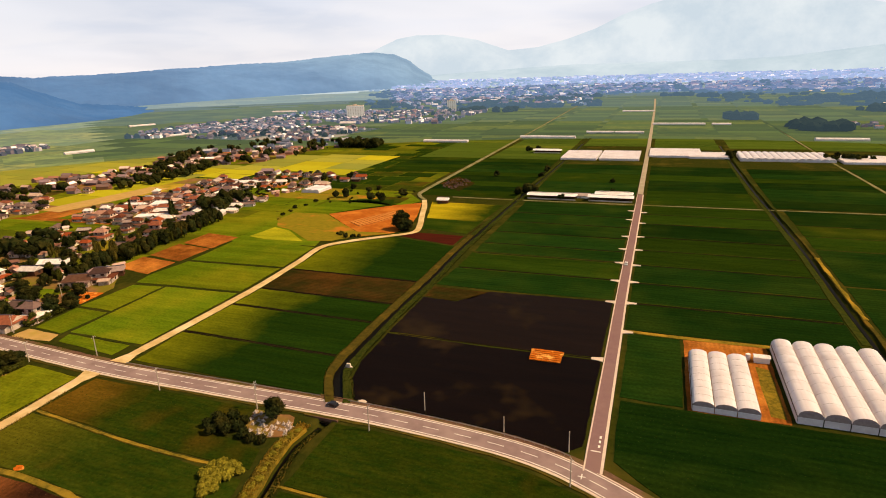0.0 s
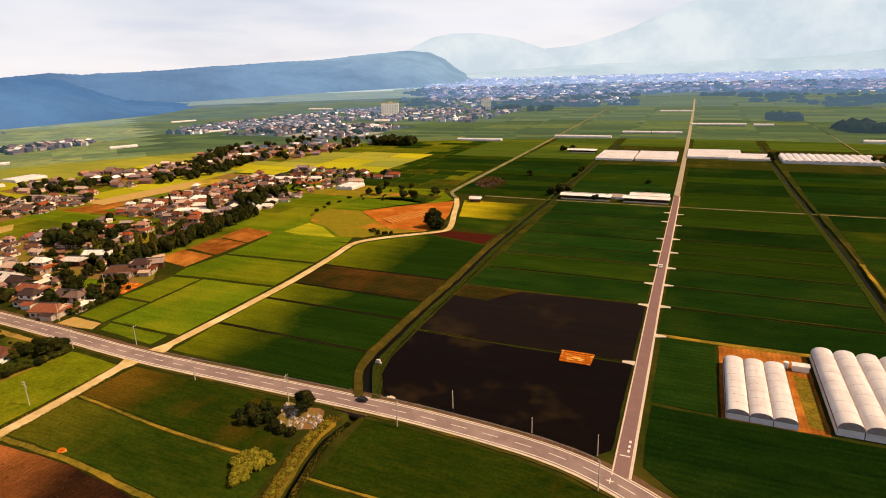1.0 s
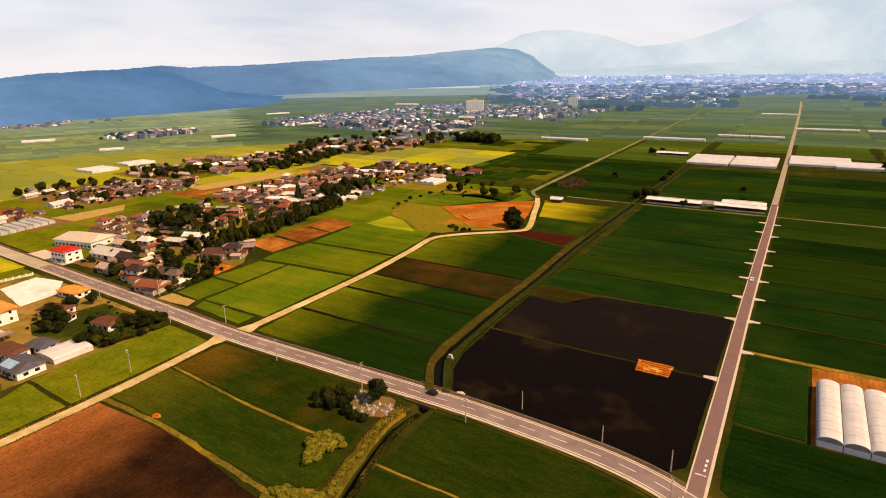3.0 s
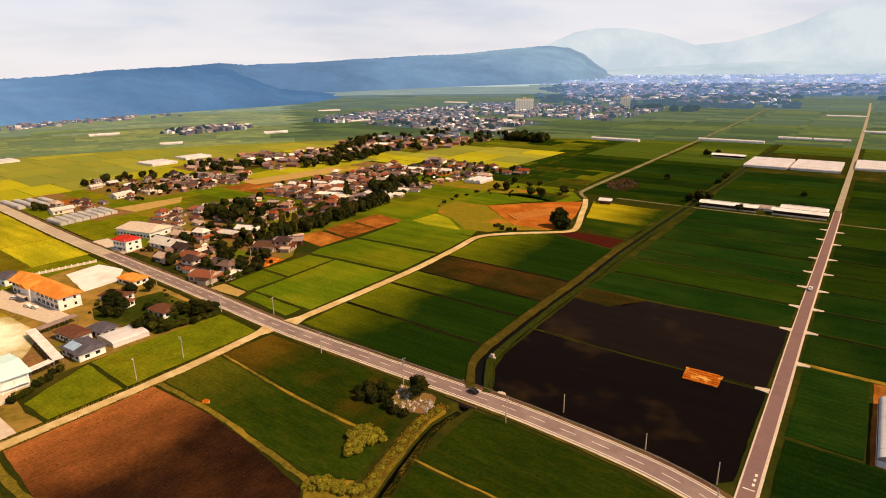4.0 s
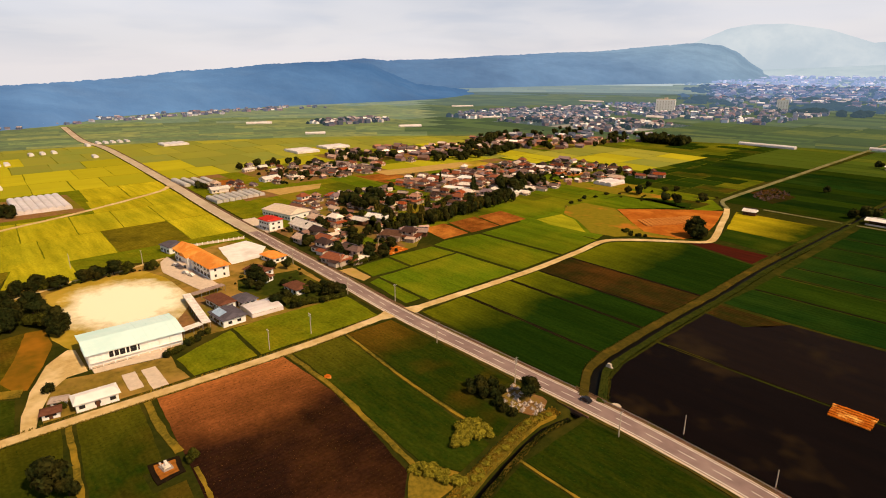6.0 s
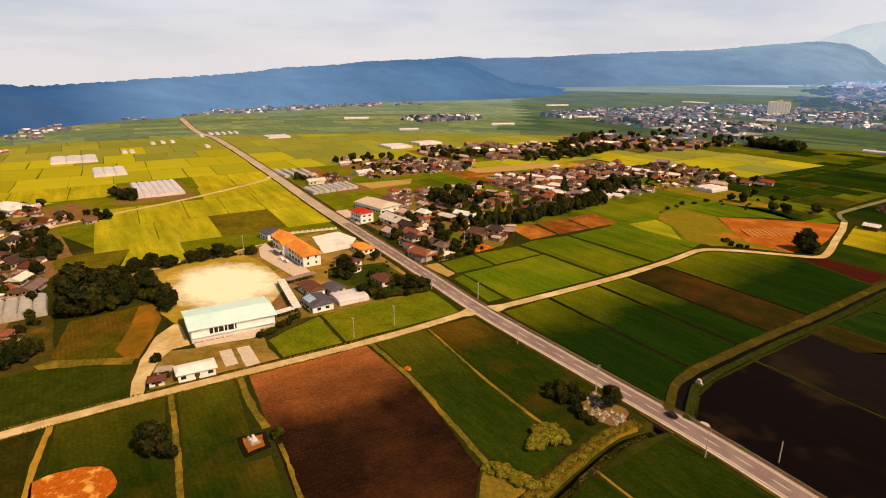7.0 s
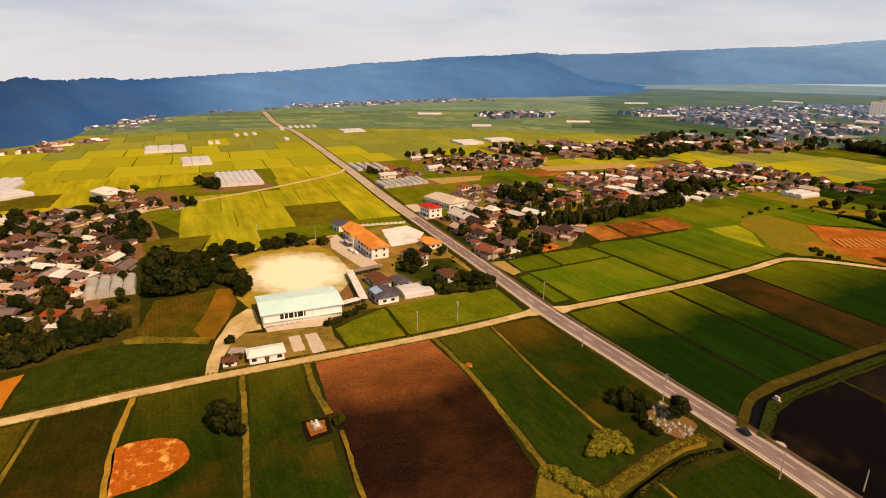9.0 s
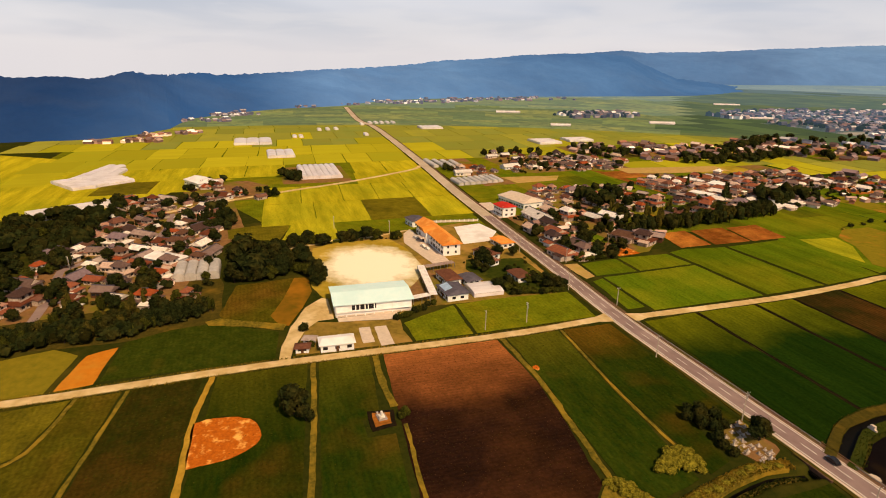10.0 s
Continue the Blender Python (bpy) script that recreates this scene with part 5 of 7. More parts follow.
def make_house(w, d, hip, roof, wall, label, storeys=1, annex=True, name="house"):
    """A house whose long side runs along x, standing on z = 0."""
    root = holder(name, label, "house", "houses of the villages")
    h = 3.0
    walls = Shape().box(-w / 2, w / 2, -d / 2, d / 2, -0.3, h)
    rh = d * 0.30
    if annex:
        ax0, ax1 = w * 0.05, w * 0.45
        walls.box(ax0, ax1, -d / 2 - 2.6, -d / 2 - 0.003, -0.3, 2.6)
        part("annex_roof", Shape().add([(ax0 - 0.5, -d / 2 - 3.2, 2.55), (ax1 + 0.5, -d / 2 - 3.2, 2.55), (ax1 + 0.5, -d / 2 + 0.2, 3.25), (ax0 - 0.5, -d / 2 + 0.2, 3.25),
                                       (ax0 - 0.5, -d / 2 - 3.2, 2.4), (ax1 + 0.5, -d / 2 - 3.2, 2.4), (ax1 + 0.5, -d / 2 + 0.2, 3.1), (ax0 - 0.5, -d / 2 + 0.2, 3.1)],
                                      [(0, 1, 2, 3), (7, 6, 5, 4), (0, 4, 5, 1), (1, 5, 6, 2), (2, 6, 7, 3), (3, 7, 4, 0)]), roof, root)
    if storeys == 1:
        top = part("roof", roof_shape(-w / 2, w / 2, -d / 2, d / 2, h, rh, hip), roof, root)
        part("ridge_cap", Shape().box(-w / 2 - 0.7 + (d / 2 + 0.7) * hip, w / 2 + 0.7 - (d / 2 + 0.7) * hip, -0.2, 0.2, h + rh - 0.1, h + rh + 0.28), "slate_roof", top)
        if hip < 0.6:   # plastered gable ends under the roof
            for s in (-1, 1):
                x = s * (w / 2 - 0.02)
                walls.add([(x - 0.1, -d / 2, h - 0.1), (x - 0.1, d / 2, h - 0.1), (x - 0.1, 0, h + rh * 0.86), (x + 0.1, -d / 2, h - 0.1), (x + 0.1, d / 2, h - 0.1), (x + 0.1, 0, h + rh * 0.86)], [(0, 2, 1), (3, 4, 5), (0, 3, 5, 2), (1, 2, 5, 4)])
    else:
        part("skirt_roof", roof_shape(-w / 2, w / 2, -d / 2, d / 2, h, 1.0, 0.9), roof, root)
        uw, ud = w * 0.62, d * 0.68
        walls.box(-uw / 2, uw / 2, -ud / 2, ud / 2, h + 0.003, h + 3.0)
        top = part("roof", roof_shape(-uw / 2, uw / 2, -ud / 2, ud / 2, h + 3.0, rh * 0.9, hip), roof, root)
        part("ridge_cap", Shape().box(-uw / 2 + ud * 0.5 * hip, uw / 2 - ud * 0.5 * hip, -0.2, 0.2, h + 2.9 + rh * 0.9, h + 3.25 + rh * 0.9), "slate_roof", top)
        for s in (-1, 1):
            for x in (-uw / 4, uw / 4):
                part_of("window", WINDOW, root, pose(x, s * (ud / 2 + 0.01), h + 1.3))
        part_of("window", WINDOW, root, pose(uw / 2 + 0.01, 0, h + 1.3, 0, 0, 90))
    part("wall", walls, wall, root)
    for s in (-1, 1):
        for x in ((-w * 0.36, -w * 0.14) if s < 0 else (-w * 0.33, 0.0, w * 0.33)):
            part_of("window", WINDOW, root, pose(x, s * (d / 2 + 0.01), 0.9))
        part_of("window", WINDOW, root, pose(s * (w / 2 + 0.01), d * 0.1, 0.9, 0, 0, 90))
    part_of("door", DOOR, root, pose(w * 0.48 - 0.1 if not annex else -w * 0.02, -d / 2 - 0.02, 0))
    return root


HOUSES = [make_house(14, 8.5, 0.55, "roof_tile", "plaster", "single-storey farmhouse with a tiled hip-and-gable roof"),
          make_house(12, 8, 0.75, "roof_tile", "plaster", "two-storey house with tiled hipped roofs", 2),
          make_house(10, 7, 0.0, "roof_tile", "plaster", "small house with a tiled gable roof", 1, False),
          make_house(13, 9, 0.6, "roof_tile", "plaster", "two-storey farmhouse with broad tiled eaves", 2),
          make_house(16, 7, 0.0, "sheet_roof", "plaster", "long low shed with a pale sheet-metal roof", 1, False, "shed"),
          make_house(9, 6, 0.0, "sheet_roof", "timber", "small barn with a pale sheet-metal roof", 1, False, "shed"),
          make_house(20, 11, 0.0, "sheet_roof", "white_wall", "large workshop with a whitish sheet roof", 1, False, "workshop")]
HOUSE_USED = [False] * len(HOUSES)
SPOTS = []


def build_house(i, x, y, turn, s=1.0):
    m = pose(x, y, 0, 0, 0, turn) @ Matrix.Diagonal((s, s, s * rng.uniform(0.92, 1.1), 1))
    ob = copy_thing(HOUSES[i], Matrix()) if HOUSE_USED[i] else HOUSES[i]
    HOUSE_USED[i] = True
    ob.matrix_basis = m
    SPOTS.append((x, y, 8 * s))
    return ob


town = [Shape() for _ in range(6)]


def far_house(x, y, w, d, h, turn, into=None):
    """A small gabled house of the distance: walls and roof as two pieces of one mesh."""
    c, s = math.cos(turn), math.sin(turn)
    z = ground_z(x, y)
    q = lambda a, b, e: (x + c * a - s * b, y + s * a + c * b, z + e)
    sh = into or town[haze_level(x, y) + 1]
    sh.add([q(a * w, b * d, e) for e in (-2, h) for a, b in ((-1, -1), (1, -1), (1, 1), (-1, 1))] + [q(-w, 0, h + d * 0.5), q(w, 0, h + d * 0.5)],
           [(0, 1, 5, 4), (2, 3, 7, 6), (1, 2, 6, 9, 5), (3, 0, 4, 8, 7)])
    o = 0.5
    sh.add([q(a * (w + o), b * (d + o), h - 0.1) for a, b in ((-1, -1), (1, -1), (1, 1), (-1, 1))] + [q(-w - o, 0, h + d * 0.6), q(w + o, 0, h + d * 0.6)], [(0, 1, 5, 4), (2, 3, 4, 5), (3, 2, 1, 0)])


def hamlet(x0, x1, y0, y1, n, turn, gap=11.0, weights=(5, 4, 5, 4, 2, 3, 0.3)):
    k, tries = 0, 0
    while k < n and tries < n * 40:
        tries += 1
        x, y = rng.uniform(x0, x1), rng.uniform(y0, y1)
        if any(math.hypot(x - a, y - b) < gap for a, b, _ in SPOTS) or not off_roads(x, y, 7):
            continue
        if math.hypot(x - 10, y + 143) > 655:
            far_house(x, y, rng.uniform(3.4, 6.0), rng.uniform(2.7, 3.8), rng.uniform(2.2, 4.0), radians(turn + rng.choice((0, 0, 90)) + rng.uniform(-9, 9)))
            SPOTS.append((x, y, 7))
        else:
            build_house(rng.choices(range(7), weights)[0], x, y, turn + rng.choice((0, 0, 90)) + rng.uniform(-9, 9), rng.uniform(0.62, 0.98))
        k += 1


# ---- greenhouses ----


def greenhouse(x, y, w, length, n, eave, crown, label, axis="y", ribs=True, film="plastic_film", turn=0.0):
    """n joined arched bays, each w wide; front left corner at x, y."""
    root = holder("greenhouse", label, "greenhouse", "greenhouses on the plain")
    root.matrix_basis = pose(x, y, 0, 0, 0, turn if axis == "y" else -90)
    k = 10
    prof = [(w * 0.5 - w * 0.49 * math.cos(math.pi * i / k), eave + (crown - eave) * math.sin(math.pi * i / k) ** 0.8) for i in range(k + 1)]
    cover = Shape()
    m = 8
    sag = lambda j: 0.0
    pts = [(px, length * j / m, pz + sag(j)) for j in range(m + 1) for px, pz in prof]
    cover.add(pts, [(j * (k + 1) + i, j * (k + 1) + i + 1, (j + 1) * (k + 1) + i + 1, (j + 1) * (k + 1) + i) for j in range(m) for i in range(k)])
    me_cover = cover.mesh("cover", film, True)
    end = Shape()
    ring = prof[1:-1]
    end.add([(w * 0.01, 0, eave), (w * 0.99, 0, eave)] + [(a, 0, b) for a, b in ring[::-1]] + [(w * 0.01, 0.08, eave), (w * 0.99, 0.08, eave)] + [(a, 0.08, b) for a, b in ring[::-1]],
            [tuple(range(k + 1)), tuple(range(2 * k + 1, k, -1))])
    if not ribs:
        end.box(0.01 * w, 0.99 * w, 0, 0.08, 0, eave - 0.001)
    me_end = end.mesh("end_panel", "shade_inside" if ribs else film)
    skirt = Shape().box(0.02 * w, 0.98 * w, -0.03, 0.05, 0, eave - 0.05)
    me_skirt = skirt.mesh("end_wall", film)
    gut = Shape().box(-0.14, 0.14, 0, length, eave - 0.12, eave + 0.06)
    me_gut = gut.mesh("gutter", "rusty_gutter")
    side = Shape().box(-0.03, 0.03, 0, length, 0, eave - 0.06)
    me_side = side.mesh("side_sheet", film)
    for i in range(n):
        part_of("cover", me_cover, root, pose(i * w, 0, 0))
        part_of("end_panel", me_end, root, pose(i * w, 0, 0))
        part_of("end_panel", me_end, root, pose(i * w, length - 0.1, 0))
        if ribs:
            part_of("end_wall", me_skirt, root, pose(i * w, 0, 0))
            part_of("end_wall", me_skirt, root, pose(i * w, length, 0))
    if ribs:
        hoop = Shape()
        for (a, b), (c, d) in zip(prof, prof[1:]):
            hoop.tube((a, 0, b + 0.01), (c, 0, d + 0.01), 0.035, 0.035, 4)
        me_hoop = hoop.mesh("hoop", "old_film")
        for i in range(n):
            for j in range(1, m):
                part_of("hoop", me_hoop, root, pose(i * w, length * j / m, 0))
    for i in range(n + 1) if ribs else ():
        part_of("gutter", me_gut, root, pose(i * w, 0, 0))
    for xx in (0, n * w):
        part_of("side_sheet", me_side, root, pose(xx, 0, 0))
    return root


greenhouse(24.9, 26.8, 6.15, 36, 3, 1.9, 3.6, "three joined plastic-film greenhouse tunnels beside the farm road")
greenhouse(52.8, 28.6, 6.6, 49, 5, 2.2, 4.6, "five joined large plastic-film greenhouse tunnels")
field("red_brown_plot", (23.6, 25.6), (51.6, 27), (51.6, 78), (23.6, 76.5), z=0.08)
field("bund_grass", (46.5, 30), (50.5, 29.5), (50.5, 60), (46, 62), z=0.12)
field("red_brown_plot", (24, 77), (24, 66), (44, 66), (51.5, 64), (51.5, 78.5), z=0.12)
thing("farm_lane", ribbon(Shape(), smooth_line([(3, 79), (24, 78.4), (52, 79), (86, 79.5)], 4), -1.2, 1.2, -0.1, 0.2, 0.2), "bank_dry", "dry grass access track beside the greenhouses", "lane", kind="structure")


def tank_shed(x, y):
    root = holder("utility_shed", "small white utility shed with a tank beside the greenhouses", "shed")
    root.location = (x, y, 0)
    part("wall", Shape().box(-2.4, 2.4, -1.3, 1.3, 0, 2.2), "white_wall", root)
    part("roof", roof_shape(-2.4, 2.4, -1.3, 1.3, 2.25, 0.5, 0.0, 0.25, 0.08), "sheet_roof", root)
    part("tank", Shape().tube((-4.2, 0.6, 0), (-4.2, 0.6, 2.3), 0.8, 0.8, 14), "white_wall", root)
    part("pipe", Shape().tube((-3.4, 0.6, 1.6), (-2.4, 0.6, 1.6), 0.08, 0.08, 6), "steel", root)


tank_shed(48.5, 66)
for x, y, w, length, n in ((-97, 604, 8.5, 40, 8), (-54.5, 606, 8.5, 43, 8), (-1.5, 634, 8.0, 56, 8), (40.5, 604, 8.0, 41, 5), (184, 592, 8.0, 86, 6)):
    greenhouse(x, y, w, length, n, 2.0, 3.0, "white plastic-film greenhouse block far down the plain", axis="x", ribs=False)
for x, y, w, length, n in ((91, 552, 6.8, 56, 13),):
    greenhouse(x, y, w, length, n, 2.0, 3.6, "white plastic-film greenhouse block far down the plain", ribs=False)
for x, y, w, length, n in ((-195, 764, 8, 84, 1), (-104, 838, 8, 42, 1), (-60, 838, 8, 44, 1), (-6, 990, 9, 86, 1), (-330, 700, 9, 70, 1), (90, 985, 9, 30, 1), (200, 760, 10, 60, 1), (-80, 1330, 12, 70, 1)):
    greenhouse(x, y, w, length, n, 2.0, 3.8, "long white greenhouse lying across the paddies", axis="x", ribs=False)
for k in range(4):
    greenhouse(-552 + 3.5 * k, 23 + 7.6 * k, 5, 37, 1, 1.6, 2.8, "weathered plastic tunnel greenhouse by the western road", axis="x", ribs=False, film="old_film")
for k in range(8):
    greenhouse(-455 - 0.8 * k, 19 + 5.3 * k, 4.4, 23, 1, 1.5, 2.6, "small weathered plastic tunnel greenhouse by the western road", axis="x", ribs=False, film="old_film")
greenhouse(-541, -72, 4.9, 56, 7, 1.8, 3.2, "long greyish-white greenhouse block by the western lane", axis="x", ribs=False)
greenhouse(-642, -103, 9, 42, 3, 1.8, 3.0, "pale greenhouse block on the western plain", axis="x", ribs=False)
greenhouse(-742, -122, 14, 44, 3, 1.8, 3.0, "pale greenhouse block on the western plain", axis="x", ribs=False)
for x, y, length, n in ((-672, 190, 30, 4), (-676, 238, 34, 3)):
    greenhouse(x, y, 9, length, n, 1.8, 3.0, "pale greenhouse block on the western plain", ribs=False)
for spot in ((-764, -90), (-764, -82), (-770, 2), (-832, -52), (-835, -40), (-838, -28), (-890, 18)):
    greenhouse(*spot, 5, 14, 1, 2.0, 3.0, "short white tunnel far out on the plain", axis="x", ribs=False)
for k in range(5):
    greenhouse(-908, 34 + 9 * k, 5, 14, 1, 2.0, 3.0, "short white tunnel far out on the plain", axis="x", ribs=False)
greenhouse(-838, 122, 8, 26, 4, 2.0, 3.0, "pale greenhouse block on the western plain", axis="x", ribs=False)
for gx_, gy_, gl_, gn_, gt_ in ((-512, -296, 46, 5, 35), (-520, -285, 62, 2, 75), (-488, -275, 72, 2, 82), (-412, -284, 30, 3, 28), (-424, -262, 26, 2, 30)):
    greenhouse(gx_, gy_, 8, gl_, gn_, 1.8, 2.8, "long pale greenhouse sheets on the western plain", ribs=False, turn=gt_)
greenhouse(-282, -162, 5.0, 19, 4, 2.2, 4.0, "four-bay grey plastic greenhouse at the village edge", axis="x", ribs=False, film="old_film")
SPOTS += [(-276, -167, 9), (-268, -172, 9), (-276, -178, 9), (-266, -178, 9), (-256, -167, 9), (-254, -177, 9), (-262, -165, 9)]
greenhouse(-292, 302, 6, 22, 3, 1.8, 3.2, "small white greenhouse near the hollow", ribs=False)
greenhouse(-222.6, -55.6, 12.8, 14, 1, 1.7, 2.5, "low wide pale polytunnel beside garden houses", ribs=False)

# ---- livestock barns by the cross lane ----


def long_barn(x, y, length, wide):
    root = holder("livestock_barn", "long low livestock barn with a pale sheet roof and open sides", "barn", "barns by the cross lane")
    root.location = (x, y, 0)
    part("roof", roof_shape(0, length, 0, wide, 3.4, 1.4, 0.0, 0.8, 0.12), "white_concrete", root)
    part("back_wall", Shape().box(0, length, wide - 0.2, wide, 0, 3.3), "timber", root)
    part("half_wall", Shape().box(0, length, 0, 0.2, 0, 1.1), "concrete", root)
    for i in range(int(length / 5) + 1):
        part("post", Shape().box(i * 5 - 0.1, i * 5 + 0.1, 0.3, 0.5, 0, 3.3), "timber", root)
    part("ridge_vent", Shape().box(2, length - 2, wide / 2 - 0.5, wide / 2 + 0.5, 4.7, 5.1), "sheet_roof", root)


long_barn(-88, 317, 38, 9)
long_barn(-40, 318, 33, 8)
long_barn(-36, 331, 28, 8)
long_barn(-140, 590, 34, 9)
plant("broad", -147, 598, 1.0, 0)
build_house(6, -46, 331, 3, 0.6)
build_house(5, -150, 287, 8, 0.9)

# ---- school ----


def school():
    root = holder("school_building", "two-storey cream school building with an orange tiled roof", "school")
    root.matrix_basis = pose(-289, -48.2, 0, 0, 0, 3)
    w, d, h = 45, 9.5, 6.4
    part("wall", Shape().box(-w / 2, w / 2, -d / 2, d / 2, 0, h), "white_wall", root)
    part("roof", roof_shape(-w / 2, w / 2, -d / 2, d / 2, h, 3.0, 0.0, 1.0, 0.3), "school_roof", root, "orange tiled gable roof")
    part("gable", Shape().add([(w / 2 - 0.3, -d / 2, h - 0.2), (w / 2 - 0.3, d / 2, h - 0.2), (w / 2 - 0.3, 0, h + 2.45), (w / 2 + 0.02, -d / 2, h - 0.2), (w / 2 + 0.02, d / 2, h - 0.2), (w / 2 + 0.02, 0, h + 2.45)],
                              [(0, 2, 1), (3, 4, 5), (0, 3, 5, 2), (1, 2, 5, 4)]), "white_wall", root)
    part("cross_roof", Shape().add([(-10, -d / 2 - 2.6, h), (0, -d / 2 - 2.6, h), (0, 0, h + 2.7), (-10, 0, h + 2.7), (-5, -d / 2 - 2.6, h + 2.2), (-5, 0, h + 3.3)],
                                   [(0, 4, 5, 3), (4, 1, 2, 5), (0, 1, 4), (2, 3, 5), (3, 2, 1, 0)]), "school_roof", root)
    part("entrance_bay", Shape().box(-9.4, -0.6, -d / 2 - 1.8, -d / 2 - 0.01, 0, h + 0.1), "white_wall", root)
    big = Shape().box(-1.3, 1.3, -0.05, 0.05, 0, 1.7).mesh("window", "glass_dark")
    for z in (0.9, 3.9):
        for i in range(11):
            x = -w / 2 + 2.2 + i * 4.05
            part_of("window", big, root, pose(x, d / 2 + 0.02, z))
            if not -11 < x < 0.8:
                part_of("window", big, root, pose(x, -d / 2 - 0.02, z))
        for y in (-2.2, 2.2):
            part_of("window", Shape().box(-0.5, 0.5, -0.05, 0.05, 0, 1.3).mesh("window", "glass_dark"), root, pose(w / 2 + 0.03, y, z + 0.3, 0, 0, 90))
    part("band", Shape().box(-w / 2 - 0.06, w / 2 + 0.06, -d / 2 - 0.06, -d / 2 - 0.005, 3.1, 3.35), "concrete", root)
    part("canopy", Shape().box(-9, -1, -d / 2 - 4.6, -d / 2 - 1.82, 3.0, 3.25), "concrete", root)
    part("door", Shape().box(-6.6, -3.4, -d / 2 - 1.9, -d / 2 - 1.82, 0, 2.4), "glass_dark", root)


school()


def gym():
    root = holder("gymnasium", "white school gymnasium with a very pale green metal roof", "gymnasium")
    root.matrix_basis = pose(-214.6, -100.4, 0, 0, 0, 88)
    w, d, h = 31, 19.4, 5.3
    part("wall", Shape().box(-w / 2, w / 2, -d / 2, d / 2, 0, h), "white_wall", root)
    roof = Shape()
    k = 8
    prof = [(-d / 2 - 0.9 + (d + 1.8) * i / k, h + 0.2 + 1.35 * (1 - abs(2 * i / k - 1))) for i in range(k + 1)]
    roof.add([(x, y, z) for x in (-w / 2 - 0.9, w / 2 + 0.9) for y, z in prof] + [(x, y, z - 0.3) for x in (-w / 2 - 0.9, w / 2 + 0.9) for y, z in prof],
             [(i, k + 1 + i, k + 2 + i, i + 1) for i in range(k)] + [(2 * k + 2 + i, 2 * k + 3 + i, 3 * k + 4 + i, 3 * k + 3 + i) for i in range(k)]
             + [(i, i + 1, 2 * k + 3 + i, 2 * k + 2 + i) for i in range(k)] + [(k + 1 + i, 3 * k + 3 + i, 3 * k + 4 + i, k + 2 + i) for i in range(k)]
             + [(0, 2 * k + 2, 3 * k + 3, k + 1), (k, 2 * k + 1, 4 * k + 3, 3 * k + 2)])
    part("roof", roof, "gym_roof", root, "pale green ribbed metal roof")
    for i in range(17):
        x = -w / 2 - 0.8 + i * (w + 1.6) / 16
        seam = Shape()
        for a, b in zip(prof, prof[1:]):
            seam.tube((x, a[0], a[1] + 0.03), (x, b[0], b[1] + 0.03), 0.06, 0.06, 4)
        part("seam", seam, "gym_roof", root)
    pane = Shape().box(-1.5, 1.5, -0.06, 0.06, 0, 1.2).mesh("window", "glass_dark")
    for i in range(3):
        part_of("window", pane, root, pose(-7.5 + i * 3.4, -d / 2 - 0.02, 3.75))
        part_of("window", pane, root, pose(-7.5 + i * 3.4, -d / 2 - 0.02, 2.5))
    for i in range(4):
        part_of("window", pane, root, pose(-12 + i * 7, d / 2 + 0.02, 3.4))
    part("lean_to_roof", Shape().box(-w / 2 + 0.4, w / 2 - 0.4, -d / 2 - 0.9, -d / 2 - 0.01, 2.0, 2.15), "white_concrete", root)
    for i in range(9):
        part("buttress", Shape().box(-w / 2 + 0.3 + i * (w - 1.0) / 8, -w / 2 + 0.7 + i * (w - 1.0) / 8, -d / 2 - 0.35, -d / 2 - 0.012, 0, h - 0.1), "white_wall", root)
    part("plinth", Shape().box(-w / 2 - 0.1, w / 2 + 0.1, -d / 2 - 0.12, -d / 2 - 0.013, 0, 0.6), "concrete", root)
    part("ledge", Shape().box(-w / 2 - 0.05, w / 2 + 0.05, -d / 2 - 0.2, -d / 2 - 0.014, 4.7, 4.95), "white_concrete", root)


gym()
field("playground", (-226, -118.5), (-226, -82), (-238, -66), (-258, -66.5), (-284, -67), (-303, -72), (-305.5, -101), (-297, -116), (-262, -122), (-240, -122), z=0.05)
thing("yard", Shape().prism(ring_of([(-204.4, -115.6), (-204.4, -91.5), (-198, -93), (-201, -115.8)], 4), -0.1, 0.2), "concrete", "pinkish paved strip before the gymnasium", "yard", kind="structure")
thing("yard", Shape().prism(ring_of([(-255, -50.5), (-254.5, -60), (-294, -66), (-312, -62), (-320, -56)], 6), -0.1, 0.175), "concrete", "paved parking yard beside the school", "yard", kind="structure")
thing("yard", Shape().prism(ring_of([(-283.5, -34.5), (-285.5, -18), (-302, -7), (-321, -10.5), (-317.5, -28.5)], 6), -0.1, 0.2), "white_concrete", "bright concrete forecourt by the road junction", "yard", kind="structure")
thing("yard", Shape().prism(ring_of([(-204, -123), (-199, -127.7), (-184, -134), (-175.6, -135.7), (-175.4, -139.6), (-186, -138), (-201, -134), (-218, -127), (-227, -119.2), (-225, -117), (-204.5, -117)], 5), -0.1, 0.18), "lane_dirt", "pale gravel drive leading to the gymnasium", "yard", kind="structure")
thing("yard", Shape().prism(ring_of([(-330, 5), (-330, 14), (-372, 18), (-372, 8)], 6), -0.1, 0.22), "concrete", "pale forecourt at the co-operative store", "yard", kind="structure")


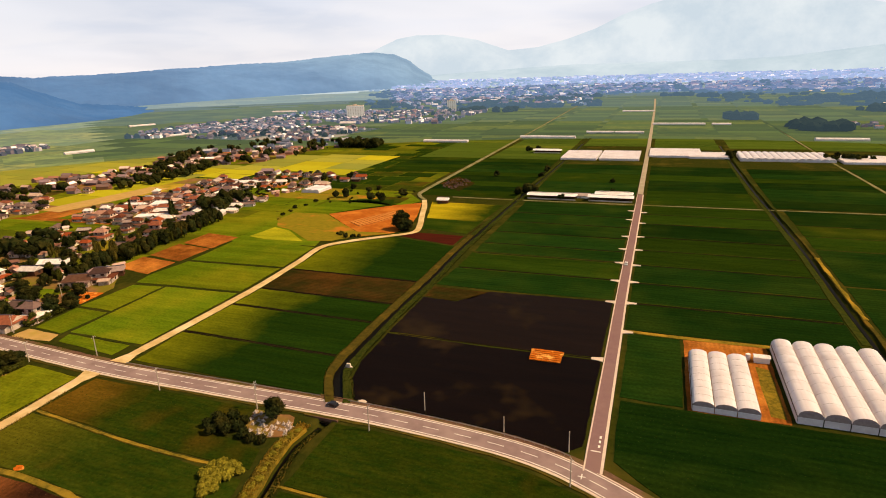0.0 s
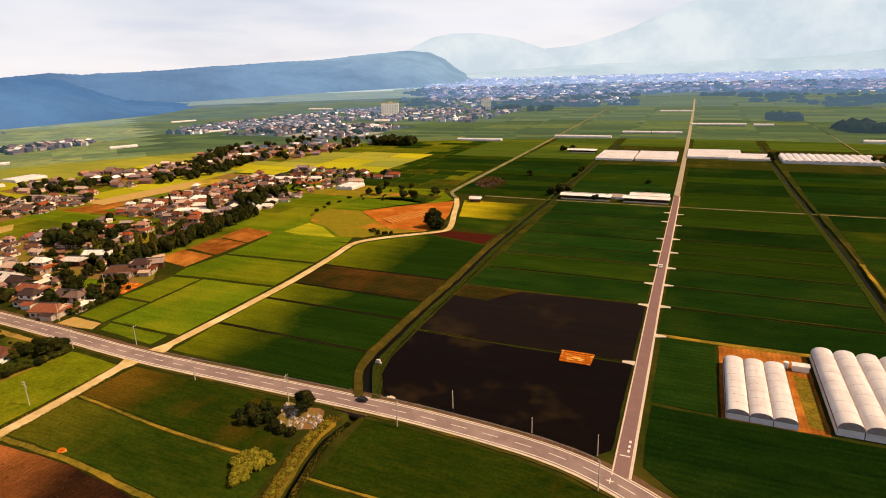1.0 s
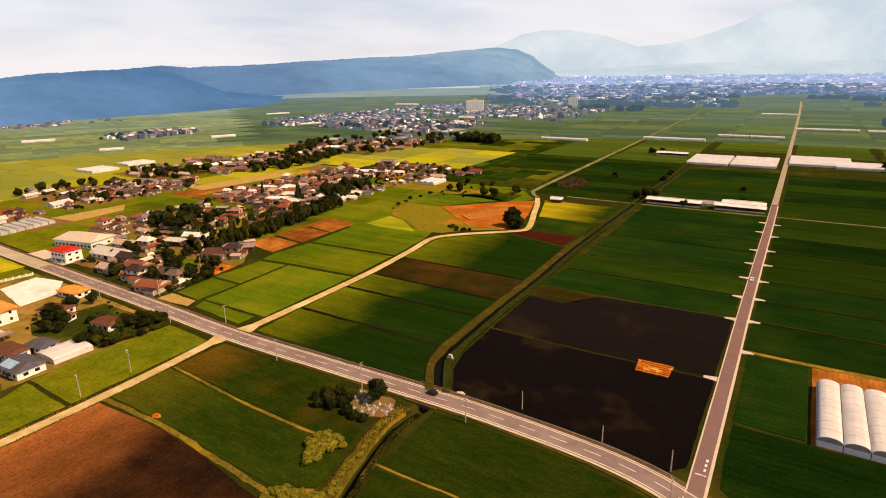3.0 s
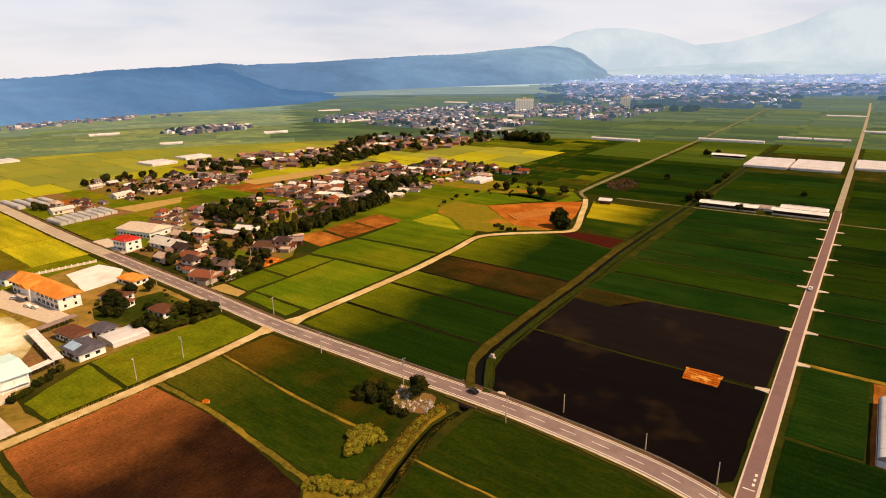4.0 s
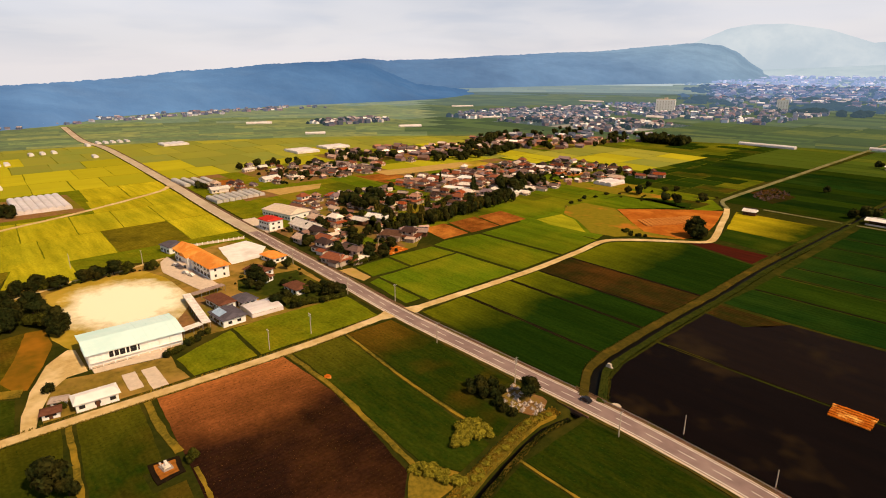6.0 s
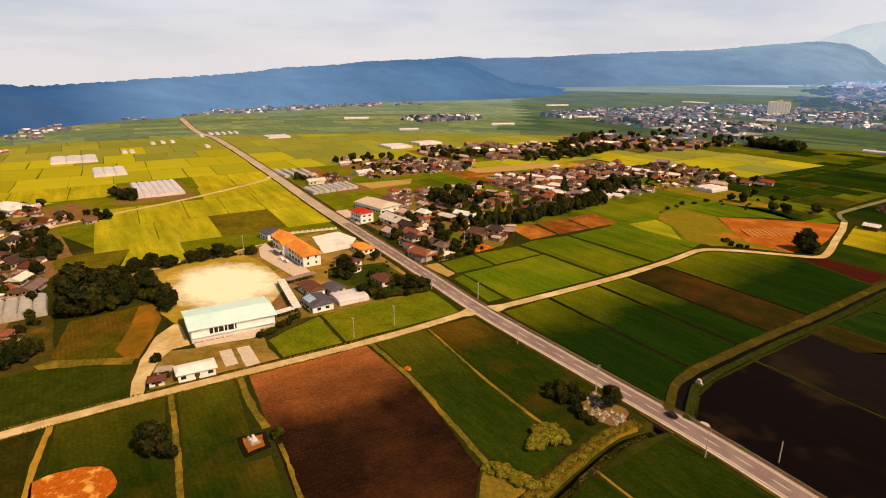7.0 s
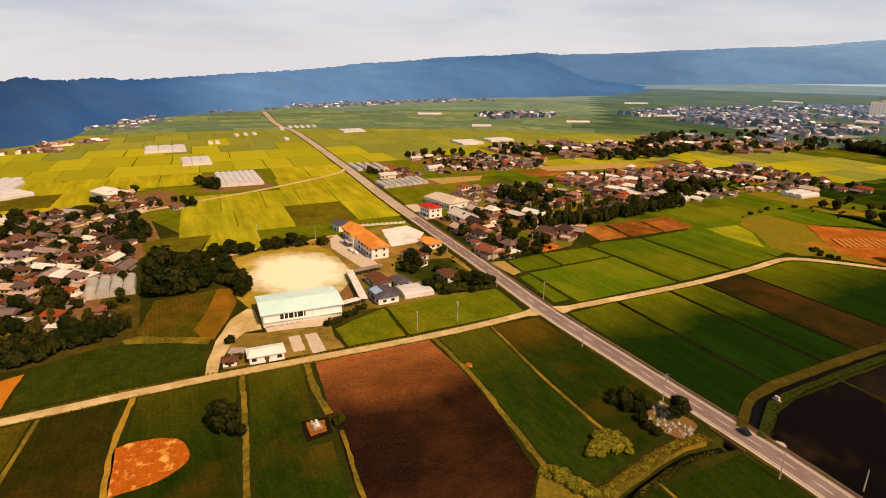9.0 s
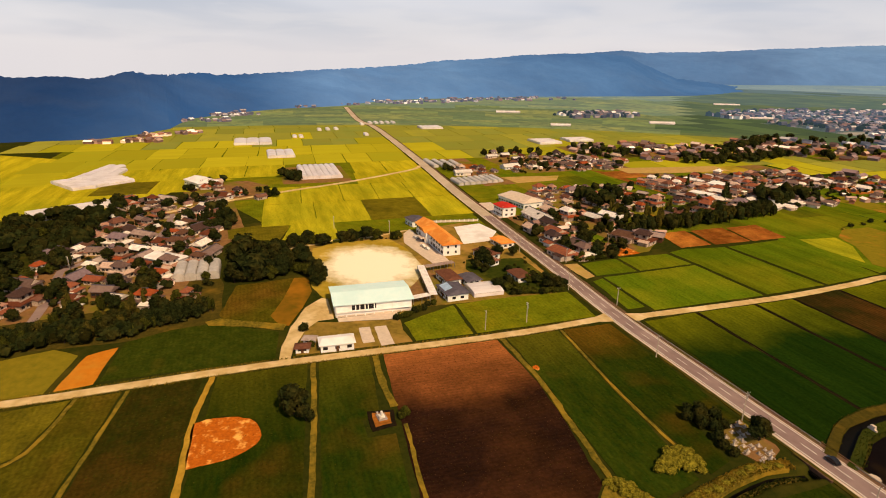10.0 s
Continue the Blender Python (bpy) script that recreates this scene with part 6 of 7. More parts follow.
def covered_walk(x0, y0, x1, y1):
    root = holder("covered_walkway", "covered walkway with a pale flat roof joining school and gymnasium", "walkway")
    a = math.atan2(y1 - y0, x1 - x0)
    n = math.hypot(x1 - x0, y1 - y0)
    root.matrix_basis = pose(x0, y0, 0, 0, 0, math.degrees(a))
    part("roof", Shape().box(0, n, -1.7, 1.7, 2.7, 2.95), "sheet_roof", root)
    for i in range(int(n / 4) + 1):
        for s in (-1.5, 1.5):
            part("post", Shape().box(i * 4, i * 4 + 0.15, s - 0.08, s + 0.08, 0, 2.68), "steel", root)


covered_walk(-249.5, -52, -246.5, -67.4)
covered_walk(-248.4, -69.2, -211.5, -73.6)
covered_walk(-212.4, -75.5, -210.8, -84)


def vending_shed(x, y, turn, w, d, h, roof, label, name="shed"):
    root = holder(name, label, "building")
    root.matrix_basis = pose(x, y, 0, 0, 0, turn)
    part("wall", Shape().box(-w / 2, w / 2, -d / 2, d / 2, 0, h), "white_wall", root)
    part("roof", roof_shape(-w / 2, w / 2, -d / 2, d / 2, h, d * 0.16, 0.35, 0.7, 0.2), roof, root)
    for i in range(max(2, int(w / 3))):
        part_of("window", WINDOW, root, pose(-w / 2 + 1.6 + i * (w - 3.2) / max(1, int(w / 3) - 1), -d / 2 - 0.02, 1.0))
        if h > 5:
            part_of("window", WINDOW, root, pose(-w / 2 + 1.6 + i * (w - 3.2) / max(1, int(w / 3) - 1), -d / 2 - 0.02, 4.0))
    for y_ in (-d / 5, d / 5):
        part_of("window", WINDOW, root, pose(w / 2 + 0.02, y_, 1.0, 0, 0, 90))
        if h > 5:
            part_of("window", WINDOW, root, pose(w / 2 + 0.02, y_, 4.0, 0, 0, 90))
    part_of("door", DOOR, root, pose(0, -d / 2 - 0.03, 0))
    SPOTS.append((x, y, 9))
    return root


vending_shed(-338, 14, 6, 12, 10, 6.6, "red_roof", "two-storey white store with a bright red roof", "store")
vending_shed(-276.5, -14, 8, 12, 8, 3.0, "school_roof", "small white shop with an orange tiled roof", "store")
vending_shed(-364, 38, 12, 30, 18, 4.2, "concrete", "large low hall with a grey-brown sheet roof", "hall")
vending_shed(-180.4, -119.3, 88, 11.6, 6.4, 3.0, "white_concrete", "white meeting house beside the lane", "meeting_house")
vending_shed(-180.5, -131.2, 80, 4.5, 3.4, 2.2, "brown_roof", "little brown-roofed shed beside the drive", "shed")
vending_shed(-186.5, -128.2, 70, 4.0, 3.0, 2.0, "sheet_roof", "little pale-roofed shed beside the drive", "shed")
vending_shed(-231.5, -60.4, 6, 13, 7, 3.3, "brown_roof", "house with a brown tiled roof behind the walkway", "house")
vending_shed(-214.6, -64, 4, 12.5, 9.5, 3.3, "slate_roof", "house with a dark slate roof and blue solar panels", "house")
thing("solar_panel", Shape().add([(-218.9, -68.9, 3.75), (-212.0, -68.4, 3.75), (-212.2, -65.0, 4.85), (-219.1, -65.5, 4.85), (-218.9, -68.9, 3.63), (-212.0, -68.4, 3.63), (-212.2, -65.0, 4.73), (-219.1, -65.5, 4.73)],
                                 [(0, 1, 2, 3), (7, 6, 5, 4), (0, 4, 5, 1), (1, 5, 6, 2), (2, 6, 7, 3), (3, 7, 4, 0)]), "blue_roof", "pale blue solar panel array on a dark roof", "solar panel")
vending_shed(-227.4, -51.4, 8, 9, 7, 2.8, "slate_roof", "small outbuilding with a dark slate roof", "shed")
vending_shed(-260, -30, 20, 12, 8, 3.0, "brown_roof", "farmhouse with a brown tiled roof near the school", "house")
vending_shed(-250, -32.5, 20, 9, 5, 2.8, "brown_roof", "low brown-roofed annex beside a farmhouse", "shed")
vending_shed(-329, -50, 10, 10, 9, 4.0, "slate_roof", "greyish-purple hipped house beside the school", "house")
vending_shed(-225.5, -27, 6, 10, 7, 3.0, "brown_roof", "small house almost hidden among garden trees", "house")
for x0, y0, x1, y1 in ((-193.2, -109.2, -180.6, -105), (-192.6, -103.2, -177.2, -98.6)):
    thing("bare_plot", Shape().prism(ring_of([(x0, y0), (x1, y0 - 0.6), (x1, y1 - 0.4), (x0, y1)], 3, 0.15), -0.1, 0.26), "concrete", "pale bare rectangular plot beside the meeting house", "plot", "pale plots by the lane", "structure")

# ---- villages ----
field("yard_lawn", (-310, -130), (-262, -120), (-236, -114), (-207, -124), (-206, -68), (-204, -20), (-209, -11.5), (-312, -7), (-326, -20), (-316, -60), z=0.022)
field("yard_earth", (-196, -94), (-207, -86), (-208, -72), (-208, -57), (-246, -54), (-248, -66), (-228, -80), (-226, -84), (-204, -90), z=0.075)
field("rice_yellow", (-398, -292), (-402, -242), (-438, -212), (-470, -200), (-500, -160), (-640, -330), (-700, -430), (-560, -450), (-420, -340), z=0.05)
field("bank_olive", (-206, -240), (-205, -192), (-214, -160), (-255, -160), (-300, -170), (-300, -250), z=0.02)
for rect in ((-460, -300, 168, 352), (-625, -492, 198, 338), (-560, -405, 36, 74), (-620, -440, 448, 715)):
    x0, x1, y0, y1 = rect
    nx, ny = int((x1 - x0) / 34), int((y1 - y0) / 30)
    for i in range(nx):
        for j in range(ny):
            a, b_ = x0 + 34 * i, y0 + 30 * j
            field(rng.choice(("yard_earth", "yard_earth", "rice_edge_light" if y0 > 180 else "rice_yellow", "rice_light", "red_brown_plot", "bank_olive" if y0 > 180 else "dry_lawn", "yard_earth")), (a, b_), (a + 32.5, b_ + rng.uniform(-2, 0)), (a + 32.5 + rng.uniform(-4, 0), b_ + 28), (a, b_ + 28.5), z=0.06)
field("yard_earth", (-430, -160), (-335, -150), (-300, -170), (-240, -178), (-232, -240), (-330, -245), (-430, -225), z=0.05)
field("yard_earth", (-240, 14), (-245, 60), (-262, 78), (-330, 80), (-335, 12), z=0.05)
field("red_brown_plot", (-470, 160), (-300, 166), (-300, 172), (-460, 168), z=0.1)
field("tan_plot", (-474, 188), (-448, 186), (-440, 232), (-436, 292), (-462, 296), (-468, 236), z=0.16)
field("tan_plot", (-458, 62), (-431, 66), (-434, 104), (-452, 116), z=0.16)
field("garden_green", (-207, -13), (-209, -40), (-222, -40), (-228, -45), (-245, -47), (-258, -42), (-253, -13), z=0.12)
field("rice_light", (-286.5, 31), (-293, 47.5), (-261.5, 51.6), (-272, 32.5), z=0.14)
field("rice_olive_light", (-345, -161), (-326, -160), (-316, -133), (-340, -126), (-357, -124), z=0.12)
field("rice_yellow", (-355, -122), (-317, -131), (-304, -111), (-305, -100), (-360, -98), z=0.12)
field("yard_earth", (-490, -195), (-440, -195), (-420, -160), (-424, -134), (-470, -134), (-490, -150), z=0.05)
field("yard_earth", (-560, 84), (-470, 84), (-470, 205), (-545, 205), (-580, 130), z=0.05)
field("yard_earth", (-500, -122), (-470, -122), (-470, -66), (-545, -66), (-545, -122), z=0.05)
field("yard_earth", (-335, 82), (-330, 62), (-372, 56), (-405, 62), (-400, 95), (-360, 100), z=0.09)
thing("footpath", ribbon(Shape(), smooth_line([(-299, -130), (-304, -113), (-309.5, -100), (-309, -84), (-318, -58)], 4), -0.8, 0.8, -0.1, 0.22, 0.1), "lane_dirt", "narrow pale path round the playground", "path", kind="structure")

for x, y, t, i in ((-286, 24, 8, 0), (-272, 15, 12, 3), (-250, 9, 15, 0), (-246, 19, 10, 1), (-306, 30, 5, 2), (-268, 60, 30, 0), (-260, 66, 30, 3), (-310, 64, 15, 5), (-309, 78, 20, 4), (-322, 30, 5, 6), (-334, 46, 8, 0),
                   (-262, 76, 40, 5), (-318, 50, 10, 3), (-296, 14, 5, 2), (-259, 24, 10, 0)):
    build_house(i, x, y, t)
vending_shed(-372, 224, 20, 20, 12, 3.6, "white_concrete", "village hall with a bright white roof", "hall")
vending_shed(-348, 186, 22, 22, 8, 3.2, "white_concrete", "long shed with a bright whitish roof in the village", "shed")
vending_shed(-292, -188, 50, 18, 10, 3.4, "white_concrete", "white-roofed workshop among village houses", "workshop")
vending_shed(-482, -184, 30, 24, 16, 4.0, "white_concrete", "white-roofed farm hall beside the western lane", "hall")
hamlet(-405, -352, 50, 88, 10, 10)
hamlet(-420, -352, 205, 315, 44, 20, 9.2)
hamlet(-412, -302, 165, 235, 46, 20, 9.2)
hamlet(-352, -304, 232, 262, 12, 20, 9)
hamlet(-400, -335, 90, 150, 14, 25)
hamlet(-545, -470, 145, 200, 22, 10, 10)
hamlet(-575, -480, 85, 140, 16, 10, 11)
hamlet(-505, -470, 28, 68, 6, 5)
hamlet(-490, -455, -190, -165, 7, 20)
hamlet(-440, -418, -160, -140, 4, 30)
hamlet(-585, -490, 290, 500, 60, 12, 10)
hamlet(-396, -330, 315, 390, 16, 15)
hamlet(-410, -355, 300, 350, 14, 20)
hamlet(-340, -300, 92, 168, 9, 20)
hamlet(-330, -238, -246, -168, 46, 60, 9.6)
hamlet(-432, -330, -232, -166, 40, 45, 9.8)
hamlet(-620, -500, 205, 332, 34, 15)
hamlet(-625, -450, 455, 560, 34, 15)
hamlet(-560, -430, 560, 715, 38, 10)
hamlet(-385, -268, 360, 388, 12, 10)
hamlet(-345, -285, 300, 345, 7, 10)

grove("broad", -368, -336, 84, 118, 12, 0.9, 1.4, "trees of the village grove", 5, 0.75)
grove(("broad", "bush"), -400, -340, 92, 150, 16, 0.6, 0.9, "trees of the village grove", 5, 0.8)
grove(("broad", "bamboo"), -330, -290, 66, 165, 22, 0.6, 1.0, "trees of the village grove", 5)
tree_row("bamboo", [(-280, 62), (-279, 95), (-287, 159), (-297, 203)], 46, 0.75, 1.1, "bamboo belt at the village edge", 3.0)
tree_row(("bamboo", "broad"), [(-286, 80), (-287, 120), (-295, 165), (-304, 205)], 34, 0.8, 1.1, "bamboo belt at the village edge", 3.0)
for x, y, s in ((-334, 191, 1.25), (-337, 196, 1.1), (-330, 187, 0.9), (-321, 217, 0.8), (-383, 198, 0.9)):
    plant("conifer", x, y, s, group="cedars in the village")
grove("broad", -330, -312, 212, 262, 12, 0.9, 1.4, "trees of the central village", 5)
grove(("broad", "bush", "bush"), -425, -305, 168, 320, 46, 0.55, 1.0, "trees of the central village", 6)
tree_row("broad", [(-486, 282), (-478, 316), (-482, 372), (-492, 436)], 34, 0.9, 1.4, "dark belt behind the village", 9, 0.85)
tree_row("broad", [(-525, 360), (-560, 420), (-590, 480), (-610, 530)], 30, 0.9, 1.4, "dark belt behind the village", 12, 0.85)
tree_row(("broad", "bush"), [(-512, 98), (-494, 112), (-470, 152)], 16, 0.6, 0.95, "dark hedge before the west hamlet", 2, 0.7)
tree_row("broad", [(-572, 88), (-578, 116), (-556, 150)], 10, 0.7, 1.1, "trees of the west hamlet", 5, 0.85)
grove(("broad", "bush"), -548, -472, 140, 205, 14, 0.6, 1.0, "trees of the west hamlet", 5, 0.8)
grove("broad", -510, -478, -122, -108, 9, 0.7, 1.1, "clump beside the greenhouses", 4)
grove(("broad", "bush"), -450, -420, -160, -130, 9, 0.5, 0.8, "trees along the western lane", 3)
grove(("broad", "bush"), -490, -455, -195, -160, 12, 0.5, 0.8, "trees along the western lane", 4)
tree_row("broad", [(-505, 28), (-496, 26)], 4, 0.6, 0.8, "trees by the western road", 2)
grove(("broad", "bush"), -580, -490, 290, 500, 40, 0.6, 1.0, "garden trees of the long hamlet", 6, 0.8)
grove("broad", -600, -520, 205, 262, 14, 0.8, 1.3, "trees of the north-west hamlet", 5)
grove(("broad", "broad", "bush"), -620, -440, 450, 700, 60, 0.8, 1.3, "trees of the northern hamlet", 6)
grove("broad", -430, -372, 612, 645, 26, 1.2, 1.7, "dark wood near the town", 6)
grove(("broad", "bush"), -385, -262, 330, 392, 16, 0.5, 0.9, "trees of the small hamlet", 5)
plant("broad", -261, -150, 1.75, 1)
plant("broad", -272, -146, 1.5, 0)
plant("broad", -281, -142, 1.35, 3)
grove("broad", -290, -252, -150, -134, 9, 0.8, 1.2, "trees at the field corner", 4)
tree_row("broad", [(-257, -156), (-258, -142), (-261, -126), (-251, -118.5), (-239, -119)], 22, 0.6, 0.9, "trees beside the school drive", 2.0)
tree_row("broad", [(-270, -148), (-269, -134), (-276, -120)], 10, 0.6, 0.9, "trees beside the school drive", 2.5)
tree_row("broad", [(-300, -128), (-306, -118), (-302, -108)], 6, 0.6, 0.9, "trees at the playground corner", 2)
tree_row(("bush", "bush", "broad"), [(-303, -112), (-305, -92), (-303, -68)], 19, 0.45, 1.1, "bushes along the playground", 1.8, 0.8)
tree_row(("bamboo", "broad", "broad"), [(-206, -234), (-212, -214), (-211, -196), (-219, -180), (-226, -165)], 40, 0.55, 0.85, "wood along the village edge", 3.0)
for i_ in range(90):
    u_ = i_ / 90
    x_, y_ = arc_cut(smooth_line([(-205, -236), (-212, -214), (-212, -196), (-220, -180), (-229, -163)], 3), 76 * u_, 76 * u_ + 1)[0]
    far_tree(rng.choice(("broad", "broad", "bush")), x_ - rng.uniform(-5.5, 8), y_ + rng.uniform(-2, 2), rng.uniform(0.5, 0.8))
grove(("broad", "bamboo"), -240, -222, -222, -184, 16, 0.55, 0.85, "wood along the village edge", 4)
grove("broad", -396, -326, -284, -232, 52, 0.8, 1.25, "dark wood west of the village", 4.5, 0.8)
grove("broad", -322, -262, -285, -242, 26, 0.8, 1.2, "dark wood west of the village", 5, 0.8)
grove(("broad", "bush", "broad"), -432, -232, -246, -165, 110, 0.5, 0.95, "garden trees of the southern village", 6)
tree_row("conifer", [(-368, -178), (-366, -163)], 8, 0.55, 0.75, "row of young cedars", 0.5)
grove("broad", -372, -345, -172, -158, 6, 0.6, 0.9, "garden trees of the southern village", 4)
grove(("bush", "broad"), -240, -208, -32, -11, 26, 0.55, 0.85, "garden trees near the crossroads", 2.8, 0.75)
tree_row("bush", [(-206, -14), (-208.5, -40)], 10, 1.0, 1.5, "dark hedge by the paddy", 0.8)
grove(("bush", "broad"), -262, -238, -46, -10, 14, 0.5, 0.8, "garden trees near the crossroads", 4)
grove("broad", -224, -209, -42, -14, 14, 0.5, 0.75, "garden trees near the crossroads", 3.4, 0.8)
tree_row("bush", [(-196, -93), (-203, -82), (-209, -74)], 10, 0.8, 1.3, "hedge beside the gymnasium", 0.8)
grove(("bush", "broad", "broad"), -262, -240, 14, 46, 16, 0.6, 1.0, "roadside garden trees", 4)
tree_row("bush", [(-241, 14), (-242, 36), (-250, 40)], 10, 1.1, 1.7, "dark hedge by the road houses", 0.8)
grove(("broad", "bush"), -335, -262, 12, 82, 24, 0.55, 1.0, "roadside garden trees", 5)
plant("broad", -301, -68, 0.8, 2)
plant("bush", -197, -130, 1.6, 1)
plant("bush", -183.5, -128, 1.0, 0)
plant("broad", -148.5, 204, 1.05, 0, "trees beside the dug hollow")
plant("broad", -145.5, 206, 0.95, 3, "trees beside the dug hollow")
for x, y, s in ((-149, 203, 1.1), (-144.5, 201, 0.95), (-147, 198.5, 0.8)):
    plant("broad", x, y, s, 1, group="trees beside the dug hollow")
tree_row("bush", [(-186, 182), (-176, 176), (-166, 180)], 8, 0.7, 1.2, "scrub round the hollow", 1.2)
grove(("bush", "bush", "broad"), -262, -190, 268, 330, 24, 0.6, 1.0, "scrub and trees by the hollow", 4, 0.62)
tree_row(("bush", "light"), [(-248, 206), (-258, 240), (-250, 290)], 7, 0.7, 1.3, "scrub along the plots", 2)
# low shrubs and outbuildings that crowd the village gardens
for x0, x1, y0, y1, n in ((-420, -304, 166, 315, 210), (-345, -262, 14, 90, 90), (-430, -236, -244, -166, 190), (-400, -335, 90, 150, 40), (-585, -490, 290, 500, 90), (-545, -470, 90, 200, 50), (-395, -330, 315, 390, 30)):
    for _ in range(n):
        x, y = rng.uniform(x0, x1), rng.uniform(y0, y1)
        if off_roads(x, y, 3):
            far_tree("bush", x, y, rng.uniform(0.7, 1.9))
    for _ in range(n // 4):
        x, y = rng.uniform(x0, x1), rng.uniform(y0, y1)
        if off_roads(x, y, 3) and all(math.hypot(x - a, y - b) > 7.5 for a, b, _r in SPOTS):
            far_house(x, y, rng.uniform(1.5, 3.4), rng.uniform(1.2, 2.2), rng.uniform(1.8, 2.6), radians(rng.uniform(0, 180)), town[0])
# single trees and scrub among the near fields
plant("broad", -142.5, -137, 1.2, 3)
plant("broad", -138, -134, 0.62, 0)
plant("broad", -131.5, -106.5, 0.55, 2)
plant("broad", -93.5, -15.5, 0.95, 3)
for x, y, s in ((-106, -24, 1.9), (-103.5, -26.5, 1.8), (-100.5, -23.5, 1.6), (-109, -21.5, 1.7), (-97.5, -26.5, 1.5), (-94, -27.5, 1.3), (-105, -20, 1.7), (-90.5, -27, 1.2), (-110.5, -24.5, 1.4), (-107, -27.5, 1.5), (-101, -20, 1.2)):
    plant("bush", x, y, s, 1, "dark bushes round the graveyard")
for x, y, s in ((-95.5, -41, 1.0), (-93.5, -39.5, 1.1), (-91.5, -38.5, 1.1), (-89.5, -38.8, 1.0), (-94.8, -43.5, 1.1), (-87.5, -39.8, 0.9), (-93.4, -45.5, 1.2), (-92.0, -43.0, 1.3), (-90.2, -41.4, 1.25), (-92.0, -47.6, 1.1), (-90.6, -49.6, 0.9), (-91.0, -44.6, 1.4), (-90.6, -46.4, 1.3), (-89.4, -43.2, 1.2), (-92.6, -41.8, 1.2), (-89.6, -47.8, 1.0)):
    plant("light", x, y, s, group="yellow-green thicket at the bund")
for i in range(26):
    a_, b_ = arc_cut(CANAL, 26 + 2.1 * i, 26.3 + 2.1 * i)[0]
    plant("light", a_ - rng.uniform(2.4, 4.6), b_ + rng.uniform(-1, 1), rng.uniform(0.45, 0.85), group="scrub on the canal bank", squash=0.7)
for i in range(30):
    u_ = rng.random()
    plant("light", -91 + 13 * u_, -65 + 6 * u_ + rng.uniform(-1.5, 2.5), rng.uniform(0.5, 0.9), group="scrub at the canal bend")
for x, y, s in ((-99, 330, 0.9), (-92, 336, 1.1), (-86, 338, 1.0), (-61, 316, 0.6), (-97, 420, 0.7), (-96, 446, 0.8), (-25, 350, 0.5), (-28, 402, 0.5), (-140, 415, 0.7), (84, 562, 0.9), (83, 575, 1.0), (-140, 620, 0.8), (88, 590, 0.8)):
    plant("broad", x, y, s, group="single trees on the plain")
grove("broad", 175, 215, 560, 575, 8, 0.7, 1.0, "trees by the eastern greenhouses", 5)
hamlet(210, 330, 920, 1010, 22, 5)

# ---- small things along the roads ----


def utility_pole(x, y, h, turn, arms=2, box=True):
    root = holder("utility_pole", "slim concrete utility pole with crossarms beside the road" if arms else "thin bare pale post standing beside the road", "pole", "utility poles")
    root.matrix_basis = pose(x, y, 0, 0, 0, turn)
    part("post", Shape().tube((0, 0, -0.5), (0, 0, h), 0.19, 0.12, 10), "pole_concrete", root)
    for i in range(arms):
        arm = part("crossarm", Shape().box(-0.9, 0.9, -0.21, -0.13, h - 0.55 - 0.8 * i, h - 0.43 - 0.8 * i), "steel", root)
        for s in (-0.8, 0.0, 0.8):
            part("insulator", Shape().tube((s, -0.17, h - 0.43 - 0.8 * i), (s, -0.17, h - 0.2 - 0.8 * i), 0.07, 0.04, 6), "white_wall", arm)
    if box:
        part("transformer", Shape().tube((0.36, 0, h - 2.6), (0.36, 0, h - 1.8), 0.24, 0.24, 10), "steel", root)
    return root


for x, y, h, t, b in ((-142, -12.6, 8.6, 92, False), (-102.6, -12.4, 9.8, 92, True), (-186, 0.5, 8.2, 92, False), (-63.5, -12.2, 8.4, 92, False), (-52, 2.8, 6.4, 92, False), (-26, -1.0, 5.2, 100, False), (-4.6, -18.6, 8.6, 130, False), (-7, -4.6, 6.5, 130, False),
                      (-178.6, -62.8, 8.4, 2, False), (-180.6, -44.5, 8.8, 2, True), (-207, -11, 8.4, 92, False), (-262, -10, 8.4, 92, False), (-314, -70, 8.0, 2, False), (-332, -100, 8.0, 2, False), (-258, 42, 8.0, 20, False), (-288, -229, 8.4, 40, True), (-240, 6, 8, 92, False), (-330, 9, 8, 92, True)):
    utility_pole(x, y, h, t, 0 if x in (-52, -26, -7) else 2 if b else 1, b)


def guard_rail(s0, s1):
    root = holder("guard_rail", "low white steel guard rail along the road", "guard rail")
    seg = arc_cut(MAIN, s0, s1)
    part("rail", ribbon(Shape(), seg, -4.95, -4.88, 0.55, 0.85), "steel", root)
    s = s0
    while s < s1:
        p = arc_cut(MAIN, s, s + 0.1)
        if len(p) > 1:
            q = ribbon(Shape(), [p[0], (p[0][0] - 0.09, p[0][1])], -4.87, -4.8, 0, 0.86)
            part("post", q, "steel", root)
        s += 3.0


S_JUNC = 137.0
guard_rail(S_JUNC + 6, S_JUNC + 76)
guard_rail(S_JUNC + 86, S_JUNC + 168)


